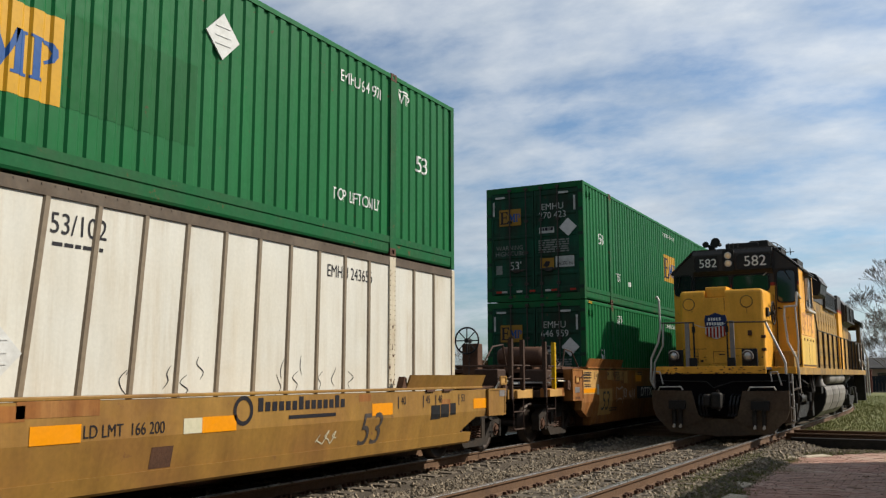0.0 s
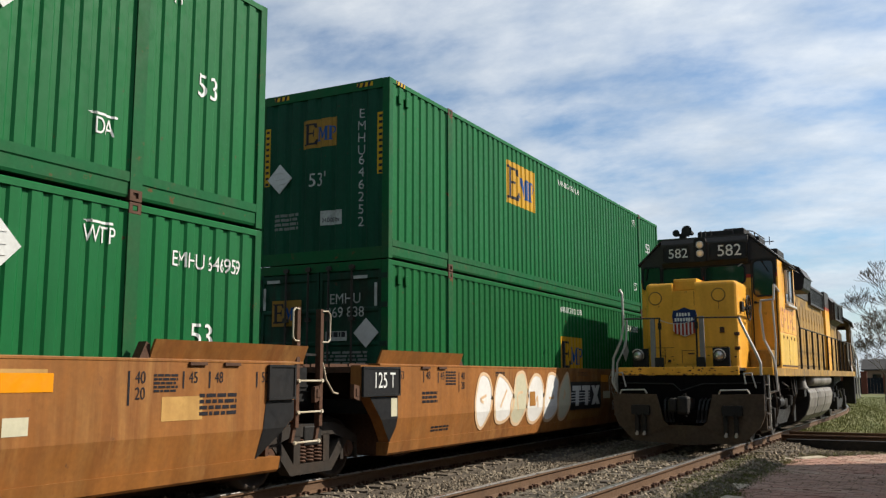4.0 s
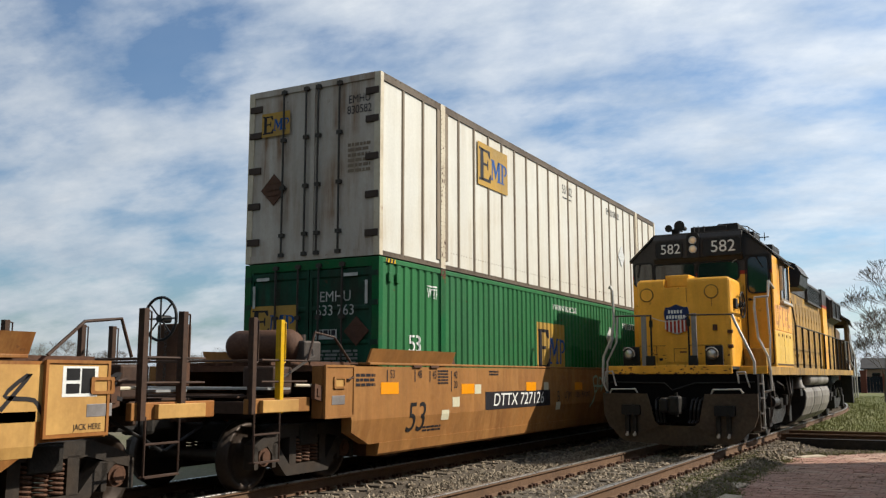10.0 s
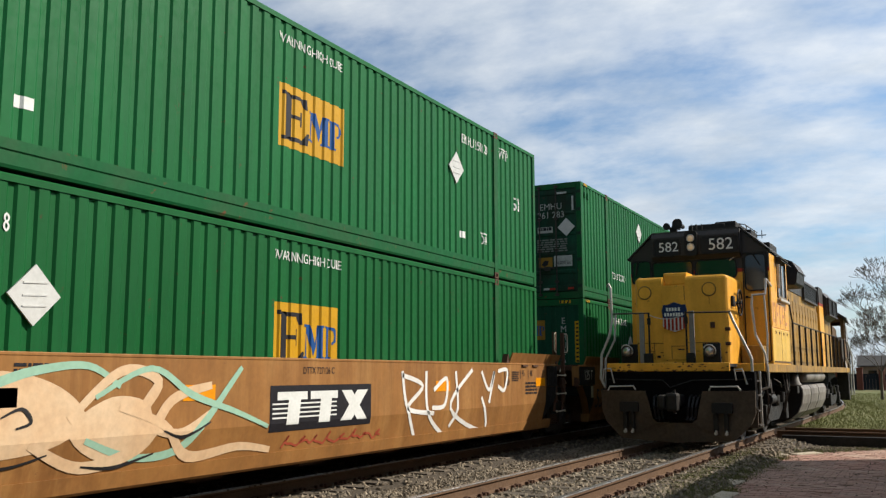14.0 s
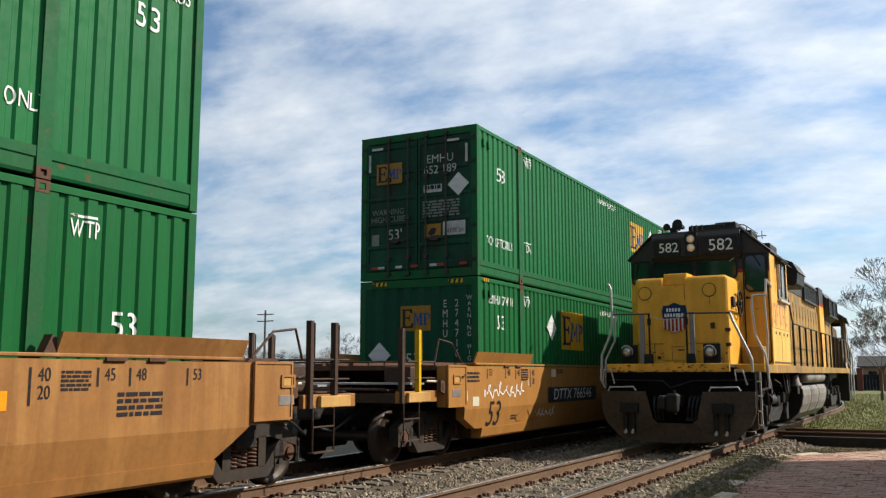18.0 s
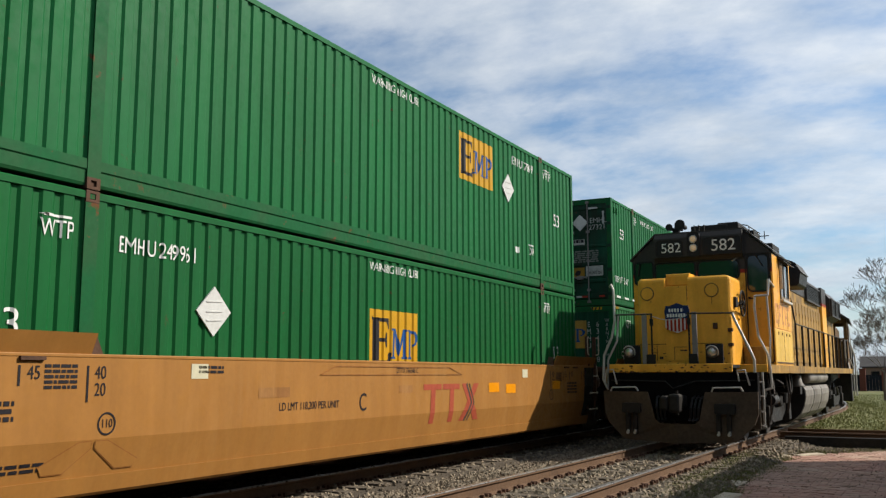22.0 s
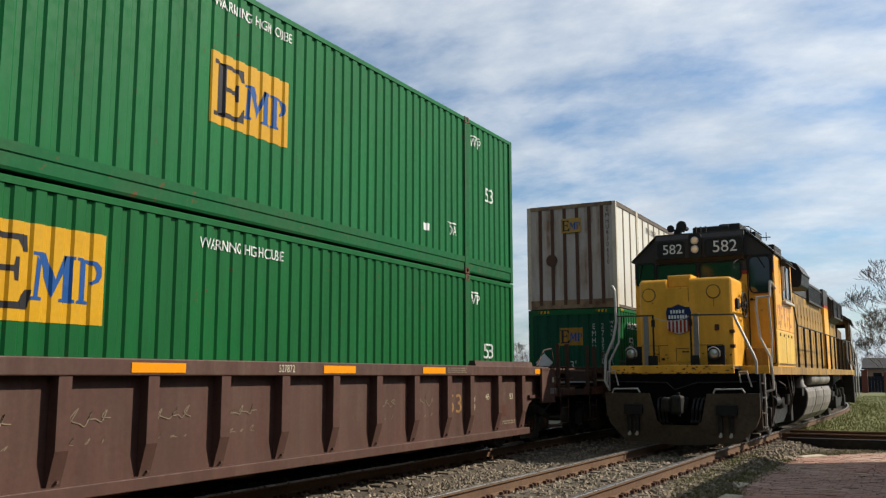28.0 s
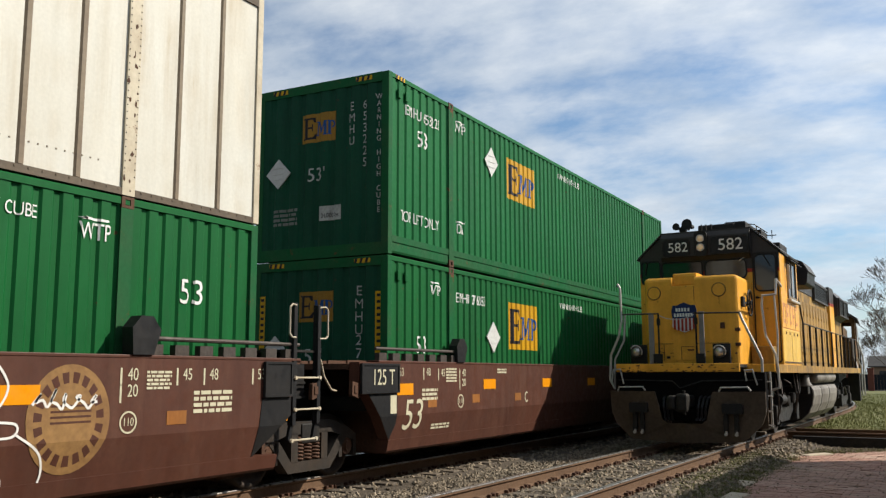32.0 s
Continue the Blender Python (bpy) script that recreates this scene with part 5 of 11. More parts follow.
def joint_ladder(car, paint, at=0.74):
    """A ladder on each side of the far end, in front of the shared truck."""
    post_tone = RUST if paint is not CAR_BROWN else BLACK

    def stiles(bm):
        for y, e in ((-0.25, -1), (0.25, 1)):
            box(bm, -0.02, 0.03, y - 0.035, y + 0.035, 0.80, 2.31, 0.006)
            box(bm, -0.05, -0.02, y - 0.035, y - 0.025, 0.80, 2.31)
            prism(bm, [(y - 0.03, 0.82), (y + 0.03, 0.82), (y - 0.03, 0.62), (y - 0.08, 0.62)], "x", -0.04, 0.0)

    def grab(bm, e):
        y = 0.25 * e
        pipe(bm, [(0.03, y, 2.28), (0.05, y + 0.10 * e, 2.29), (0.05, y + 0.15 * e, 2.25), (0.05, y + 0.15 * e, 1.92), (0.05, y + 0.10 * e, 1.88), (0.03, y, 1.88)], 0.012, 6)
    for s in (1, -1):
        ladder = part("ladder", shared(("ladder",), lambda: made(stiles), post_tone), post_tone, car, "upright side ladder with grab irons", Matrix.Translation((s * 1.50, LONG + at, 0)))
        for z in (0.62, 0.99, 1.38):
            part("rung", shared(("rung",), lambda: made(lambda bm: (rod(bm, (0.04, -0.28, 0), (0.04, 0.28, 0), 0.013, 6), rod(bm, (0.03, -0.25, 0), (0.058, -0.25, 0), 0.024, 8), rod(bm, (0.03, 0.25, 0), (0.058, 0.25, 0), 0.024, 8))), POST_CREAM),
                 POST_CREAM, ladder, m=Matrix.Translation((0, -0.06 if z < 0.7 else 0, z)))
        for e in (-1, 1):
            part("grab_iron", shared(("grab_iron", e), lambda: made(grab, e), POST_CREAM), POST_CREAM, ladder)
        part("end_cable", shared(("end_cable", s), lambda: made(lambda bm: pipe(bm, curve_of([(s * 1.36, LONG + 1.15, 1.45), (s * 1.38, LONG + 1.22, 1.62), (s * 1.38, LONG + 1.30, 1.40), (s * 1.36, LONG + 1.5, 1.22), (s * 1.3, LONG + 1.7, 1.2)]), 0.014, 6)), POST_CREAM),
             POST_CREAM, car)
    part("cross_brace", shared(("cross_brace",), lambda: made(lambda bm: (box(bm, -1.48, 1.48, LONG + 0.45, LONG + 0.95, 1.70, 1.73), box(bm, -1.2, 1.2, LONG + 0.86, LONG + 0.92, 1.40, 1.70))), GRIME), GRIME, car)
    truck(car, LONG + 1.40)


def curve_of(points):
    return [tuple(Vector(a).lerp(Vector(b), k / 4)) for a, b in zip(points, points[1:]) for k in range(4)] + [points[-1]]
# ---- ground, tracks and distance ----
TRAIN_X, LOCO_X = -HALF, 2.76
CROSS_Y = 25.2


def bend(y, cx=TRAIN_X):
    """How far a track has swung to the left at y, beyond the straight; the second one swings sooner."""
    far = max(0.0, y - 50.0) ** 2 / (2 * 300.0)
    if cx != LOCO_X:
        return far
    return max(far, min(max(0.0, y - 39.0) ** 2 / 200.0, 2.0 + 0.08 * max(0.0, y - 59.0) + far))


SKEW = 1.1


def drift(y):
    """The second track runs a little to the right of the first one's direction."""
    return math.tan(radians(SKEW)) * (y - 16.5)


SKEWED = pose(LOCO_X, 16.5, 0, 0, 0, -SKEW) @ Matrix.Translation((-LOCO_X, -16.5, 0))


def bend_yaw(y):
    return math.degrees(math.atan(max(0.0, y - 50.0) / 300.0))


def ground_height(x, y):
    return -0.42 + 0.05 * noise.noise((x * 0.15, y * 0.15, 0.0)) + 0.02 * noise.noise((x * 0.9, y * 0.9, 3.0))


def ground_sheet():
    """One sheet to the horizon: fine near the camera, coarse far off."""
    near = list(np.linspace(-14, 18, 65))
    xs = [-2500, -900, -400, -200, -110, -70, -45, -30, -20] + near + [24, 32, 45, 70, 110, 200, 400, 900, 2500]
    ys = [-2500, -600, -200, -80, -40, -20] + list(np.linspace(-10, 70, 121)) + [80, 95, 115, 145, 190, 260, 400, 700, 1300, 3000]
    bm = bmesh.new()
    rows = []
    for y in ys:
        rows.append([bm.verts.new((x, y, ground_height(x, y))) for x in xs])
    for a, b in zip(rows, rows[1:]):
        for i in range(len(xs) - 1):
            bm.faces.new((a[i], a[i + 1], b[i + 1], b[i]))
    return bm


ground = part("ground", ground_sheet(), SOIL, None, smooth=True)
tagged(ground, "dry soil with thin grass beside the tracks", "ground", kind="structure")


def bed_mesh(cx, y0, y1, rng):
    bm = bmesh.new()
    ys = [*np.arange(y0, 40, 0.5), *np.arange(40, y1 + 1, 5.0)]
    prof = [(-2.25, -0.46), (-1.75, -0.30), (-1.35, -0.21), (-0.7, -0.20), (0.0, -0.205), (0.7, -0.20), (1.35, -0.21), (1.75, -0.30), (2.25, -0.46)]
    rows = [[bm.verts.new((cx - bend(y, cx) + x + rng.uniform(-0.05, 0.05), y, z + rng.uniform(-0.015, 0.015))) for x, z in prof] for y in ys]
    for a, b in zip(rows, rows[1:]):
        for i in range(len(prof) - 1):
            bm.faces.new((a[i], a[i + 1], b[i + 1], b[i]))
    return bm


rng = random.Random(5)
for cx, label in ((TRAIN_X, "crushed stone ballast under the train's track"), (LOCO_X, "crushed stone ballast under the locomotive's track")):
    tagged(part("ballast", bed_mesh(cx, -30, 400, rng), BALLAST, None, m=SKEWED if cx == LOCO_X else Matrix(), smooth=True), label, "ballast", kind="structure")
# the fill between the two tracks lies a little lower
tagged(part("ballast_shoulder", boxed(TRAIN_X + 1.55, LOCO_X - 1.55, -30, 70, -0.5, -0.29), BALLAST, None), "stone fill between the two tracks", "ballast", kind="structure")


def stones(count, where, seed, lo=0.02, hi=0.05):
    """Loose stones as one mesh; where(rng) gives a place on the surface."""
    g = np.random.default_rng(seed)
    r = random.Random(seed)
    base = np.array([(1, 0, 0), (-1, 0, 0), (0, 1, 0), (0, -1, 0), (0, 0, 1), (0, 0, -1), (0.62, 0.55, 0.5), (-0.55, -0.6, 0.5)], float)
    tris = [(0, 2, 6), (2, 4, 6), (4, 0, 6), (2, 1, 4), (1, 3, 7), (3, 4, 7), (4, 1, 7), (3, 0, 4), (2, 0, 5), (1, 2, 5), (3, 1, 5), (0, 3, 5)]
    verts, faces = [], []
    for i in range(count):
        x, y, z = where(r)
        s = r.uniform(lo, hi)
        q = np.array(Euler((r.uniform(0, 6), r.uniform(0, 6), r.uniform(0, 6))).to_matrix())
        p = (base * g.uniform(0.7, 1.25, (8, 1)) * np.array([1.2, 1.0, 0.8]) * s) @ q.T + (x, y, z + s * 0.35)
        verts.append(p)
        faces += [tuple(8 * i + k for k in t) for t in tris]
    me = bpy.data.meshes.new("stones")
    me.from_pydata(np.concatenate(verts).tolist(), [], faces)
    me.materials.append(STONE)
    return me


def bed_place(cx):
    def where(r):
        y = 4.0 + 26 * r.random() ** 1.5
        x = r.uniform(-1.9, 1.9)
        z = float(np.interp(abs(x), (0, 1.35, 1.75, 2.25), (-0.205, -0.21, -0.30, -0.46)))
        return cx + x + (drift(y) if cx == LOCO_X else 0.0), y, z - 0.012
    return where


def between_place(r):
    y = 3.0 + 26 * r.random() ** 1.4
    return r.uniform(TRAIN_X + 1.5, LOCO_X - 1.4), y, -0.295


def verge_place(r):
    y = 6.0 + 22 * r.random() ** 1.3
    return r.uniform(4.3, 5.4 - 0.02 * y), y, -0.42 + 0.10 * r.random()


for where, n, seed in ((bed_place(LOCO_X), 15000, 1), (between_place, 20000, 2), (bed_place(TRAIN_X), 6000, 3)):
    tagged(new("ballast_stones", stones(n, where, seed)), "loose grey and brown crushed ballast stones", "ballast", kind="stuff")


def rail_section(x, s):
    """Half profile of a rail turned both ways, the head at z 0."""
    return [(x - 0.037, -0.004), (x - 0.033, 0.0), (x + 0.033, 0.0), (x + 0.037, -0.004), (x + 0.037, -0.036), (x + 0.010, -0.052), (x + 0.010, -0.145), (x + 0.07, -0.168), (x + 0.07, -0.178),
            (x - 0.07, -0.178), (x - 0.07, -0.168), (x - 0.010, -0.145), (x - 0.010, -0.052), (x - 0.037, -0.036)]


def swept(bm, section, y0, y1, cx):
    """A section drawn along the track, which swings to the left far off."""
    ys = [y0] + list(range(38, 62, 3)) + [y for y in range(62, int(y1), 8)] + [y1]
    loops = [[bm.verts.new((u - bend(y, cx), y, v)) for u, v in section] for y in ys]
    n = len(section)
    for a, b in zip(loops, loops[1:]):
        for i in range(n):
            bm.faces.new((a[i], b[i], b[(i + 1) % n], a[(i + 1) % n]))
    bm.faces.new(loops[0][::-1]), bm.faces.new(loops[-1])
    bmesh.ops.recalc_face_normals(bm, faces=bm.faces)


def track(cx, label, y0, y1, ties_to):
    t = tagged(new("track"), label, "railway track", "railway tracks", "structure")
    t.matrix_basis = (SKEWED if cx == LOCO_X else Matrix()) @ Matrix.Translation((cx, 0, 0))
    for x in (-0.7535, 0.7535):
        rail = part("rail", made(lambda bm: swept(bm, rail_section(x, 1), y0, y1, cx)), RAIL_WEB, t, "rusty steel rail with a worn bright head")
        part("rail_head", made(lambda bm: swept(bm, [(x - 0.034, 0.0), (x + 0.034, 0.0), (x + 0.0375, -0.006), (x + 0.0375, -0.016), (x - 0.0375, -0.016), (x - 0.0375, -0.006)], y0, y1, cx)),
             RAIL_HEAD, rail, "worn shiny running surface")
        for v in rail.children[0].data.vertices:
            v.co.z += 0.002
    r = random.Random(int(cx * 10) + 50)
    tie = shared(("tie",), lambda: boxed(-1.3, 1.3, -0.115, 0.115, -0.34, -0.182, bevel=0.012), TIE)
    plate = shared(("tie_plate",), lambda: boxed(-0.11, 0.11, -0.09, 0.09, -0.184, -0.170, bevel=0.003), RAIL_WEB)

    def clips(bm):
        for s in (-1, 1):
            box(bm, s * 0.085 - 0.028, s * 0.085 + 0.028, -0.085, -0.04, -0.175, -0.135, 0.006)
            box(bm, s * 0.085 - 0.028, s * 0.085 + 0.028, 0.04, 0.085, -0.175, -0.135, 0.006)
            box(bm, s * 0.07 - 0.05, s * 0.07 + 0.05, 0.12, 0.15, -0.21, -0.135, 0.006)
    clip = shared(("spikes",), lambda: made(clips), RUST)
    y = -6.0
    while y < ties_to:
        o = part("tie", tie, TIE, t, m=pose(r.uniform(-0.03, 0.03), y, r.uniform(-0.012, 0.004), 0, 0, r.uniform(-1.5, 1.5)))
        for x in (-0.7535, 0.7535):
            p = part("tie_plate", plate, RAIL_WEB, t, m=Matrix.Translation((x, y, 0)))
            part("spikes", clip, RUST, t, m=Matrix.Translation((x, y, 0)))
        y += 0.50 + r.uniform(-0.03, 0.03)
    return t


track(TRAIN_X, "main track with rusty rails on weathered wooden ties", -40, 420, 22.0)
track(LOCO_X, "second track with rusty rails on weathered wooden ties", -40, 420, 30.0)

# the track that crosses both at a right angle, seen beyond the locomotive's front
cross = tagged(new("crossing_track"), "low rails of a track that crosses the others at grade", "railway track", "railway tracks", "structure")
cross.location = (0, CROSS_Y, 0)
for y in (-0.7535, 0.7535):
    part("rail", made(lambda bm: [prism(bm, [(u, v - 0.004) for u, v in rail_section(y, 1)], "x", a, b) for a, b in ((LOCO_X + 1.1, 60), (TRAIN_X + 0.86, LOCO_X - 0.7), (-60, TRAIN_X - 0.86))]), RAIL_WEB, cross)
    part("guard_timber", boxed(LOCO_X + 1.25, 40, y + 0.11, y + 0.30, -0.36, -0.03, bevel=0.01), TIE, cross)

# ---- verge, brick pavement, crossing, distance ----
PAVE_Z = -0.30


def pave_left(y):
    """The pavement's slanting left edge."""
    return 4.55 - 0.085 * (y - 13.0)


def pave_far(x):
    return 20.0 + (x - 3.9) * 1.35


pave_base = [(4.95, 2.0), (pave_left(8), 8.0), (pave_left(14), 14.0), (3.95, 19.9), (6.2, 23.2), (8.3, 24.0), (8.3, 2.0)]
tagged(part("pavement", made(lambda bm: prism(bm, pave_base, "z", -0.62, PAVE_Z - 0.012)), MORTAR, None), "worn red brick pavement with sandy joints", "pavement", kind="structure")
pavement = bpy.data.objects["pavement"]
r = random.Random(11)
brick_mesh = shared(("brick",), lambda: boxed(-0.102, 0.102, -0.05, 0.05, -0.03, 0.006, bevel=0.007), BRICK)
joined = bmesh.new()
count, row, y = 0, 0, 9.6
while y < 23.6:
    x = 4.0 + (0.108 if row % 2 else 0.0)
    while x < 7.4:
        right_edge = 7.35 - 0.03 * y
        if x > pave_left(y) + 0.12 + r.uniform(0, 0.12) and y < pave_far(x) - 0.1 - r.uniform(0, 0.15) and x < right_edge and r.random() > 0.02:
            z = PAVE_Z + r.uniform(-0.004, 0.004)
            turn = pose(x, y, z, r.uniform(-1.2, 1.2), r.uniform(-1.2, 1.2), r.uniform(-1.5, 1.5))
            if 15.6 < y < 17.6 and count < 300:
                part("brick", brick_mesh, BRICK, pavement, m=turn)
                count += 1
            else:
                vs = [joined.verts.new(turn @ Vector((a, b, c))) for c in (-0.03, 0.006) for a, b in ((-0.102, -0.05), (0.102, -0.05), (0.102, 0.05), (-0.102, 0.05))]
                joined.faces.new(vs[4:])
                for k in range(4):
                    joined.faces.new((vs[k], vs[(k + 1) % 4], vs[4 + (k + 1) % 4], vs[4 + k]))
        x += 0.214
    y += 0.108
    row += 1
tagged(part("bricks", joined, BRICK, pavement), kind="stuff")
for k, (x, y, a) in enumerate(((3.98, 19.7, 30), (4.35, 20.3, 52), (4.12, 18.4, 75), (4.42, 15.0, 80), (4.62, 13.4, 84), (4.25, 17.0, 85), (4.9, 21.1, 48))):
    tagged(part("kerb_stone", boxed(-0.32, 0.32, -0.14, 0.14, -0.2, 0.03, bevel=0.025), KERB, None, m=pose(x, y, PAVE_Z, 2, -2, a)), "pale broken kerb stone beside the brick pavement", "kerb", "kerb stones", "thing")


def low_ground(x, y):
    """The height of soil and ballast beside the second track."""
    d = x - LOCO_X
    z = float(np.interp(d, (0, 1.35, 1.75, 2.25), (-0.205, -0.21, -0.30, -0.44)))
    return max(z, ground_height(x, y))


# the raised dirt and gravel between track, pavement and crossing
def verge_sheet():
    bm = bmesh.new()
    xs, ys = np.linspace(4.0, 9.5, 23), np.linspace(3.0, 24.2, 72)
    rows = []
    for y in ys:
        line = []
        for x in xs:
            d = x - LOCO_X
            z = float(np.interp(d, (1.2, 1.6, 2.2, 5), (-0.23, -0.30, -0.34, -0.36))) + 0.018 * noise.noise((x * 2.2, y * 2.2, 1.0))
            line.append(bm.verts.new((x, y, z)))
        rows.append(line)
    for a, b in zip(rows, rows[1:]):
        for i in range(len(xs) - 1):
            bm.faces.new((a[i], a[i + 1], b[i + 1], b[i]))
    return bm


tagged(part("verge", verge_sheet(), VERGE, None, smooth=True), "gravelly dirt verge with weeds beside the track", "ground", kind="structure")


def verge_z(x, y):
    return float(np.interp(x - LOCO_X, (1.2, 1.6, 2.2, 5), (-0.23, -0.30, -0.34, -0.36))) - 0.004


def verge_stone_place(q):
    while True:
        y = 8.0 + 16.0 * q.random()
        x = q.uniform(3.7, 7.2)
        if x < pave_left(y) + 0.25 or y > pave_far(x) - 0.1:
            return x, y, verge_z(x, y)


tagged(new("gravel", stones(5200, verge_stone_place, 7, 0.010, 0.034)), "loose gravel on the verge", "gravel", kind="stuff")
tagged(new("pavement_grit", stones(420, lambda q: (q.uniform(4.6, 6.6), 12 + 11 * q.random(), PAVE_Z), 8, 0.006, 0.018)), "scattered small stones on the pavement", "gravel", kind="stuff")


def blades(count, where, seed, lo, hi, width, name, label, lean=0.5):
    """Grass as single bent blades in one mesh."""
    q = random.Random(seed)
    verts, faces = [], []
    for i in range(count):
        x, y, z = where(q)
        h, a = q.uniform(lo, hi), q.uniform(0, 6.283)
        dx, dy = math.cos(a) * width, math.sin(a) * width
        lx, ly = q.uniform(-lean, lean) * h, q.uniform(-lean, lean) * h
        n = len(verts)
        verts += [(x - dx, y - dy, z - 0.01), (x + dx, y + dy, z - 0.01), (x + dx * 0.6 + lx * 0.4, y + dy * 0.6 + ly * 0.4, z + h * 0.6), (x - dx * 0.6 + lx * 0.4, y - dy * 0.6 + ly * 0.4, z + h * 0.6), (x + lx, y + ly, z + h)]
        faces += [(n, n + 1, n + 2, n + 3), (n + 3, n + 2, n + 4)]
    me = bpy.data.meshes.new(name)
    me.from_pydata(verts, [], faces)
    me.materials.append(GRASS)
    return tagged(new(name, me), label, "grass", kind="stuff")


TUFTS = [(4.0 + random.Random(k).uniform(0, 0.7), 11.5 + 0.42 * k, random.Random(k + 90).uniform(0.08, 0.25)) for k in range(22)] + [(4.3 + 0.45 * k, 21.2 + 0.5 * k, 0.3) for k in range(5)] + [(3.85 + random.Random(k + 300).uniform(0, 0.45), 13.5 + 0.3 * k, random.Random(k + 400).uniform(0.1, 0.3)) for k in range(24)]


def tuft_place(q):
    x, y, s = TUFTS[int(q.random() * len(TUFTS))]
    x, y = x + q.gauss(0, s), y + q.gauss(0, s * 1.3)
    return x, y, verge_z(x, y)


def turf_z(x, y):
    """Grass has crept up the ballast's right shoulder beyond the crossing."""
    return float(np.interp(x - LOCO_X - drift(y) + bend(y, LOCO_X), (0.86, 1.5, 2.6), (-0.125, -0.16, -0.37)))


def turf_sheet():
    bm = bmesh.new()
    rows = [[bm.verts.new((LOCO_X + drift(y) - bend(y, LOCO_X) + d, y, turf_z(LOCO_X + drift(y) - bend(y, LOCO_X) + d, y) + 0.015 * noise.noise((d * 3, y * 2, 0)))) for d in (0.86, 1.1, 1.5, 2.0, 2.6, 3.2)] for y in np.arange(26.1, 104, 0.6)]
    for a, b in zip(rows, rows[1:]):
        for i in range(5):
            bm.faces.new((a[i], a[i + 1], b[i + 1], b[i]))
    return bm


tagged(part("turf_bank", turf_sheet(), TURF, None, smooth=True), "green grass grown over the track's shoulder", "grass", kind="structure")


def field_place(q):
    y = 26.4 + 62 * q.random() ** 1.7
    x = q.uniform(LOCO_X + drift(y) + 0.9 - bend(y, LOCO_X), 9.2)
    return x, y, max(turf_z(x, y), -0.36)


blades(20000, tuft_place, 4, 0.03, 0.10, 0.004, "weeds", "short green weeds and dry grass on the verge", 0.8)
blades(42000, field_place, 6, 0.025, 0.09, 0.010, "grass", "green spring grass beyond the crossing")
tagged(part("grass_ground", made(lambda bm: [bm.faces.new([bm.verts.new(p) for p in ((3.95, 26.0, -0.36), (40, 26.0, -0.36), (40, 104, -0.36), (-1.0, 104, -0.36), (3.6, 60, -0.36))])]), TURF, None), "mown green grass field beyond the crossing", "grass", kind="structure")
# timbers in front of the crossing rail
# the near one is black: the shade of its face put into the colour
part("crossing_timber", boxed(LOCO_X + 1.25, 40, -1.10, -0.87, -0.36, -0.10, bevel=0.012), GRIME, cross)
part("crossing_timber", boxed(LOCO_X - 0.62, LOCO_X + 0.62, -1.10, -0.87, -0.36, -0.02, bevel=0.012), TIE, cross)


# ---- bare trees ----
def bare_tree(seed, height, spread, levels=5, sides=4, name="tree", twig=0.006):
    """A leafless tree: a trunk, limbs and ever finer twigs."""
    q = random.Random(seed)
    trunk, crown = [[], []], [[], []]

    def limb(store, p, d, length, rad, end):
        a = d.orthogonal().normalized()
        b = d.cross(a)
        n = len(store[0])
        for base, rr in ((p, rad), (p + d * length, end)):
            for k in range(sides):
                t = 2 * math.pi * k / sides
                store[0].append(tuple(base + (a * math.cos(t) + b * math.sin(t)) * rr))
        for k in range(sides):
            store[1].append((n + k, n + (k + 1) % sides, n + sides + (k + 1) % sides, n + sides + k))

    def grow(p, d, length, rad, level):
        bends = 2 if level < 2 else 1
        for _ in range(bends):
            end = max(rad * 0.75, twig)
            limb(trunk if level == 0 else crown, p, d, length / bends, rad, end)
            p = p + d * (length / bends)
            rad = end
            d = (d + Vector((q.gauss(0, 0.12), q.gauss(0, 0.12), q.uniform(-0.02, 0.12)))).normalized()
        if level >= levels:
            return
        for k in range(3 if level < 2 else q.choice((2, 3))):
            out = Vector((q.gauss(0, 1), q.gauss(0, 1), q.uniform(-0.1, 0.7))).normalized()
            nd = (d * 0.75 + out * spread).normalized()
            grow(p, nd, length * q.uniform(0.6, 0.82), rad * q.uniform(0.55, 0.72), level + 1)
    grow(Vector((0, 0, 0)), Vector((0, 0, 1)), height * 0.30, height * 0.022, 0)
    t = new(name)
    for nm, (v, f), mat in (("trunk", trunk, BARK), ("crown", crown, FAR_TWIG)):
        me = bpy.data.meshes.new(nm)
        me.from_pydata(v, [], f)
        me.materials.append(mat)
        part(nm, me, mat, t)
    return t


big = tagged(bare_tree(3, 8.0, 0.55, 8, 3, twig=0.010), "leafless grey tree with fine upright twigs", "tree", "bare trees", "thing")
big.matrix_basis = pose(6.85, 56, -0.45, 0, 0, 40)
bush = tagged(bare_tree(31, 6.4, 0.55, 8, 3, twig=0.010), "low leafless tree of dense grey-brown twigs", "tree", "bare trees", "thing")
bush.matrix_basis = pose(4.7, 68, -0.45, 0, 0, 10)
for x, y, turn in ((5.6, 78, 130), (4.0, 88, 250), (6.6, 62, 75)):
    copy_thing(bush, pose(x, y, -0.45, 0, 0, turn))
kinds = [tagged(bare_tree(20 + k, 8.0 + 0.7 * k, 0.62 + 0.06 * k, 6, 3, twig=0.014), "leafless brown tree in the far belt", "tree", "bare trees", "thing") for k in range(4)]
q = random.Random(8)
spots = []
for k in range(84):
    a = radians(18 + 50 * k / 83 + q.uniform(-0.5, 0.5))
    d = q.uniform(95, 150)
    spots.append((7.2 - math.sin(a) * d, math.cos(a) * d))
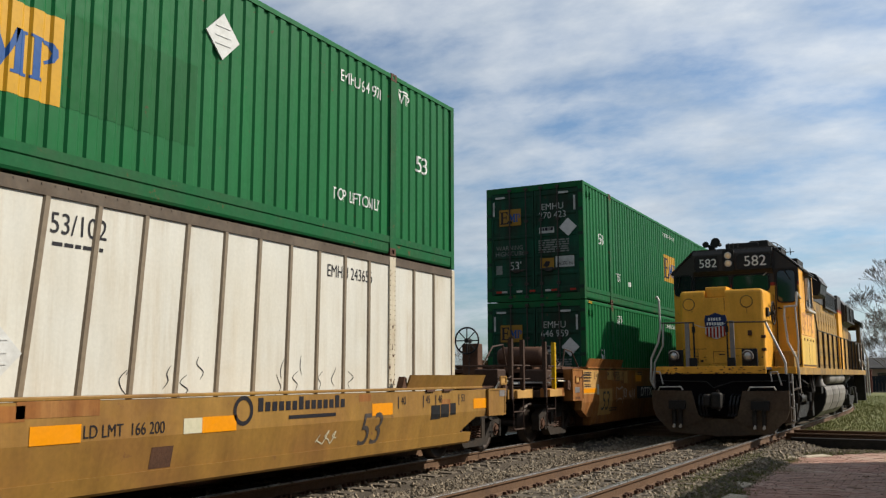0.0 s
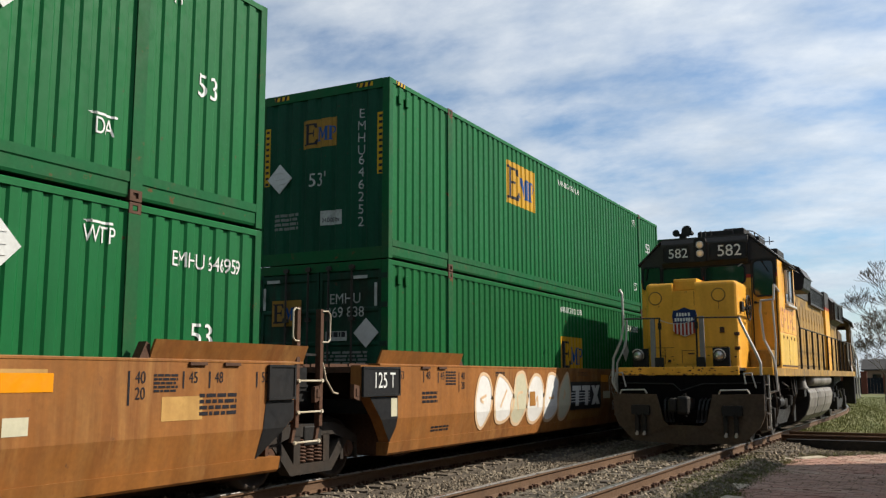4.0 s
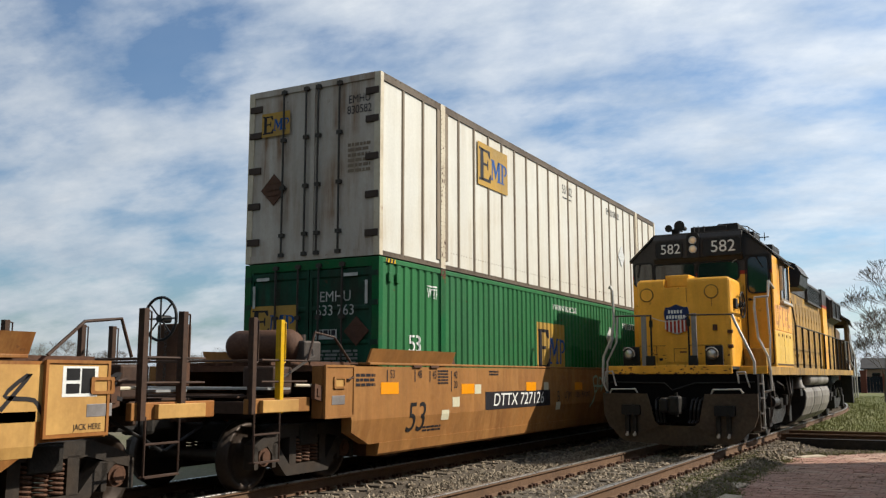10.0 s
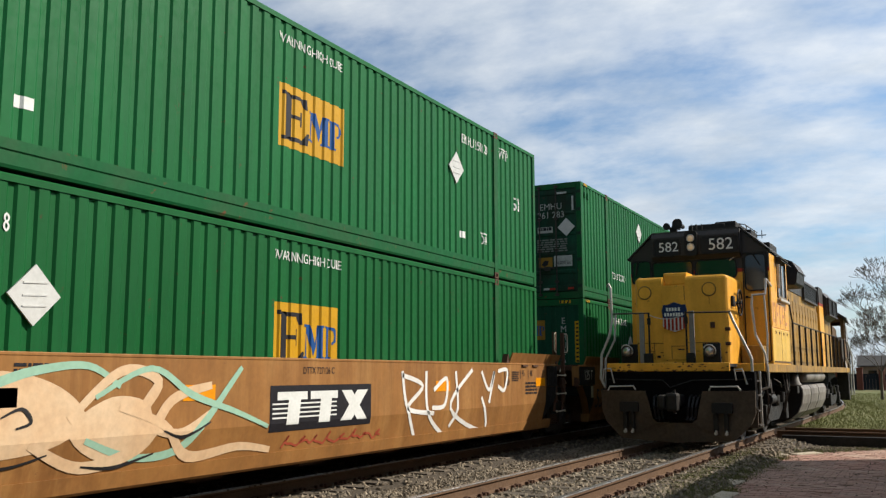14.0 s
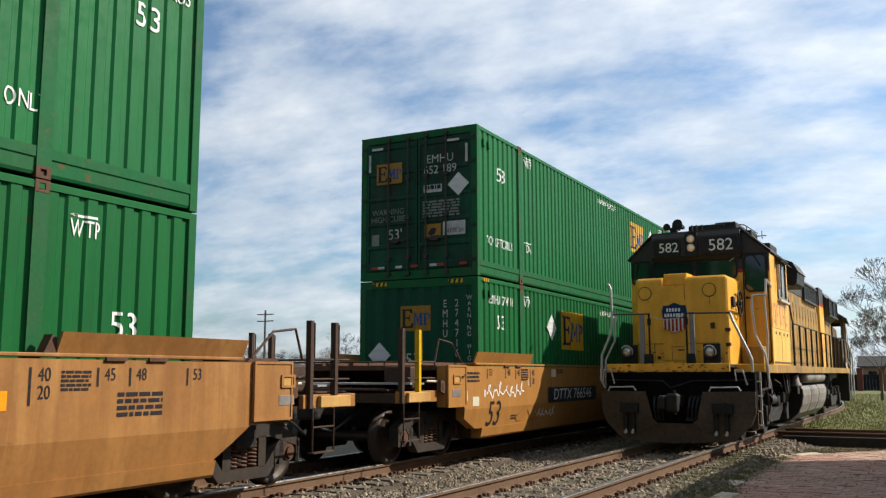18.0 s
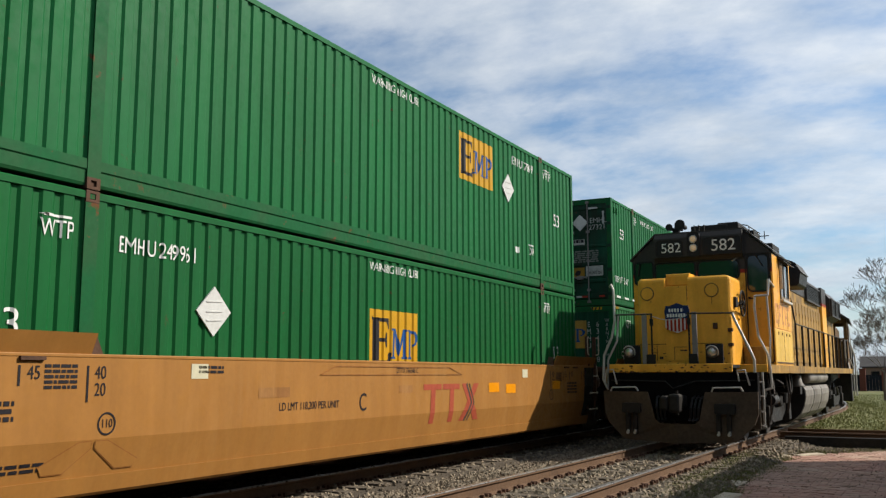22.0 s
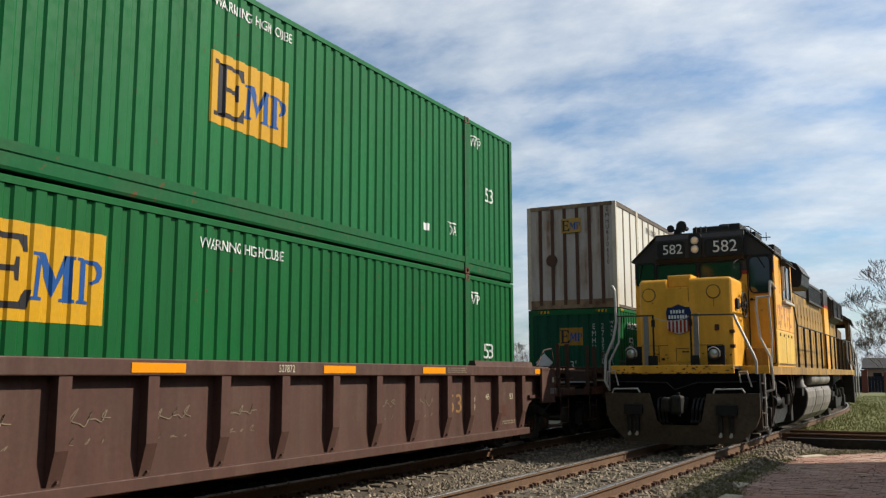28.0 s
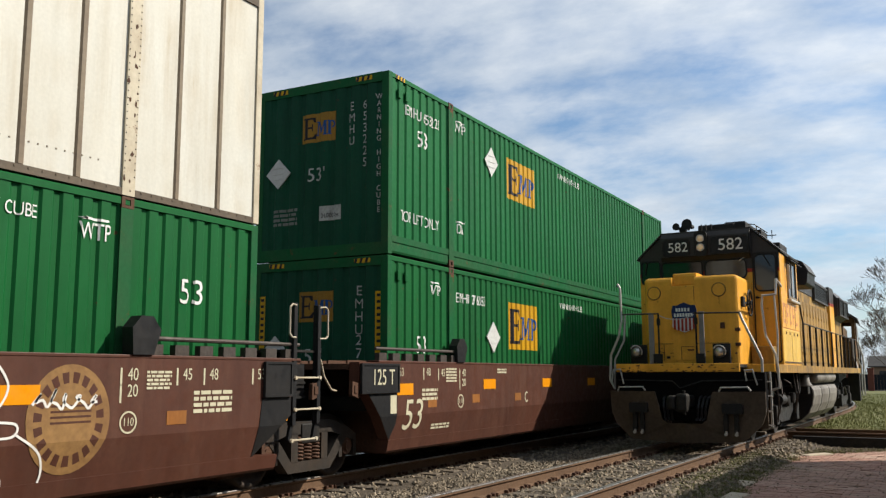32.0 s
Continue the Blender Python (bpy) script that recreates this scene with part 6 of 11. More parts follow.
for k in range(12):
    spots.append((q.uniform(-8, 12), q.uniform(125, 170)))
for k, (x, y) in enumerate(spots):
    s = q.uniform(0.45, 0.78)
    m = pose(x, y, -0.45, 0, 0, q.uniform(0, 360)) @ Matrix.Diagonal((s, s, s, 1))
    if k < 4:
        kinds[k].matrix_basis = m
        kinds[k].location = (x, y, -0.45)
    else:
        o = copy_thing(kinds[k % 4], pose(x, y, -0.45, 0, 0, q.uniform(0, 360)))
        o.scale = (s, s, s)


def brush():
    """Far thicket below the trees, of bare shoots."""
    v, f = [], []
    g = random.Random(14)
    for i in range(16000):
        a, d = radians(g.uniform(14, 68)), g.uniform(100, 160)
        x, y = 7.2 - math.sin(a) * d, math.cos(a) * d
        h = g.uniform(1.0, 3.6)
        w = g.uniform(0.02, 0.05)
        lx, ly = g.gauss(0, 0.5), g.gauss(0, 0.5)
        n = len(v)
        v += [(x - w, y - w, -0.45), (x + w, y + w, -0.45), (x + lx, y + ly, h - 0.45)]
        f.append((n, n + 1, n + 2))
    me = bpy.data.meshes.new("thicket")
    me.from_pydata(v, [], f)
    me.materials.append(FAR_TWIG)
    return me


tagged(new("thicket", brush()), "far thicket of bare brown shoots", "bushes", kind="stuff")

# ---- fence, sheds and poles in the distance ----
fence = tagged(new("fence"), "dark panel fence between red-brown piers", "fence", kind="thing")
fence.location = (0, 104, -0.42)
for k in range(9):
    x = -4.9 + 2.08 * k
    part("pier", shared(("pier",), lambda: made(lambda bm: (box(bm, -0.28, 0.28, -0.28, 0.28, 0, 2.25), box(bm, -0.34, 0.34, -0.34, 0.34, 2.25, 2.4))), FENCE_RED), FENCE_RED, fence, m=Matrix.Translation((x, 0, 0)))
    if k < 8:
        for i in range(5):
            part("slat", shared(("fence_slat",), lambda: boxed(0.3, 0.58, -0.04, 0.04, 0.1, 1.75), FENCE_BLUE), FENCE_BLUE, fence, m=Matrix.Translation((x + 0.3 * i, 0, 0)))
for x, y, w, h, rise, tone, label in ((4.5, 128, 9, 2.7, 1.3, WALL_TAN, "low tan shed with a grey roof behind the fence"), (-6, 140, 7, 3.0, 1.3, WALL_TAN, "small tan house with a grey roof far beyond the tracks"), (16, 126, 9, 3.6, 1.2, ROOF_GREY, "grey shed with a pale roof behind the fence")):
    house = tagged(new("shed"), label, "building", "far sheds", "thing")
    house.location = (x, y, -0.45)
    part("wall", boxed(-w / 2, w / 2, 0, 7, 0, h), tone, house)
    part("roof", made(lambda bm: prism(bm, [(-0.3, h - 0.05), (3.5, h + rise), (7.3, h - 0.05), (7.3, h + 0.1), (3.5, h + rise + 0.15), (-0.3, h + 0.1)], "x", -w / 2 - 0.3, w / 2 + 0.3)), ROOF_GREY, house)
    for k in range(3):
        part("window", boxed(-w / 2 + 1.0 + k * w / 3.2, -w / 2 + 2.0 + k * w / 3.2, -0.05, 0.01, 1.1, 2.2), GLASS, house)
for k, (x, y, h) in enumerate(((-62, 86, 9.5), (-95, 70, 9.0), (-20, 118, 9.5))):
    pole = tagged(new("utility_pole"), "wooden utility pole with cross-arms far off", "pole", "utility poles", "thing")
    pole.location = (x, y, -0.45)
    part("shaft", made(lambda bm: rod(bm, (0, 0, 0), (0, 0, h), 0.16, 8, 0.11)), BARK, pole)
    for z in (h - 0.5, h - 1.3):
        part("cross_arm", boxed(-1.2, 1.2, -0.06, 0.06, z - 0.06, z + 0.06), BARK, pole)

# ---- an unseen building added beside the camera to cast the shade on the pavement ----
depot = tagged(new("depot"), "plain low brick depot building that shades the pavement", "building", kind="thing")
part("wall", boxed(8.75, 20, -22, 22.3, -0.5, 4.0), WALL_TAN, depot)
part("roof", boxed(8.55, 20.2, -22.2, 22.5, 4.0, 4.15), ROOF_GREY, depot)

# ---- the standing locomotives ----
ENGINES = []


def loco_truck(parent, y):
    t = part("truck", made(lambda bm: box(bm, -0.9, 0.9, y - 0.25, y + 0.25, 0.7, 1.05, 0.03)), GRIME, parent, "dark four-wheel power truck")
    for s in (1, -1):
        part("side_frame", made(lambda bm: (
            prism(bm, [(y - 1.75, 0.62), (y - 1.6, 0.86), (y - 0.5, 0.92), (y - 0.35, 0.66), (y + 0.35, 0.66), (y + 0.5, 0.92), (y + 1.6, 0.86), (y + 1.75, 0.62), (y + 1.2, 0.58), (y + 0.55, 0.36),
                       (y - 0.55, 0.36), (y - 1.2, 0.58)], "x", *sorted((s * 1.08, s * 1.28))),
            [box(bm, *sorted((s * 1.10, s * 1.36)), y + c - 0.16, y + c + 0.16, 0.34, 0.74, 0.02) for c in (-1.37, 1.37)],
            [rod(bm, (s * 1.3, y + c, 0.74), (s * 1.3, y + c, 0.98), 0.08, 10) for c in (-0.95, 0.95)],
            rod(bm, (s * 1.34, y - 0.6, 1.02), (s * 1.34, y + 0.1, 0.72), 0.045, 8))), GRIME, t)
    for c in (-1.37, 1.37):
        part("wheelset", made(lambda bm: lathe(bm, [(-0.84, 0.1), (-0.82, 0.45), (-0.82, 0.508), (-0.71, 0.512), (-0.68, 0.54), (-0.66, 0.54), (-0.66, 0.2), (0.66, 0.2), (0.66, 0.54), (0.68, 0.54), (0.71, 0.512), (0.82, 0.508),
             (0.82, 0.45), (0.84, 0.1)], (0, y + c, 0.51), (1, 0, 0), 28)), STEEL, t)


def railing(parent, points, uprights, r=0.021, mat=None, name="handrail", label=""):
    part(name, made(lambda bm: (pipe(bm, points, r, 8), [rod(bm, a, b, r * 0.95, 8) for a, b in uprights])), mat or SILVER, parent, label)


def paint_chips(bm, seed, across, high, y, count):
    """Small ragged flakes, thickest towards the lower edge."""
    r = random.Random(seed)
    for i in range(count):
        u, v = r.uniform(*across), high[0] + (high[1] - high[0]) * r.random() ** 2
        w, h = r.uniform(0.008, 0.05), r.uniform(0.006, 0.022)
        prism(bm, [(u + w * math.cos(k) * r.uniform(0.4, 1.2), v + h * math.sin(k) * r.uniform(0.4, 1.2)) for k in (0, 0.9, 1.8, 2.7, 3.6, 4.5, 5.4)], "y", y, y + 0.01)


def cab_window(parent, name, y, x0, x1, z0, z1, r=0.07, rim=0.035):
    """A rounded window in a rubber gasket, in a wall that faces the front."""
    w = part(name, made(lambda bm: rim_of(bm, loop_of(x0 - rim, x1 + rim, z0 - rim, z1 + rim, r + rim), loop_of(x0, x1, z0, z1, r), "y", y - 0.03, y + 0.02)), BLACK, parent, "dark rounded cab window in a black gasket")
    part("pane", made(lambda bm: prism(bm, loop_of(x0 - 0.004, x1 + 0.004, z0 - 0.004, z1 + 0.004, r), "y", y - 0.012, y + 0.004)), GLASS, w)
    return w


def edged_box(bm, x0, x1, y0, y1, z0, z1, r, keep, segments=3):
    """A box with only those edges rounded whose middle keep(x, y, z) names."""
    vs = bmesh.ops.create_cube(bm, size=1.0)["verts"]
    for v in vs:
        v.co = Vector(((x0 + x1) / 2 + v.co.x * (x1 - x0), (y0 + y1) / 2 + v.co.y * (y1 - y0), (z0 + z1) / 2 + v.co.z * (z1 - z0)))
    es = [e for e in {e for v in vs for e in v.link_edges} if keep(*((e.verts[0].co + e.verts[1].co) / 2))]
    bmesh.ops.bevel(bm, geom=es, offset=r, segments=segments, profile=0.5, affect="EDGES")


def horn_bell(bm, x, y, z, mouth, long):
    lathe(bm, [(0, mouth), (0.02, mouth * 0.96), (0.06, mouth * 0.62), (0.14, mouth * 0.42), (long, mouth * 0.3), (long + 0.04, mouth * 0.45), (long + 0.1, mouth * 0.4)], (x, y, z), (0, 1, 0), 18)


CAB_Y0, CAB_Y1, CAB_W = 2.5, 4.95, 1.54


def loco_front(e):
    """Pilot, sill, steps and lamps of the leading end."""
    outline = [(0.0, 0.06), (0.0, 0.45), (0.34, 0.45), (0.44, 0.53), (0.53, 0.92), (0.57, 1.07), (1.54, 1.08), (1.53, 0.66), (1.45, 0.45), (1.12, 0.12)]
    plow = part("pilot_plow", made(lambda bm: [prism(bm, [(s * x, z) for x, z in outline], "y", 0.0, 0.045) for s in (1, -1)]), PLOW, e, "dusty dark steel pilot with a cut-out for the coupler")
    for v in plow.data.vertices:
        v.co.y += 0.16 * (abs(v.co.x) / 1.5) ** 2 + 0.10 * max(0.0, 1.0 - v.co.z)
    for x0, x1, bars in ((-1.10, -0.72, (-1.0, -0.85)), (0.74, 1.13, (0.80, 1.0))):
        part("pilot_slot", made(lambda bm: prism(bm, loop_of(x0, x1, 0.65, 0.85, 0.03, 3), "y", 0.0, 0.12)), BLACK, plow, "black slot in the pilot")
        for x in bars:
            part("hose_hanger", made(lambda bm: (box(bm, x - 0.045, x + 0.045, 0.035, 0.10, 0.30, 0.66, 0.01), rod(bm, (x, 0.02, 0.62), (x, 0.02, 0.70), 0.03, 8))), GRIME, plow)
            part("hose_end", made(lambda bm: (rod(bm, (x, 0.04, 0.24), (x + 0.01, 0.05, 0.32), 0.026, 8), rod(bm, (x, 0.0, 0.26), (x, 0.07, 0.26), 0.03, 8))), SILVER, plow, "worn pale hose end")
    for x0, x1 in ((-1.35, -0.77), (0.69, 1.29)):
        part("foot_rail", made(lambda bm: pipe(bm, [(x0, 0.06, 1.08), (x0 + 0.045, 0.04, 1.155), (x1 - 0.045, 0.04, 1.165), (x1, 0.06, 1.09)], 0.017, 8)), SILVER, plow, "pale bent grab iron")
    part("pilot_beam", made(lambda bm: (box(bm, -1.5, 1.5, 0.42, 0.62, 0.75, 1.45), box(bm, -0.45, 0.45, 0.22, 0.5, 0.5, 0.75, 0.02))), UNDER_BLACK, e)
    part("front_coupler", made(lambda bm: (box(bm, -0.13, 0.13, -0.10, 0.42, 0.76, 1.0, 0.03), box(bm, -0.06, 0.17, -0.36, -0.08, 0.68, 1.04, 0.05), box(bm, -0.22, -0.06, -0.40, -0.1, 0.72, 1.0, 0.05), rod(bm, (0.1, -0.28, 0.64), (0.1, -0.28, 1.1), 0.03, 8))), GRIME, e, "black knuckle coupler")
    for k, x in enumerate((-0.44, -0.36, -0.28, 0.28, 0.36, 0.44)):
        part("air_hose", made(lambda bm: pipe(bm, curve_of([(x, 0.42, 0.98), (x, 0.22, 0.94), (x * 0.95, 0.10, 0.76), (x * 0.9, 0.12, 0.56), (x * 0.8, 0.06, 0.5)]), 0.022, 8)), BLACK, e)
    part("uncoupling_lever", made(lambda bm: pipe(bm, [(-1.45, 0.40, 1.30), (-0.3, 0.38, 1.28), (-0.1, 0.2, 1.14), (0.3, 0.38, 1.28), (1.45, 0.40, 1.30)], 0.014, 6)), GRIME, e)
    part("end_sill", boxed(-1.49, 1.03, 0.42, 0.48, 1.46, 1.63, bevel=0.012), LOCO_YELLOW, e, "yellow front sill with chipped edge")
    part("end_sill", boxed(0.95, 1.56, 1.24, 1.30, 1.46, 1.62, bevel=0.01), LOCO_YELLOW, e, "yellow sill behind the step well")
    part("paint_chip", made(paint_chips, 21, (-1.40, 1.0), (1.465, 1.63), 0.414, 46), RUST, e, "rust showing through chipped yellow paint")
    part("deck", made(lambda bm: (box(bm, -1.50, 1.02, 0.48, 1.3, 1.55, 1.61), box(bm, -1.55, 1.55, 1.3, 20.4, 1.55, 1.61))), GRIME, e)
    for s in (1, -1):
        part("side_sill", boxed(*sorted((s * 1.53, s * 1.57)), 1.3, 19.9, 1.44, 1.615), LOCO_TAN if s > 0 else LOCO_YELLOW, e, "dirty yellow walkway edge")
        for z, d in ((1.28, 0.0), (1.0, 0.03), (0.70, 0.06), (0.42, 0.09)):
            part("step", boxed(*sorted((s * 1.12, s * (1.50 + d * 0.3))), 0.62, 1.02, z - 0.025, z), STEEL, e)
        part("step_plate", made(lambda bm: prism(bm, [(0.58, 0.36), (0.58, 1.42), (0.62, 1.42), (0.62, 0.36)], "x", *sorted((s * 1.14, s * 1.5)))), PLOW, e)
        part("step_back", boxed(*sorted((s * 1.09, s * 1.12)), 0.62, 1.24, 0.36, 1.46), PLOW, e)
        part("side_plate", boxed(*sorted((s * 1.44, s * 1.47)), 1.05, 1.30, 0.34, 1.46), PLOW, e, "dusty brown plate behind the steps")
        part("step_edge", made(lambda bm: pipe(bm, [(s * 1.49, 1.04, 1.46), (s * 1.50, 1.03, 0.36), (s * 1.3, 1.0, 0.30)], 0.022, 8)), SILVER, e)
    part("underframe", boxed(-0.75, 0.75, 0.62, 20.2, 0.98, 1.5), UNDER_BLACK, e)
    # ditch lights under short hoods
    for x, z in ((-1.10, 1.885), (0.615, 1.865)):
        d = part("ditch_light", made(lambda bm: (lathe(bm, [(0, 0.118), (0.04, 0.122), (0.14, 0.11), (0.2, 0.06)], (x, 0.60, z), (0, 1, 0), 22), box(bm, x - 0.16, x + 0.19, 0.72, 0.78, 1.61, 2.03, 0.01))), BLACK, e, "round ditch light on a dark plate")
        part("rim", made(lambda bm: ring(bm, (x, 0.60, z), (0, 1, 0), 0.108, 0.014, 24, 6)), STEEL, d)
        part("hood", made(lambda bm: pipe(bm, [(x + 0.125 * math.cos(radians(k)), 0.585 - 0.03 * math.sin(radians(k)), z + 0.125 * math.sin(radians(k))) for k in range(-30, 151, 15)], 0.014, 6)), SILVER, d, "bright bent hood over the lamp")
        part("lens", made(lambda bm: lathe(bm, [(0, 0.10), (0.015, 0.096), (0.04, 0.055), (0.046, 0.01)], (x, 0.612, z), (0, -1, 0), 20)), LAMP_GLASS, d, smooth=True)
    # gate posts, rails and grab irons
    railing(e, [(-1.36, 0.5, 2.67), (-0.56, 0.5, 2.66)], [], 0.017, STEEL, label="thin dark front handrail")
    railing(e, [(0.16, 0.5, 2.65), (1.08, 0.46, 2.63)], [], 0.017, STEEL, label="thin dark front handrail")
    for x in (-0.735, 0.30):
        part("gate_post", boxed(x - 0.05, x + 0.05, 0.49, 0.54, 1.62, 2.68, bevel=0.006), POST_STEEL, e, "grey flat gate post")
    for x in (-0.58, 0.19):
        part("gate_rod", made(lambda bm: (rod(bm, (x, 0.5, 1.62), (x, 0.5, 2.67), 0.02, 8), box(bm, x - 0.035, x + 0.035, 0.48, 0.53, 2.42, 2.56, 0.006))), GRIME, e)
    for x in (-0.61, 0.26):
        part("gate_foot", boxed(x - 0.09, x + 0.09, 0.47, 0.56, 1.615, 1.83, bevel=0.01), BLACK, e)
    part("gate_chain", made(lambda bm: pipe(bm, [(-0.56 + 0.72 * k / 8, 0.5, 2.62 - 0.09 * (1 - (k / 4 - 1) ** 2)) for k in range(9)], 0.008, 5)), SILVER, e, "thin sagging safety chain")
    railing(e, [(-1.47, 0.56, 3.28), (-1.43, 0.5, 3.31), (-1.385, 0.5, 3.22), (-1.37, 0.5, 2.55), (-1.44, 0.5, 2.2), (-1.62, 0.5, 1.82), (-1.65, 0.5, 1.31), (-1.56, 0.5, 1.13)], [], 0.028, label="pale corner handrail")
    railing(e, [(-1.33, 0.62, 2.66), (-1.36, 0.6, 2.12), (-1.57, 0.6, 1.72), (-1.585, 0.6, 1.10)], [], 0.023, label="pale corner handrail")
    railing(e, [(1.07, 0.45, 2.62), (1.12, 0.45, 2.48), (1.41, 0.45, 1.82), (1.455, 0.45, 1.69), (1.45, 0.45, 1.24), (1.35, 0.45, 1.15)], [], 0.028, label="pale corner handrail")
    railing(e, [(1.16, 0.38, 1.28), (1.13, 0.38, 1.49), (1.28, 0.38, 1.50), (1.36, 0.38, 1.20)], [], 0.017, label="pale step loop")
    railing(e, [(-1.57, 0.38, 1.25), (-1.54, 0.38, 1.51), (-1.39, 0.38, 1.52), (-1.32, 0.38, 1.22)], [], 0.017, label="pale step loop")
    railing(e, [(1.56, 2.5, 3.30), (1.62, 1.5, 3.36), (1.61, 1.42, 3.04), (1.36, 1.35, 3.02), (1.34, 1.35, 2.80), (1.39, 1.35, 2.20), (1.56, 1.35, 1.82), (1.60, 1.35, 1.53), (1.61, 1.35, 1.14), (1.46, 1.35, 1.09)], [], 0.027, label="pale side step handrail")
    railing(e, [(1.57, 1.5, 3.02), (1.60, 1.5, 2.20), (1.57, 1.5, 1.62)], [], 0.021, label="pale side step handrail")


def loco_nose(e):
    x0, x1, y0 = -1.02, 0.94, 1.0
    def shell(bm):
        front = lambda x, y, z: abs(y - y0) < 0.01 and abs(z - 2.44) < 0.1
        edged_box(bm, x0, x1, y0, CAB_Y0, 1.61, 3.27, 0.10, front)
        edged_box(bm, x0, -0.42, y0, CAB_Y0, 3.27, 3.46, 0.09, lambda x, y, z: (abs(z - 3.46) < 0.01 and x < -0.43) or (abs(y - y0) < 0.01 and abs(x - x0) < 0.01))
        edged_box(bm, 0.07, x1, y0, CAB_Y0, 3.27, 3.46, 0.09, lambda x, y, z: (abs(z - 3.46) < 0.01 and x > 0.08) or (abs(y - y0) < 0.01 and abs(x - x1) < 0.01))
        edged_box(bm, -0.42, 0.07, y0 + 0.17, CAB_Y0, 3.27, 3.55, 0.03, lambda x, y, z: abs(z - 3.55) < 0.01 and abs(y - y0 - 0.17) < 0.01)
    nose = part("nose", made(shell), LOCO_YELLOW, e, "yellow low nose with rounded edges and a notch over its door")
    part("nose_door", made(lambda bm: (box(bm, -0.42, 0.07, 0.988, 1.02, 1.70, 3.262, 0.006), box(bm, -0.40, 0.05, 1.155, 1.18, 3.30, 3.50, 0.012))), LOCO_YELLOW, nose)
    part("nose_panel_line", made(lambda bm: [box(bm, a, b, 0.992, 1.002, c, d) for a, b, c, d in ((-0.98, 0.72, 2.045, 2.055), (-0.62, -0.61, 1.70, 2.045), (0.715, 0.725, 1.70, 2.05))]
         + [box(bm, a, b, 0.982, 0.99, c, d) for a, b, c, d in ((-0.25, 0.02, 1.98, 1.99), (-0.25, -0.24, 1.72, 1.99), (-0.12, 0.02, 1.90, 1.93), (0.05, 0.058, 2.95, 3.25))] + [box(bm, 0.56, 0.567, 0.994, 1.002, 2.85, 3.02)]), RUST, nose)
    for x, z in ((-0.795, 3.13), (0.565, 3.155)):
        hatch = part("sand_hatch", made(lambda bm: rod(bm, (x, 0.985, z), (x, 1.02, z), 0.125, 24)), LOCO_YELLOW, nose)
        part("hatch_ring", made(lambda bm: ring(bm, (x, 0.998, z), (0, 1, 0), 0.138, 0.013, 28, 6)), LOCO_TAN, hatch, "grimy hatch ring")
    part("nose_latch", boxed(0.57, 0.66, 0.965, 1.005, 2.35, 2.47, bevel=0.008), RUST, nose)
    part("nose_latch", boxed(-0.56, -0.49, 0.985, 1.005, 1.74, 1.79), BLACK, nose)
    for z in (2.02, 2.32):
        part("hinge", boxed(0.86, 0.96, 0.97, 1.06, z - 0.035, z + 0.035, bevel=0.01), RUST, nose)
    wheel = part("hand_brake", made(lambda bm: (ring(bm, (1.02, 1.84, 2.91), (1, 0, 0), 0.27, 0.018, 28, 6), rod(bm, (0.93, 1.84, 2.91), (1.05, 1.84, 2.91), 0.04, 10))), GRIME, nose, "dark hand brake wheel on the nose side")
    for k in range(5):
        w = 1.2566 * k + 0.3
        part("spoke", made(lambda bm: rod(bm, (1.02, 1.84, 2.91), (1.02, 1.84 + 0.26 * math.cos(w), 2.91 + 0.26 * math.sin(w)), 0.013, 6)), GRIME, wheel)
    part("brake_ratchet", made(lambda bm: (box(bm, 0.94, 1.0, 1.28, 1.46, 2.80, 3.02, 0.02), pipe(bm, [(0.99, 1.35, 2.85), (0.99, 1.55, 2.90), (1.0, 1.84, 2.91)], 0.02, 6))), GRIME, nose)
    part("paint_chip", made(paint_chips, 22, (-0.95, 0.88), (1.64, 2.0), 0.994, 30), RUST, nose, "rust showing through chipped yellow paint")
    part("air_pipe", made(lambda bm: pipe(bm, [(0.70, 0.985, 1.64), (0.705, 0.985, 2.04)], 0.014, 6)), RUST, nose)
    # shield: plain coloured shapes
    def shield_outline(g):
        return [(u * g, v * g) for u, v in ((-0.235, 0.25), (-0.15, 0.25), (0.0, 0.31), (0.15, 0.25), (0.235, 0.25), (0.265, 0.13), (0.245, -0.02), (0.25, -0.2), (0.16, -0.26), (0.0, -0.32), (-0.16, -0.26), (-0.25, -0.2), (-0.245, -0.02), (-0.265, 0.13))]
    sx, sz = -0.16, 2.60
    shield = part("shield", made(lambda bm: prism(bm, [(sx + u, sz + v) for u, v in shield_outline(1.0)], "y", 0.955, 0.985)), PLACARD, nose, "shield in navy, white and red stripes")
    part("shield_top", made(lambda bm: prism(bm, [(sx + u, sz + v) for u, v in shield_outline(1.0) if v > -0.03], "y", 0.948, 0.956)), NAVY, shield)
    for i in range(6):
        u = -0.2 + 0.08 * i
        part("red_stripe", made(lambda bm: prism(bm, [(sx + u - 0.022, sz - 0.02), (sx + u + 0.022, sz - 0.02), (sx + u + 0.022, sz - 0.29 + 0.9 * abs(u) ** 2), (sx + u - 0.022, sz - 0.29 + 0.9 * abs(u) ** 2)], "y", 0.949, 0.956)), RED, shield)
    for z, bars in ((0.155, (-0.15, -0.09, -0.03, 0.03, 0.10)), (0.045, (-0.19, -0.13, -0.07, -0.01, 0.05, 0.10, 0.16))):
        for u in bars:
            part("pale_bar", boxed(sx + u - 0.02, sx + u + 0.02, 0.940, 0.949, sz + z - 0.036, sz + z + 0.036), WHITE_MARK, shield)


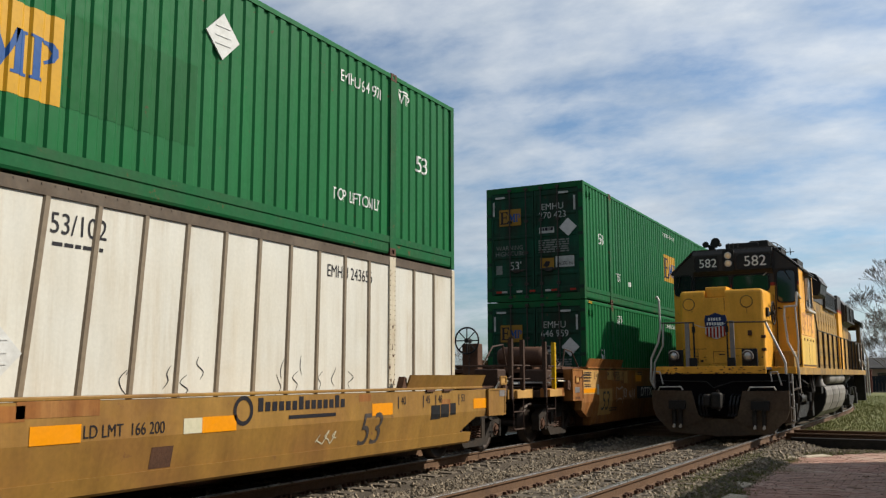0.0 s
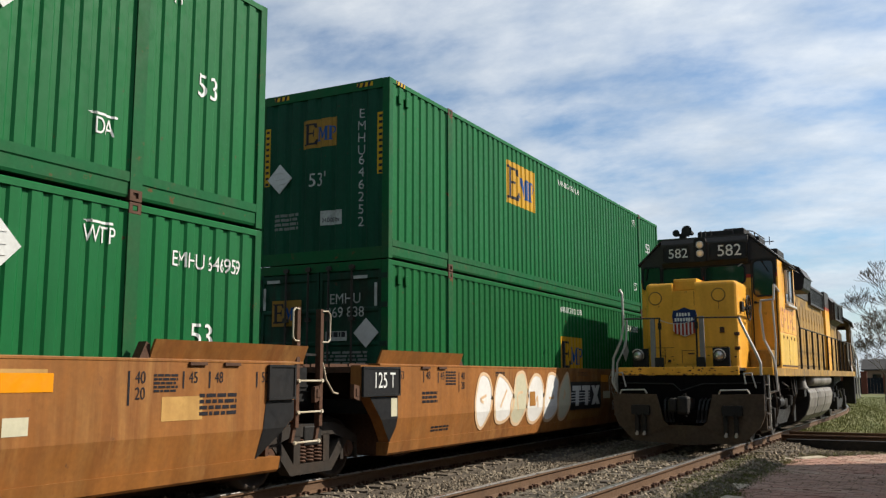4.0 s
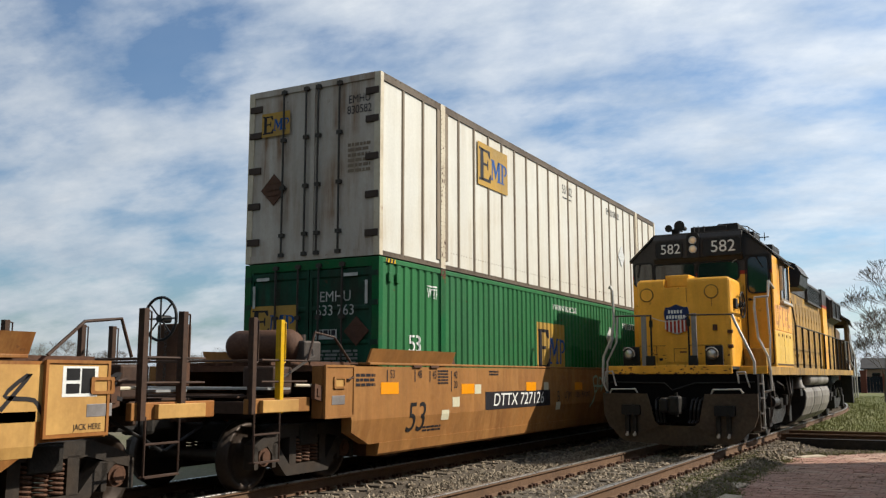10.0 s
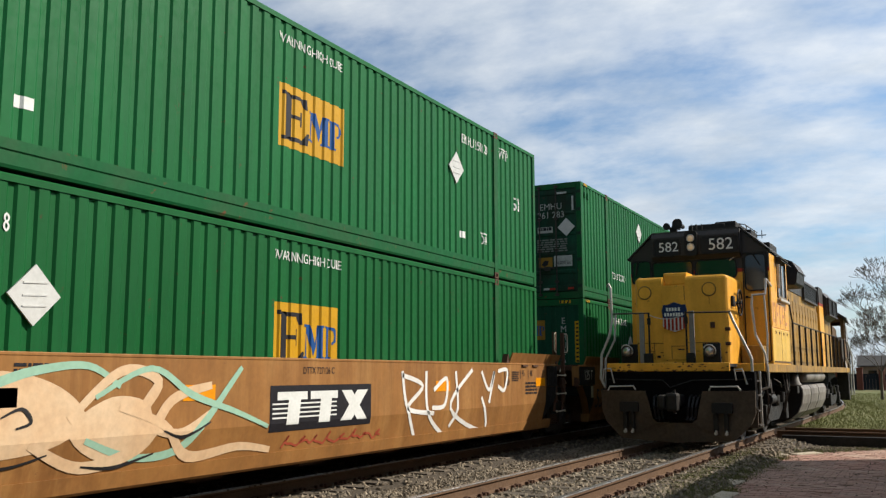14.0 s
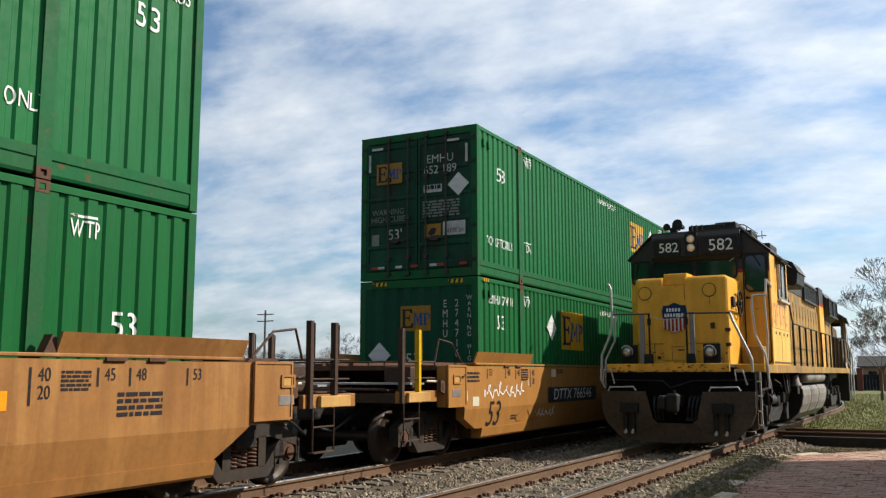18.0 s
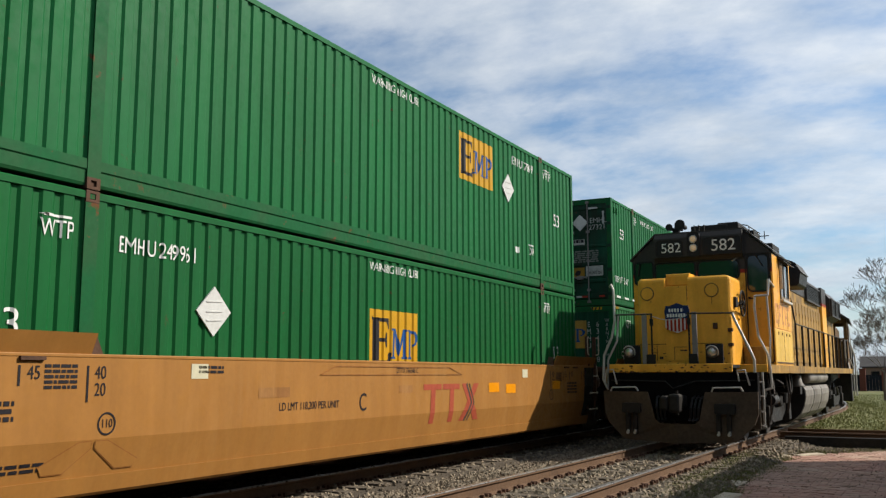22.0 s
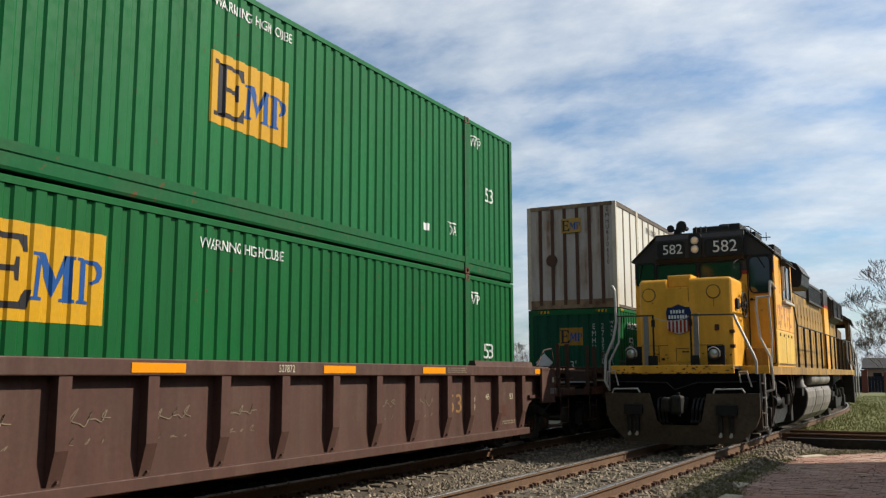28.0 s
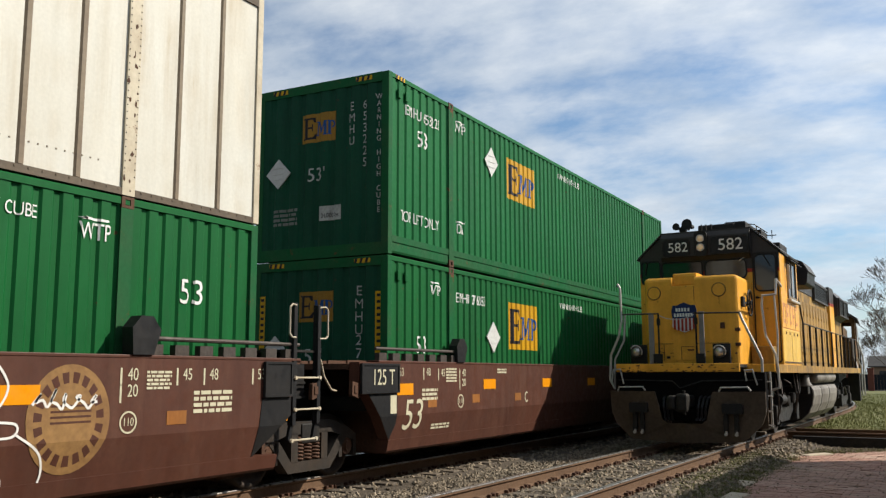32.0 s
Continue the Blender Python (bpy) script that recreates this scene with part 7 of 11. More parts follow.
def loco_cab(e):
    y0, y1, w = CAB_Y0, CAB_Y1, CAB_W
    full = [(-w, 1.61), (-w, 4.08), (-0.98, 4.60), (0.96, 4.60), (w, 4.08), (w, 1.61)]
    cab = part("cab", made(lambda bm: prism(bm, clip_profile(full, 3.64, False), "y", y0, y1)), LOCO_YELLOW, e, "yellow crew cab with dark grey roof")
    part("cab_top", made(lambda bm: prism(bm, clip_profile(full, 3.72, True), "y", y0, y1)), LOCO_GREY, cab, "dark grey upper cab")
    part("red_stripe", made(lambda bm: prism(bm, [(-w - 0.003, 3.64), (-w - 0.003, 3.72), (w + 0.003, 3.72), (w + 0.003, 3.64)], "y", y0 - 0.003, y1 + 0.003)), RED, cab)
    part("side_panel", boxed(w, w + 0.012, y0 + 0.03, y1 - 0.02, 2.42, 4.04), LOCO_YELLOW, cab, "yellow cab side")
    # roof skin with a drip edge that stands out beyond the walls
    part("roof_skin", made(lambda bm: prism(bm, [(-w - 0.05, 4.03), (-1.0, 4.605), (0.98, 4.605), (w + 0.05, 4.06), (w + 0.06, 4.09), (0.99, 4.64), (-1.0, 4.64), (-w - 0.06, 4.07)], "y", y0 - 0.06, y1 + 0.05)), LOCO_GREY, cab, "dark grey roof skin with a drip edge")
    # the number-board housing leans out over the windshields
    part("brow", made(lambda bm: prism(bm, [(2.36, 4.06), (2.36, 4.50), (2.42, 4.60), (y0 + 0.02, 4.60), (y0 + 0.02, 3.96), (2.44, 3.97)], "x", -1.0, 0.955)), LOCO_GREY, cab, "dark grey brow that carries the number boards")
    part("brow_edge", made(lambda bm: (pipe(bm, [(0.965, 2.44, 3.98), (0.965, 2.37, 4.06), (0.965, 2.37, 4.50), (0.965, 2.43, 4.60)], 0.018, 6), pipe(bm, [(-1.0, 2.37, 4.06), (0.96, 2.37, 4.06)], 0.012, 6))), GRIME, cab)
    cab_window(cab, "windshield", y0, -1.0, -0.12, 3.53, 3.93, 0.06)
    cab_window(cab, "windshield", y0, -0.02, 0.84, 3.53, 3.93, 0.10)
    cab_window(cab, "front_window", y0, -1.48, -1.08, 3.50, 3.98, 0.06)
    door = part("front_door", made(lambda bm: (rim_of(bm, loop_of(0.985, 1.515, 1.66, 4.06, 0.05), loop_of(1.005, 1.495, 1.68, 4.04, 0.04), "y", y0 - 0.02, y0 + 0.01))), GRIME, cab, "cab door outlined by a dark gap")
    cab_window(door, "door_window", y0, 1.05, 1.46, 3.23, 4.0, 0.09, 0.03)
    part("door_handle", made(lambda bm: (box(bm, 1.03, 1.09, y0 - 0.05, y0, 3.05, 3.10, 0.008), rod(bm, (1.06, y0 - 0.04, 3.07), (1.14, y0 - 0.05, 3.06), 0.012, 6))), GRIME, door)
    part("cab_step", boxed(0.97, 1.42, 2.02, y0, 1.615, 2.0, bevel=0.012), LOCO_TAN, cab, "grimy step box below the cab door")
    for x, z, dx, dz in ((-1.36, 3.98, -0.06, -0.30), (0.86, 4.0, -0.14, -0.10), (1.24, 3.98, 0.12, -0.22)):
        part("wiper", made(lambda bm: (pipe(bm, [(x, y0 - 0.05, z), (x + dx, y0 - 0.06, z + dz)], 0.011, 5), rod(bm, (x, y0 - 0.07, z), (x, y0, z), 0.02, 6))), SILVER if x > 0 and x < 1 else GRIME, cab)
    for bx0, bx1, tx, size in ((-0.93, -0.35, -0.60, 0.215), (0.14, 0.935, 0.565, 0.255)):
        nb = part("number_board", made(lambda bm: prism(bm, loop_of(bx0, bx1, 4.085, 4.44, 0.06), "y", 2.335, 2.37)), BLACK, cab, "black number board with white figures")
        part("board_rim", made(lambda bm: rim_of(bm, loop_of(bx0 - 0.02, bx1 + 0.02, 4.065, 4.46, 0.08), loop_of(bx0, bx1, 4.085, 4.44, 0.06), "y", 2.325, 2.37)), GRIME, nb)
        words(nb, (lambda u, v, d: (u, 2.335 - d, v), [], FLAT_DEPTH), "582", tx, 4.262, size, WHITE_MARK, squeeze=1.0, name="number")
    lamp = part("headlight", made(lambda bm: prism(bm, loop_of(-0.20, 0.04, 4.06, 4.58, 0.07), "y", 2.30, 2.37)), BLACK, cab, "twin headlight in a dark housing")
    part("lamp_rim", made(lambda bm: rim_of(bm, loop_of(-0.22, 0.06, 4.04, 4.60, 0.08), loop_of(-0.20, 0.04, 4.06, 4.58, 0.07), "y", 2.29, 2.37)), GRIME, lamp)
    for z in (4.24, 4.44):
        part("rim", made(lambda bm: ring(bm, (-0.085, 2.295, z), (0, 1, 0), 0.076, 0.014, 22, 6)), SILVER, lamp, "bright lamp rim")
        part("lens", made(lambda bm: lathe(bm, [(0, 0.068), (0.012, 0.064), (0.03, 0.04), (0.034, 0.008)], (-0.085, 2.298, z), (0, -1, 0), 18)), HEAD_GLOW, lamp, smooth=True)
    for s in (1, -1):
        x = s * (w + 0.012)
        if s > 0:
            win = part("side_window", made(lambda bm: rim_of(bm, loop_of(3.38, 4.62, 3.10, 4.0, 0.06), loop_of(3.44, 4.56, 3.16, 3.94, 0.04), "x", x - 0.01, x + 0.03)), POST_GREY, cab, "dark side window in a pale frame")
            part("pane", made(lambda bm: prism(bm, loop_of(3.43, 4.57, 3.15, 3.95, 0.04), "x", x - 0.004, x + 0.008)), GLASS, win)
            part("sash_bar", boxed(x, x + 0.03, 3.95, 4.02, 3.14, 3.96), SILVER, win, "pale sash bar")
        part("arm_rest", boxed(*sorted((s * w, s * (w + 0.10))), 3.35, 4.66, 3.03, 3.09, bevel=0.012), SILVER, cab)
        part("sun_visor", made(lambda bm: prism(bm, [(s * w, 4.06), (s * (w + 0.16), 3.94), (s * (w + 0.16), 3.925), (s * w, 4.02)], "y", 3.2, 4.75)), LOCO_GREY, cab)
        part("mirror", made(lambda bm: (box(bm, *sorted((s * (w + 0.05), s * (w + 0.11))), 3.22, 3.25, 3.3, 3.85, 0.008), rod(bm, (s * w, 3.24, 3.6), (s * (w + 0.08), 3.24, 3.6), 0.01, 5))), SILVER, cab)
        bat = part("battery_box", boxed(*sorted((s * 1.0, s * 1.55)), y0 + 0.02, 4.95, 1.63, 2.40, bevel=0.02), LOCO_FADED, e, "pale faded yellow battery box with a rusty lower edge")
        if s > 0:
            part("box_seam", made(lambda bm: (box(bm, 1.548, 1.553, 3.70, 3.715, 1.70, 2.36), box(bm, 1.548, 1.556, y0 + 0.1, 4.9, 1.655, 1.685), [box(bm, 1.548, 1.562, y, y + 0.06, 2.28, 2.34) for y in (2.9, 3.4, 4.0, 4.5)])), RUST, bat)
    side = (lambda u, v, d: (w + 0.013 + d, u, v), [], FLAT_DEPTH)
    for k, u in enumerate((2.80, 3.22, 3.64, 4.06, 4.48)):
        mark("faded_letter", k, lambda: flat(rect(-0.14, -0.05, -0.22, 0.22), rect(-0.05, 0.12, 0.14, 0.22), rect(-0.05, 0.12, -0.06 if k % 2 else -0.22, 0.02 if k % 2 else -0.14)), RED_CHALK, cab, side, u, 2.74, 0.003)
    for y in (2.95, 3.6, 4.3):
        part("streak", made(lambda bm: box(bm, w + 0.012, w + 0.016, y, y + 0.03, 2.45, 2.98)), LOCO_TAN, cab)
    # on the roof
    part("horn", made(lambda bm: (horn_bell(bm, -0.70, 2.62, 4.80, 0.085, 0.3), horn_bell(bm, -0.44, 2.58, 4.84, 0.12, 0.42), horn_bell(bm, -0.56, 2.85, 4.82, 0.08, 0.3), box(bm, -0.66, -0.5, 2.74, 2.86, 4.62, 4.80, 0.01), rod(bm, (-0.74, 2.95, 4.80), (-0.40, 2.95, 4.82), 0.03, 8))), GRIME, e, "dark three-chime air horn")
    part("roof_box", made(lambda bm: (box(bm, -0.22, 0.60, 2.7, 4.3, 4.63, 4.80, 0.03), box(bm, 0.36, 0.84, 2.75, 4.2, 4.63, 4.84, 0.04))), GRIME, e, "low dark air conditioner on the cab roof")
    for x in (-0.12, -0.02, 0.1):
        part("bracket", boxed(x, x + 0.025, 2.56, 2.60, 4.63, 4.79), GRIME, e)
    part("antenna", made(lambda bm: (box(bm, 0.78, 1.0, 3.7, 4.5, 4.56, 4.76, 0.02), rod(bm, (1.0, 4.4, 4.70), (1.22, 4.4, 4.70), 0.012, 6), rod(bm, (1.12, 4.4, 4.62), (1.12, 4.4, 4.82), 0.010, 6))), GRIME, e, "small roof box with a stub antenna")
    part("roof_vent", boxed(0.95, 1.30, 4.35, 5.35, 4.26, 4.52, bevel=0.03), GRIME, e, "dark vent box at the rear of the cab roof")
    railing(e, [(0.55, 3.2, 4.88), (0.95, 3.2, 4.80), (0.98, 4.6, 4.80)], [((0.95, 3.4, 4.64), (0.95, 3.4, 4.80)), ((0.97, 4.3, 4.58), (0.97, 4.3, 4.80))], 0.012, STEEL, label="thin roof rail")


def loco_body(e):
    hood = part("hood", made(lambda bm: prism(bm, [(-0.96, 1.6), (-0.96, 3.78), (0.96, 3.78), (0.96, 1.6)], "y", CAB_Y1, 20.0)), LOCO_TAN, e, "dirty tan yellow engine hood with door panels")
    part("hood_top", made(lambda bm: prism(bm, [(-0.982, 3.78), (-0.982, 4.32), (-0.8, 4.50), (0.8, 4.50), (0.982, 4.32), (0.982, 3.78)], "y", CAB_Y1, 20.0)), LOCO_GREY, hood, "dark grey hood roof")
    for i in range(20):
        part("door_panel", shared(("hood_door",), lambda: made(lambda bm: (box(bm, 0.958, 0.985, -0.29, 0.29, 1.75, 3.5, 0.008), box(bm, 0.985, 1.0, 0.2, 0.24, 2.4, 2.6), box(bm, 0.985, 0.998, -0.29, -0.25, 1.95, 2.05), box(bm, 0.985, 0.998, -0.29, -0.25, 3.1, 3.2))), LOCO_TAN),
             LOCO_FADED if i in (2, 5, 6, 11) else LOCO_TAN, hood, m=Matrix.Translation((0, 5.6 + i * 0.66, 0)))
    for s in (1, -1):
        part("filter_box", made(lambda bm: (prism(bm, [(s * 0.95, 3.74), (s * 1.40, 3.74), (s * 1.46, 3.80), (s * 1.50, 4.08), (s * 1.36, 4.32), (s * 0.95, 4.52)], "y", 7.3, 8.7))), BLACK, hood, "black flared air filter box")
        # lighter grey skin on the top slope, its sky light put into the colour
        part("filter_lid", made(lambda bm: prism(bm, [(s * 0.94, 4.53), (s * 1.36, 4.33), (s * 1.51, 4.08), (s * 1.53, 4.09), (s * 1.38, 4.36), (s * 0.94, 4.56)], "y", 7.28, 8.72)), LOCO_GREY, hood)
        part("radiator_flare", made(lambda bm: prism(bm, [(s * 0.95, 3.34), (s * 1.18, 3.48), (s * 1.18, 4.10), (s * 0.95, 4.40)], "y", 17.0, 19.9)), LOCO_GREY, hood)
        for g0, g1, z0, z1, x in ((12.1, 15.3, 3.74, 4.22, 0.990), (17.1, 18.4, 3.52, 4.06, 1.183), (18.5, 19.8, 3.52, 4.06, 1.183)):
            gr = part("grille", boxed(*sorted((s * x, s * (x + 0.02))), g0, g1, z0, z1), BLACK, hood, "dark intake grille")
            part("grille_frame", made(lambda bm: [box(bm, *sorted((s * x, s * (x + 0.07))), a, b, c, d) for a, b, c, d in ((g0 - 0.05, g0, z0, z1), (g1, g1 + 0.05, z0, z1), (g0 - 0.05, g1 + 0.05, z0 - 0.05, z0), (g0 - 0.05, g1 + 0.05, z1, z1 + 0.05))]), LOCO_GREY, gr)
            for k in range(9):
                z = z0 + (z1 - z0) * (k + 0.5) / 9
                part("louvre", boxed(*sorted((s * (x + 0.018), s * (x + 0.045))), g0, g1, z - 0.01, z + 0.01), BLACK, gr)
        part("bulkhead", made(lambda bm: box(bm, *sorted((s * 0.96, s * 1.06)), 15.75, 16.95, 1.62, 3.76, 0.01)), LOCO_YELLOW, hood, "yellow bulkhead panel")
        part("bulkhead_top", boxed(*sorted((s * 0.96, s * 1.06)), 15.75, 16.95, 3.85, 4.40, bevel=0.01), LOCO_GREY, hood)
        part("red_stripe", boxed(*sorted((s * 0.98, s * 1.064)), 15.75, 16.95, 3.76, 3.85), RED, hood)
    for y in (17.2, 18.4, 19.4):
        part("roof_fan", made(lambda bm: (lathe(bm, [(0, 0.55), (0.14, 0.54), (0.18, 0.46), (0.18, 0.1)], (0, y, 4.48), (0, 0, 1), 24), box(bm, -0.5, 0.5, y - 0.03, y + 0.03, 4.66, 4.69))), GRIME, hood)
    part("exhaust_stack", boxed(-0.2, 0.2, 13.6, 14.2, 4.48, 4.66, bevel=0.03), GRIME, hood)
    part("end_pipe", made(lambda bm: pipe(bm, curve_of([(1.02, 6.2, 3.55), (1.06, 6.6, 3.30), (1.06, 6.9, 2.8), (1.06, 7.0, 1.62)]), 0.03, 8)), GRIME, hood, "dark pipe down the hood side")
    # tanks and running gear
    sect = [(1.40, 1.10), (1.46, 1.0), (1.47, 0.85), (1.43, 0.62), (1.33, 0.40), (1.16, 0.24), (0.94, 0.15)]
    tank = part("fuel_tank", made(lambda bm: prism(bm, [(-x, z) for x, z in sect] + [(x, z) for x, z in sect[::-1]], "y", 7.4, 12.6)), TANK, e, "dusty grey rounded fuel tank with dark end")
    part("tank_end", made(lambda bm: prism(bm, [(-x * 0.985, z) for x, z in sect] + [(x * 0.985, z) for x, z in sect[::-1]], "y", 7.36, 7.4)), BLACK, tank)
    for y in (9.0, 10.7):
        part("tank_strap", made(lambda bm: prism(bm, [(x * 1.006, z) for x, z in sect] + [(x * 0.98, z) for x, z in sect[::-1]], "y", y, y + 0.04)), GRIME, tank)
    part("filler", made(lambda bm: (ring(bm, (1.40, 12.72, 0.85), (1, 0, 0), 0.10, 0.02, 16, 6), box(bm, 1.2, 1.4, 12.6, 12.9, 0.6, 1.1, 0.02))), GRIME, tank)
    for s in (1, -1):
        part("air_tank", made(lambda bm: lathe(bm, [(0, 0.05), (0.05, 0.13), (0.13, 0.155), (4.0, 0.155), (4.1, 0.13), (4.16, 0.05)], (s * 1.36, 8.1, 1.32), (0, 1, 0), 20)), TANK, e, "long grey air tank", smooth=True)
        for y in (5.75, 6.1):
            part("sand_pipe", made(lambda bm: pipe(bm, curve_of([(s * 1.3, y, 1.44), (s * 1.32, y - 0.1, 1.0), (s * 1.1, y - 0.3, 0.5), (s * 0.8, y - 0.4, 0.12)]), 0.028, 8)), GRIME, e)
        part("bell", made(lambda bm: lathe(bm, [(0, 0.19), (0.03, 0.18), (0.10, 0.13), (0.24, 0.10), (0.30, 0.03)], (s * 1.36, 6.7, 1.10), (0, 0, 1), 18)), TANK, e, "grey bell under the walkway", smooth=True)
        part("brake_cylinder", made(lambda bm: rod(bm, (s * 1.36, 2.6, 0.86), (s * 1.36, 3.2, 0.86), 0.11, 14)), GRIME, e)
        for y0, z0, y1, z1 in ((2.2, 1.4, 2.5, 0.4), (2.9, 1.42, 2.7, 0.55), (3.4, 1.3, 4.6, 1.1), (4.7, 1.42, 4.9, 0.5), (5.2, 1.4, 5.1, 0.6)):
            part("brake_hose", made(lambda bm: pipe(bm, curve_of([(s * 1.38, y0, z0), (s * 1.44, (y0 + y1) / 2 - 0.1, (z0 + z1) / 2), (s * 1.36, y1, z1)]), 0.017, 6)), STEEL, e)
        part("steam_box", boxed(*sorted((s * 1.1, s * 1.4)), 6.9, 7.25, 0.9, 1.4, bevel=0.02), GRIME, e)
    loco_truck(e, 3.95)
    loco_truck(e, 16.4)
    for s in (1, -1):
        pts = [(s * 1.5, 5.2, 3.30), (s * 1.5, 5.5, 3.10), (s * 1.5, 5.9, 2.66), (s * 1.5, 19.6, 2.66), (s * 1.5, 20.0, 2.3), (s * 1.5, 20.2, 1.6)]
        railing(e, pts, [], 0.02, GRIME, label="dark walkway handrail")
        for k in range(12):
            part("stanchion", shared(("stanchion",), lambda: boxed(-0.024, 0.024, -0.024, 0.024, 1.6, 2.66), GRIME), GRIME, e, m=Matrix.Translation((s * 1.5, 5.9 + k * 1.17, 0)))
    railing(e, [(1.5, 20.1, 2.62), (1.62, 20.4, 2.1), (1.62, 20.5, 0.6)], [], 0.028, label="pale rear step handrail")
    railing(e, [(1.5, 19.4, 2.0), (1.6, 19.7, 1.7), (1.6, 19.75, 0.6)], [], 0.024, label="pale rear step handrail")
    part("rear_steps", boxed(1.1, 1.5, 19.9, 20.3, 0.4, 1.55, bevel=0.02), GRIME, e)


def locomotive():
    e = tagged(new("locomotive"), "weathered yellow and dark grey diesel road locomotive on the second track", "locomotive", "locomotives", "thing")
    loco_front(e)
    loco_nose(e)
    loco_cab(e)
    loco_body(e)
    return e


def second_engine():
    """The unit coupled behind, its cab at the end that faces the first."""
    e = tagged(new("locomotive"), "dark dirty yellow locomotive with a see-through cab coupled behind the first", "locomotive", "locomotives", "thing")
    part("deck", boxed(-1.5, 1.5, 0.4, 14.4, 1.42, 1.56), GRIME, e)
    part("low_hood", boxed(-0.9, 0.9, 0.9, 4.4, 1.56, 2.6, bevel=0.05), ENGINE_BROWN, e)
    part("hood", boxed(-0.9, 0.9, 8.0, 14.0, 1.56, 3.75, bevel=0.06), ENGINE_BROWN, e)
    part("hood_top", boxed(-0.75, 0.75, 8.1, 13.9, 3.74, 3.95, bevel=0.04), LOCO_GREY, e)
    prof = [(-1.5, 1.56), (-1.5, 3.80), (-0.9, 4.20), (0.9, 4.20), (1.5, 3.80), (1.5, 1.56)]

    def cab_walls(bm):
        for y0, y1 in ((4.4, 4.46), (7.9, 7.96)):
            prism(bm, [(-1.5, 1.56), (-1.5, 3.0), (1.5, 3.0), (1.5, 1.56)], "y", y0, y1)
            prism(bm, clip_profile(prof, 3.66, True), "y", y0, y1)
            for x, w in ((-1.5, 0.12), (-0.75, 0.14), (-0.05, 0.12), (0.6, 0.3), (1.36, 0.14)):
                box(bm, x, x + w, y0, y1, 3.0, 3.66)
        for x in (-1.5, 1.44):
            box(bm, x, x + 0.06, 4.46, 7.9, 1.56, 2.95)
            box(bm, x, x + 0.06, 4.46, 7.9, 3.66, 3.80)
            for y, w in ((4.46, 0.3), (6.1, 0.25), (7.4, 0.5)):
                box(bm, x, x + 0.06, y, y + w, 2.95, 3.66)
    part("cab", made(cab_walls), ENGINE_BROWN, e, "dirty yellow open-windowed cab")
    part("cab_roof", made(lambda bm: prism(bm, [(-1.64, 3.74), (-0.95, 4.22), (0.95, 4.22), (1.64, 3.74), (1.64, 3.82), (0.95, 4.30), (-0.95, 4.30), (-1.64, 3.82)], "y", 4.0, 8.6)), LOCO_GREY, e)
    part("side_box", boxed(0.9, 1.5, 8.3, 10.2, 1.57, 2.2, bevel=0.02), ENGINE_BROWN, e)
    part("underframe", boxed(-0.7, 0.7, 0.4, 14.4, 0.9, 1.42), GRIME, e)
    part("end_tank", made(lambda bm: rod(bm, (1.1, 5.2, 0.9), (1.1, 7.4, 0.9), 0.36, 16)), GRIME, e)
    loco_truck(e, 2.9)
    loco_truck(e, 11.8)
    part("coupler", boxed(-0.12, 0.12, -0.55, 0.45, 0.76, 0.98, bevel=0.02), GRIME, e)
    for s in (1, -1):
        railing(e, [(s * 1.62, 2.6, 3.4), (s * 1.66, 2.4, 2.9), (s * 1.66, 2.4, 2.0)], [], 0.018, label="pale corner handrail")
        railing(e, [(s * 1.5, 8.2, 2.6), (s * 1.5, 14.0, 2.6)], [((s * 1.5, y, 1.56), (s * 1.5, y, 2.6)) for y in (8.8, 10.6, 12.4, 13.9)], 0.02, GRIME, label="dark walkway handrail")
        railing(e, [(s * 1.38, 0.75, 2.75), (s * 1.5, 0.6, 2.75), (s * 1.5, 0.55, 2.1), (s * 1.62, 0.2, 1.6), (s * 1.62, 0.15, 0.5)], [], 0.03, label="pale corner handrail")
        railing(e, [(s * 1.50, 1.2, 2.0), (s * 1.60, 0.9, 1.5), (s * 1.60, 0.85, 0.5)], [], 0.026, label="pale corner handrail")
    return e


ENGINES += [(locomotive(), 18.2), (second_engine(), 39.4)]

# ---- the train: thirteen stacks on their cars ----
TRAIN = []
FLOOR_Z = 0.335
STACKS = [-2.27, 20.66, 39.84, 59.03, 81.96, 101.15, 120.33, 143.9, 163.08, 182.25, 205.61, 228.75, 247.93]
TONES = {"container_green": "mid-green", "deep_container_green": "deep green", "faded_container_green": "faded green"}


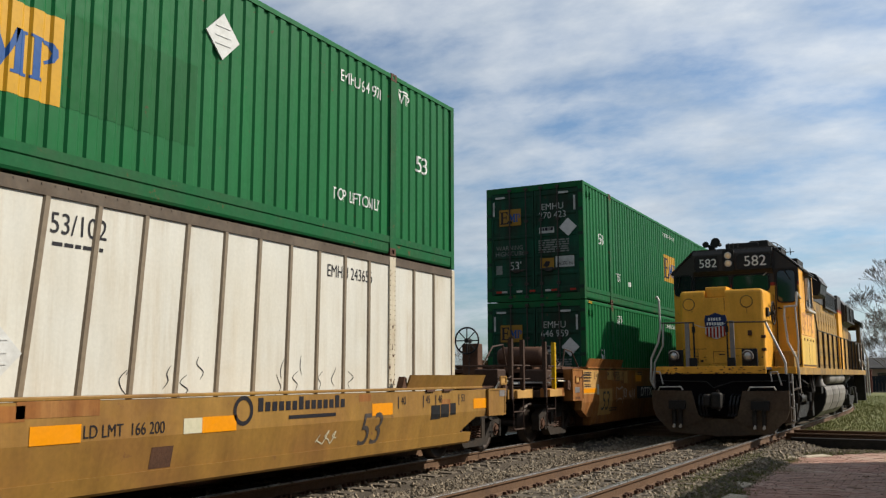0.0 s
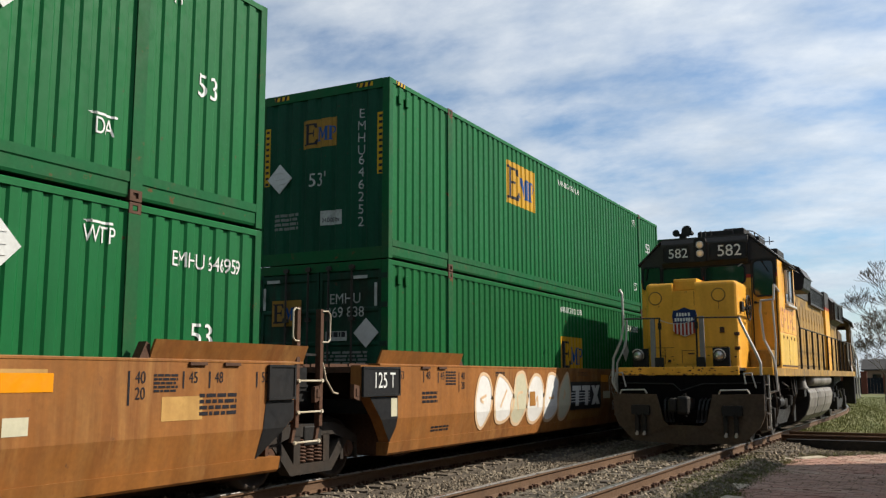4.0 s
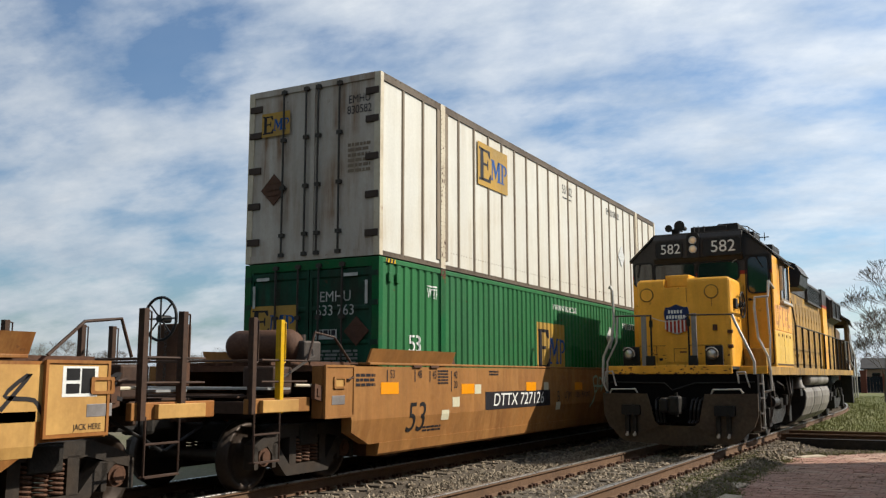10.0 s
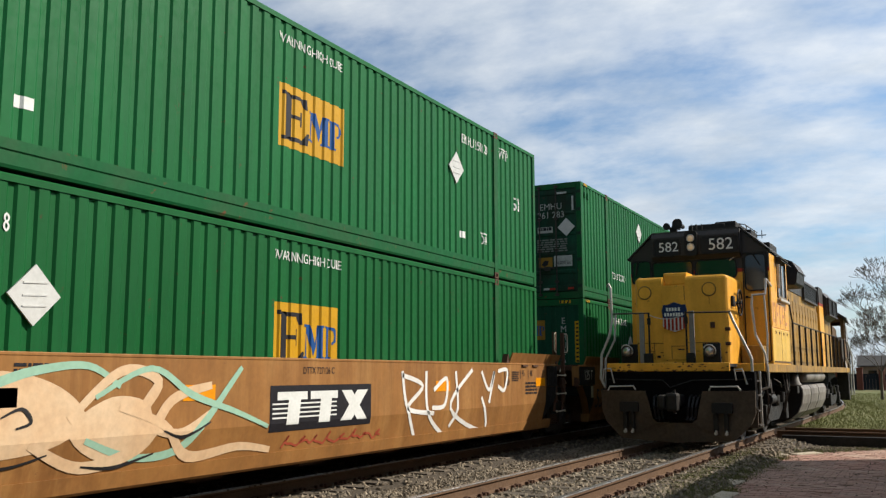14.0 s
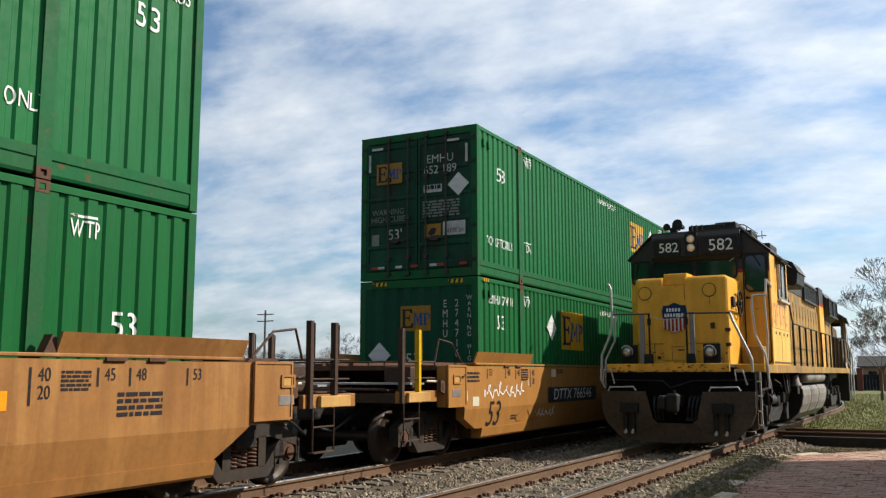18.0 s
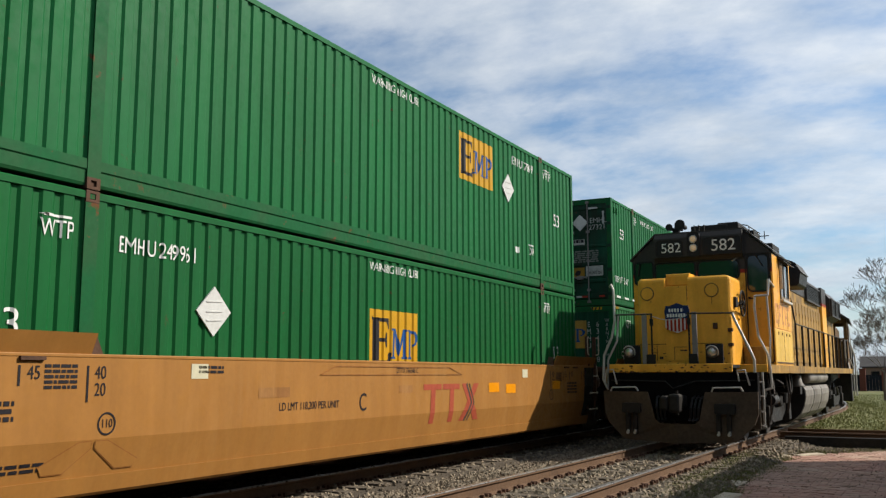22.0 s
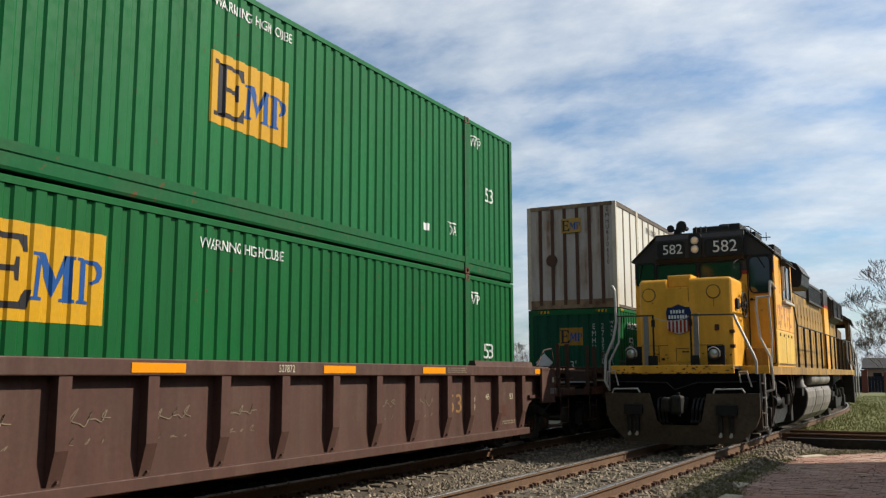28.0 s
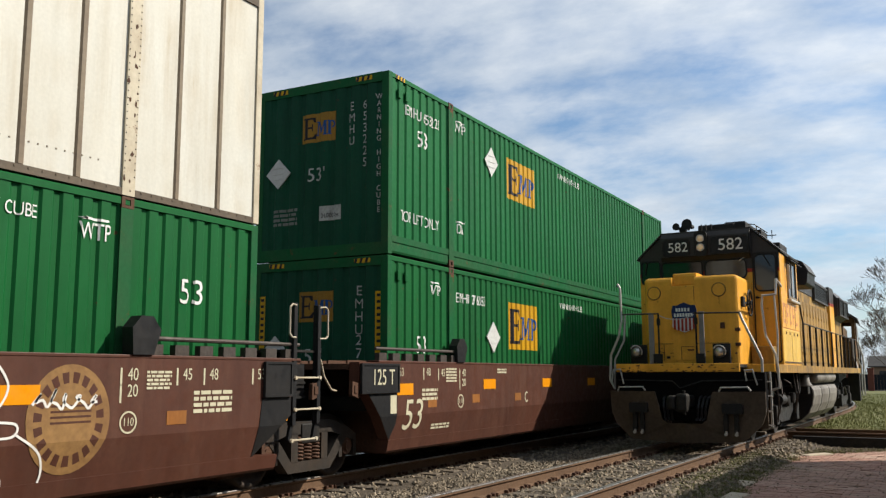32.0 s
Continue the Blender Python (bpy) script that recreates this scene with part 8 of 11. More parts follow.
def green_end_marks(c, end, number, mat):
    gold = GOLD_FADED if mat is GREEN_FADED else GOLD_END
    if end == "D":
        w = DOOR_WALL
        swapped = number == "273217"
        if number == "633763":
            logo(c, w, -0.70, 1.95, 0.52, gold, 1.75)
        elif number != "249597":
            logo(c, w, -0.64, 2.12, 0.42, gold, 1.4)
        words(c, w, "EMHU\n" + (number if swapped else number[:3] + " " + number[3:]), 0.95 if swapped else 0.50, 2.20, 0.14 if swapped else 0.16, END_MARK, squeeze=0.95)
        placard(c, w, 0.42 if swapped else 0.90, 2.26 if swapped else 1.77, 0.36, number == "633763")
        sticker(c, w, 0.34, 1.73, 0.40, 0.15, END_MARK, "notice")
        small_print(c, w, 0.34, 1.73, 0.36, 0.13, 1, DARK_MARK, 7)
        small_print(c, w, 0.52, 1.32, 0.80, 0.34, 6, FAINT_MARK, 3)
        sticker(c, w, 0.34, 0.90, 0.36, 0.27, GOLD_END, "gold_sticker")
        mark("sticker_figure", 1, lambda: flat([(-0.10, -0.05), (-0.02, 0.06), (0.09, 0.05), (0.06, -0.06), (-0.02, -0.09)]), DARK_MARK, c, w, 0.33, 0.90, 0.0055)
        sticker(c, w, 0.80, 0.93, 0.48, 0.27, END_MARK, "load_sticker")
        words(c, w, "24,000 lbs", 0.80, 0.88, 0.085, DARK_MARK)
        words(c, w, "WARNING\nHIGH CUBE", -0.66, 1.27, 0.11, FAINT_MARK, squeeze=0.95)
        words(c, w, "53'", -0.50 if not swapped else -0.42, 0.88 if not swapped else 1.62, 0.20, END_MARK, squeeze=0.95)
        sticker(c, w, -0.95, 0.80, 0.17, 0.22, FAINT_MARK)
        for u, tone in ((-0.95, RED), (-0.80, END_MARK), (-0.40, END_MARK), (-0.05, RED), (0.36, END_MARK), (0.52, RED), (1.0, RED)):
            sticker(c, w, u, 0.24, 0.15, 0.05, tone, "reflective_tape", 0.03)
        for u in (-0.9, 0.8):
            sticker(c, w, u, 2.64, 0.26, 0.05, END_MARK, "reflective_tape", 0.03)
        for u in (-1.08, 1.08):
            sticker(c, w, u, 2.36, 0.05, 0.36, END_MARK, "reflective_tape", 0.024)
    else:
        w = FRONT_WALL
        big = number == "634478"
        logo(c, w, -0.14 if big else -0.05, 2.15, 0.74 if big else 0.48, gold, 1.8 if big else 1.4)
        placard(c, w, -0.84, 1.45, 0.40, big)
        words(c, w, "53'", -0.08, 1.36, 0.22, END_MARK, squeeze=0.95)
        small_print(c, w, -0.7, 0.7, 0.5, 0.3, 4, FAINT_MARK, 5)
        sticker(c, w, 0.2, 0.72, 0.42, 0.24, END_MARK, "load_sticker")
        words(c, w, "24,000 lbs", 0.2, 0.68, 0.07, DARK_MARK)
        if number in ("652189", "274716", "653225", "273500", "634478"):
            words(c, w, "EMHU", 0.60, 2.12, 0.14, END_MARK, squeeze=0.9, upright=True)
            words(c, w, number, 0.84, 1.94, 0.14, END_MARK, squeeze=0.9, upright=True)
            words(c, w, "WARNING HIGH CUBE", 1.10, 1.60, 0.085, END_MARK, squeeze=0.9, upright=True)
        else:
            words(c, w, "EMHU", 0.77, 2.06, 0.15, END_MARK, squeeze=0.9, upright=True)
            words(c, w, number, 0.77, 1.10, 0.15, END_MARK, squeeze=0.9, upright=True)
            stripes(c, w, -1.17, -1.06, 1.35, 2.35, True)
            stripes(c, w, 1.06, 1.17, 1.35, 2.35, True)
        stripes(c, FRAME_FRONT, -0.98, -0.68, TALL - 0.1, TALL - 0.03)
        stripes(c, FRAME_FRONT, 0.68, 0.98, TALL - 0.1, TALL - 0.03)


FRAME_FRONT = (lambda u, v, d: (u, -d, v), [], FLAT_DEPTH)
TOP_RAIL = (lambda u, v, d: (HALF + d, u, v), [], FLAT_DEPTH)
PROUD_SIDE = (lambda u, v, d: (HALF + 0.002 + d, u, v), [], FLAT_DEPTH)


def load(i, level, mat, end, number, marks):
    """One container of stack i; level 1 lies on top. The marks stand on the side that faces the second track."""
    if mat is None:
        c = white_container("shipping_container", "white sheet-and-post container with rust-stained posts, " + ("stacked on top" if level else "low in its well car"), end == "D", i == 4, 0.085 if i == 0 else 0.0)
        wall = SMOOTH_SIDE
        ew = SMOOTH_END
        logo(c, (lambda u, v, d: (u, -0.014 - d, v), [], FLAT_DEPTH), -0.72 if end == "D" else 0.02, 2.3, 0.4, GOLD_FADED, 1.45)
        if end == "D":
            words(c, ew, "EMHU\n" + number, 0.9, 2.42, 0.13, DARK_MARK)
            placard(c, ew, -0.75, 1.2, 0.42, True)
            small_print(c, ew, 0.9, 1.55, 0.42, 0.5, 6, POST_GREY, 4)
        else:
            words(c, ew, "EMHU" + number, 1.05, 1.95, 0.12, DARK_MARK, upright=True)
            mark("round_sign", number, lambda: flat([(0.17 * math.cos(a * math.pi / 8), 0.17 * math.sin(a * math.pi / 8)) for a in range(16)]), RUST, c,
                 (lambda u, v, d: (u, -0.014 - d, v), [], FLAT_DEPTH), -0.56, 1.35)
    else:
        c = container_base("shipping_container", mat, "%s ribbed steel container, %s" % (TONES[mat.name], "stacked on top" if level else "low in its well car"), end == "D", number == "273217")
        wall = SIDE_WALL
        green_end_marks(c, end, number, mat)
        if hash_of(number) % 2:
            stripes(c, TOP_RAIL, 0.2, 0.48, TALL - 0.072, TALL - 0.008)
    ink = DARK_MARK if mat is None else WHITE_MARK
    for kind, u, v, *more in marks:
        if kind == "53":
            words(c, wall, "53", u, v, 0.27, ink, 1.0)
        elif kind in ("WTP", "DA"):
            arrow_mark(c, wall, kind, u, v)
        elif kind == "N":
            words(c, wall, "EMHU " + number, u, v, 0.17, ink, 0.78)
        elif kind == "W":
            words(c, wall, "WARNING HIGH CUBE", u, v, 0.125, ink, 0.8)
        elif kind == "TOP":
            words(c, wall, "TOP LIFT ONLY", u, v, 0.17, ink, 0.72)
        elif kind == "H":
            words(c, wall, "53/102", u, v, 0.20, ink, 0.85)
            small_print(c, wall, u, v - 0.2, 0.6, 0.06, 1, ink, 9)
        elif kind == "F":
            sticker(c, wall, u, v, 0.2, 0.12, WHITE_MARK)
        elif kind == "P":
            placard(c, wall, u, v, 0.46)
        elif kind == "L":
            h, k = more
            logo(c, wall if mat else PROUD_SIDE, u, v, h, GOLD_FADED if mat in (None, GREEN_FADED) and number != "634478" else GOLD, k)
    TRAIN.append((c, TRAIN_X, STACKS[i], FLOOR_Z + level * (TALL + 0.02)))
    return c


def patches(c, mat, *places):
    """Fresh or faded paint where older marks were covered."""
    for u0, u1, v0, v1 in places:
        part("repainted_patch", stamped(flat(rect(u0, u1, v0, v1)), 0, 0, SIDE_WALL, 0.003), mat, c, "patch of repainted green")


load(0, 1, GREEN, "F", "641971", [("53", 15.01, 1.60), ("N", 13.21, 2.46), ("WTP", 14.43, 2.57), ("TOP", 13.12, 0.71), ("P", 10.17, 2.19),
     ("L", 7.21, 1.17, 0.88, 1.7)])
load(0, 0, None, "F", "243656", [("H", 8.27, 2.52), ("N", 12.97, 2.52), ("P", 7.42, 1.29)])
load(1, 1, GREEN, "D", "270423", [("53", 1.35, 1.59), ("DA", 2.74, 0.71), ("F", 3.76, 0.66), ("W", 8.22, 2.58), ("L", 8.21, 1.54, 0.85, 1.69),
     ("P", 12.42, 1.80), ("N", 13.21, 2.39), ("WTP", 14.52, 2.45), ("53", 15.13, 1.52), ("DA", 13.65, 0.69)])
load(1, 0, GREEN, "D", "646959", [("53", 1.30, 1.58), ("WTP", 2.73, 2.50), ("W", 8.19, 2.60), ("L", 11.12, 2.02, 0.87, 1.64), ("P", 12.48, 2.27),
     ("N", 15.22, 2.38), ("WTP", 13.66, 2.50), ("53", 15.17, 1.54)])
load(2, 1, GREEN, "F", "646252", [("W", 8.18, 2.61), ("WTP", 13.54, 2.52), ("DA", 13.61, 0.69), ("53", 15.00, 1.99), ("TOP", 14.91, 0.66),
     ("L", 5.30, 2.10, 0.88, 1.7)])
load(2, 0, GREEN_DEEP, "D", "269838", [("W", 8.16, 2.60), ("L", 8.18, 1.60, 0.80, 1.85), ("P", 12.37, 1.79), ("N", 13.17, 2.41),
     ("WTP", 14.48, 2.46), ("53", 15.07, 1.55)])
load(3, 1, GREEN, "D", "249597", [("N", 13.11, 2.47), ("P", 12.26, 1.86), ("WTP", 14.45, 2.50), ("53", 14.98, 1.59), ("DA", 13.51, 0.73),
     ("F", 12.54, 0.69), ("53", 1.13, 1.61), ("DA", 2.54, 0.75)])
load(3, 0, GREEN, "D", "653082", [("L", 10.84, 2.04, 0.91, 1.74), ("P", 12.21, 2.21), ("WTP", 13.48, 2.52), ("N", 14.97, 2.38), ("53", 14.92, 1.98),
     ("53", 1.09, 2.00), ("W", 8.35, 2.71)])
load(4, 1, None, "D", "830582", [("L", 4.15, 2.17, 0.83, 1.66), ("H", 8.35, 2.49), ("N", 11.88, 2.49), ("P", 12.56, 1.42)])
load(4, 0, GREEN_FADED, "D", "633763", [("WTP", 1.70, 2.44), ("53", 1.13, 1.59), ("W", 8.05, 2.60), ("L", 7.17, 1.67, 1.12, 1.54),
     ("P", 11.31, 2.06), ("N", 13.03, 2.42), ("53", 15.04, 1.54), ("WTP", 14.49, 2.40)])
load(5, 1, GREEN, "D", "250120", [("WTP", 1.64, 2.50), ("53", 1.11, 1.56), ("DA", 2.49, 0.71), ("F", 3.52, 0.67), ("W", 7.99, 2.59),
     ("L", 8.04, 1.56, 0.85, 1.74), ("P", 12.37, 1.85), ("N", 13.18, 2.45), ("WTP", 14.50, 2.51), ("53", 15.15, 1.61), ("DA", 13.55, 0.67),
     ("F", 12.64, 0.67)])
load(5, 0, GREEN_DEEP, "F", "252818", [("WTP", 1.57, 2.48), ("N", 2.89, 2.44), ("53", 1.06, 1.57), ("P", 3.74, 1.81), ("W", 8.01, 2.60),
     ("L", 8.01, 1.54, 0.92, 1.54)])
load(6, 1, GREEN, "D", "261283", [("P", 5.16, 2.28), ("TOP", 3.05, 0.76), ("W", 8.30, 2.49), ("L", 11.45, 2.03, 0.98, 1.51), ("WTP", 13.92, 2.50),
     ("N", 15.36, 2.44), ("53", 15.31, 2.01), ("TOP", 13.48, 0.70)])
load(6, 0, GREEN_DEEP, "F", "261283", [("N", 3.10, 2.46), ("P", 3.96, 1.83), ("W", 8.25, 2.62), ("L", 8.23, 1.59, 0.81, 1.80), ("WTP", 14.62, 2.50),
     ("53", 15.17, 1.57)])
load(7, 1, GREEN, "D", "652189", [("53", 1.13, 2.08), ("WTP", 2.53, 2.61), ("TOP", 1.04, 0.71), ("DA", 2.50, 0.77), ("W", 8.07, 2.65),
     ("L", 10.96, 2.11, 0.87, 1.64), ("P", 12.39, 2.27), ("WTP", 13.64, 2.61), ("DA", 13.59, 0.75), ("N", 15.22, 2.56), ("53", 15.13, 2.05),
     ("TOP", 15.02, 0.66)])
load(7, 0, GREEN_DEEP, "F", "274716", [("N", 1.09, 2.50), ("53", 1.04, 2.06), ("WTP", 2.39, 2.54), ("P", 3.76, 2.10), ("L", 5.16, 2.08, 0.88, 1.69),
     ("W", 7.98, 2.62), ("WTP", 13.77, 2.54)])
load(8, 1, GREEN, "D", "278497", [("P", 12.32, 1.89), ("N", 13.16, 2.52), ("WTP", 14.50, 2.54), ("53", 15.04, 1.61), ("DA", 13.55, 0.74),
     ("F", 12.79, 0.70), ("L", 10.89, 2.14, 0.88, 1.64), ("W", 7.95, 2.68), ("53", 0.85, 1.74), ("WTP", 1.32, 2.67)])
load(8, 0, GREEN_DEEP, "F", "249961", [("WTP", 1.68, 2.46), ("N", 3.00, 2.41), ("P", 3.86, 1.81), ("53", 1.15, 1.54), ("L", 7.95, 1.59, 0.94, 1.57),
     ("W", 7.94, 2.69), ("WTP", 14.35, 2.48), ("53", 14.87, 1.54)])
load(9, 1, GREEN, "D", "273217", [("DA", 2.50, 0.76), ("L", 8.07, 1.59, 0.88, 1.69), ("P", 12.31, 2.10), ("WTP", 13.64, 2.53), ("N", 15.02, 2.45),
     ("53", 15.01, 2.02), ("TOP", 14.92, 0.70), ("DA", 13.64, 0.73), ("53", 0.96, 1.99), ("WTP", 2.23, 2.54), ("TOP", 0.89, 0.71), ("W", 3.60, 2.62)])
load(9, 0, GREEN_FADED, "F", "634478", [("P", 4.90, 2.08), ("W", 8.01, 2.62), ("L", 7.07, 1.69, 1.16, 1.52), ("N", 12.90, 2.44),
     ("WTP", 14.39, 2.44), ("53", 14.93, 1.55), ("WTP", 1.40, 2.42), ("53", 0.86, 1.56)])
load(10, 1, GREEN, "F", "261452", [("53", 1.16, 1.61), ("N", 3.33, 2.45), ("P", 3.87, 1.84), ("DA", 2.57, 0.74), ("F", 3.59, 0.68),
     ("W", 8.12, 2.62), ("L", 8.10, 1.57, 0.88, 1.66), ("WTP", 14.49, 2.48), ("53", 15.05, 1.57), ("DA", 13.54, 0.70), ("F", 12.59, 0.64)])
load(10, 0, GREEN_DEEP, "F", "276544", [("WTP", 1.62, 2.48), ("53", 1.07, 1.55), ("N", 2.92, 2.44), ("P", 3.79, 1.81), ("L", 5.22, 2.04, 0.91, 1.64),
     ("W", 8.05, 2.60), ("WTP", 14.44, 2.46), ("53", 14.99, 1.53)])
load(11, 1, None, "F", "830650", [("H", 8.08, 2.49), ("P", 8.08, 1.34), ("L", 12.12, 2.21, 0.77, 1.97), ("N", 3.62, 2.49)])
load(11, 0, GREEN_DEEP, "F", "273500", [("N", 1.39, 2.44), ("53", 1.17, 1.98), ("WTP", 2.47, 2.52), ("P", 3.88, 2.06), ("L", 8.07, 1.56, 0.84, 1.77),
     ("W", 12.30, 2.58), ("WTP", 13.71, 2.48), ("53", 15.06, 1.98)])
load(12, 1, GREEN, "F", "653225", [("N", 1.10, 2.39), ("53", 1.09, 2.00), ("TOP", 1.00, 0.64), ("WTP", 2.44, 2.52), ("DA", 2.45, 0.70),
     ("P", 3.72, 2.19), ("L", 5.17, 2.04, 0.82, 1.73), ("W", 7.97, 2.61)])
load(12, 0, GREEN_DEEP, "F", "276283", [("WTP", 1.53, 2.46), ("53", 1.06, 1.54), ("N", 2.86, 2.40), ("P", 3.75, 1.77), ("L", 5.19, 2.02, 0.91, 1.59),
     ("W", 7.98, 2.58)])

# pale reflective dashes along the foot of one container
for thing, x, y, z in TRAIN:
    if y == STACKS[9] and z > 2:
        for k in range(21):
            sticker(thing, (lambda u, v, d: (HALF + d, u, v), [], FLAT_DEPTH), 0.5 + 0.75 * k, 0.245, 0.34, 0.055, WHITE_MARK, "reflective_dash")
boxes_by_place = {(round(y, 2), z > 1): c for c, x, y, z in TRAIN}
patches(boxes_by_place[round(STACKS[4], 2), False], GREEN_DEEP, (8.36, 8.98, 1.05, 1.78), (8.98, 9.9, 1.05, 1.7))
patches(boxes_by_place[round(STACKS[9], 2), False], GREEN, (8.1, 9.7, 1.1, 1.8), (6.4, 7.0, 2.45, 2.72))
patches(boxes_by_place[round(STACKS[3], 2), True], GREEN_FADED, (6.8, 9.6, 1.1, 2.1))
patches(boxes_by_place[round(STACKS[0], 2), True], GREEN_DEEP, (8.0, 9.8, 0.75, 1.7))
white = boxes_by_place[round(STACKS[0], 2), False]
scuff = random.Random(77)
for u, v in ((8.9, 1.0), (9.0, 1.2), (9.5, 1.05), (9.75, 0.95), (10.0, 1.15), (11.4, 0.95), (11.5, 1.15), (11.75, 1.0), (11.8, 1.2), (12.3, 1.0), (12.6, 1.05), (13.0, 1.0)):
    pts = [(u + scuff.uniform(-0.08, 0.08), v + 0.28 * k - 0.1) for k in (0.0, 0.3, 0.6, 0.9)]
    part("scuff", stamped(flat(*stroke(curve_points(pts, 4), 0.016, 0.6)), 0, 0, SMOOTH_SIDE, 0.003), DARK_MARK, white, "thin black scuff")
# ---- the well cars and what is painted on them ----
SLIDE = [0.0]
CAR_SIDE = (lambda u, v, d: (OUT + d - inset(v), u + SLIDE[0], v), [], FLAT_DEPTH, FOLD)
BOX_SIDE = (lambda u, v, d: (OUT + 0.036 + d, u, v), [], FLAT_DEPTH)
CHORD_SIDE = (lambda u, v, d: (OUT + 0.012 + d, u, v), [], FLAT_DEPTH)
WEB_SIDE = (lambda u, v, d: (1.402 + d, u, v), [], FLAT_DEPTH)


def plate(car, u, v, text):
    p = part("number_plate_panel", stamped(flat(rect(-1.58, 1.58, -0.16, 0.16)), u, v, CAR_SIDE, 0.004), DARK_MARK, car, "black panel with white car number")
    bm = letters(text, 0.225, 1.28)
    for w in bm.verts:
        w.co.x += 0.22 * w.co.y
    part("lettering", stamped(bm, u, v, CAR_SIDE, 0.006), WHITE_MARK, p)


def disc_of(r, n=24):
    return [(r * math.cos(2 * math.pi * k / n), r * math.sin(2 * math.pi * k / n)) for k in range(n)]


def hoop(r, w, n=24):
    a, b = disc_of(r, n), disc_of(r - w, n)
    return [[a[k], a[(k + 1) % n], b[(k + 1) % n], b[k]] for k in range(n)]


def put(car, name, outlines, mat, proud=0.005, label="", wall=None):
    return part(name, stamped(flat(*outlines), 0, 0, wall or CAR_SIDE, proud), mat, car, label)


def scribble(car, u0, u1, v0, v1, loops, mat, width, seed, wall=None, proud=0.006):
    """A sprayed or chalked scrawl of hooks and loops that means nothing."""
    r = random.Random(seed)
    step, h, pts = (u1 - u0) / loops, v1 - v0, []
    for k in range(loops):
        u, a, b = u0 + step * k, r.uniform(0.6, 1.05), r.uniform(-0.05, 0.35)
        pts += [(u + step * r.uniform(0, 0.15), v0 + h * b), (u + step * r.uniform(0.35, 0.7), v0 + h * a), (u + step * r.uniform(0.1, 0.35), v0 + h * r.uniform(0.3, 0.6)), (u + step * 0.75, v0 + h * r.uniform(0.1, 0.5))]
    put(car, "scrawl", stroke(curve_points(pts, 4), width), mat, proud, "sprayed scrawl", wall)


def bubbles(car, u0, u1, v0, v1, count, fill, edge, seed, slant=0.15, width=0.035, proud=0.005):
    """Fat rounded graffiti forms side by side, each filled and outlined."""
    r = random.Random(seed)
    step = (u1 - u0) / count
    for k in range(count):
        c, h = u0 + step * (k + 0.5), (v1 - v0) / 2
        m = (v0 + v1) / 2
        ring_pts = []
        for a in range(9):
            t = 2 * math.pi * a / 9
            rad = r.uniform(0.72, 1.12)
            y = math.sin(t) * h * min(rad, 1.0)
            ring_pts.append((c + math.cos(t) * step * 0.56 * rad + slant * y, m + y))
        shape = curve_points(ring_pts, 4, True)
        tone = fill[k % len(fill)]
        g = put(car, "graffiti_form", [shape], tone, proud + 0.0012 * (k % 3), "fat sprayed graffiti form")
        put(g, "graffiti_edge", stroke(shape + shape[:2], width), edge, proud + 0.0045, "sprayed outline")
        inner = [(c + r.uniform(-0.25, 0.25) * step, m + r.uniform(-0.5, 0.5) * h) for _ in range(3)]
        put(g, "graffiti_line", stroke(curve_points(inner, 4), width * 0.8), edge, proud + 0.005)

FORMS = {"Z": [(0, 1), (1, 1), (1, .72), (.46, .3), (1, .3), (1, 0), (0, 0), (0, .3), (.52, .72), (0, .72)],
         "E": [(0, 1), (1, 1), (1, .76), (.36, .76), (.36, .62), (.9, .62), (.9, .4), (.36, .4), (.36, .26), (1, .26), (1, 0), (0, 0)],
         "R": [(0, 0), (0, 1), (.8, 1), (1, .86), (1, .55), (.82, .42), (1, 0), (.66, 0), (.46, .36), (.34, .36), (.34, 0)],
         "O": [(0, .3), (0, .75), (.2, 1), (.8, 1), (1, .75), (1, .25), (.8, 0), (.2, 0)],
         "D": [(-.45, -.02), (.1, .55), (.5, 1), (1, 1), (1.05, .7), (.9, .4), (.62, .1), (.2, -.02)],
         "U": [(.05, .95), (.42, 1), (.38, .42), (.5, .3), (.64, .42), (.7, 1), (1.05, 1), (.98, .25), (.75, 0), (.1, -.04), (-.08, .25)],
         "S": [(.1, .95), (1.05, 1), (1, .75), (.5, .7), (.5, .58), (1, .5), (.95, .2), (.6, 0), (-.1, -.04), (-.05, .22), (.5, .28), (.5, .38), (0, .45), (-.05, .75)],
         "M": [(-.1, -.05), (.05, 1), (.36, 1), (.5, .68), (.68, 1), (1.05, 1), (.95, 0), (.7, .0), (.7, .5), (.52, .22), (.36, .5), (.25, 0)],
         "T": [(.12, 1), (.55, 1), (.95, .98), (1, .6), (.96, .25), (.75, .12), (.55, .02), (.2, -.05), (.3, .2), (.05, .4), (-.05, .62), (.1, .72)],
         "F": [(.0, .9), (.3, 1), (.95, .98), (1.05, .75), (.62, .7), (.62, .55), (.95, .45), (.8, .2), (.5, .1), (.2, -.08), (-.15, -.08), (.1, .3), (.2, .6)]}


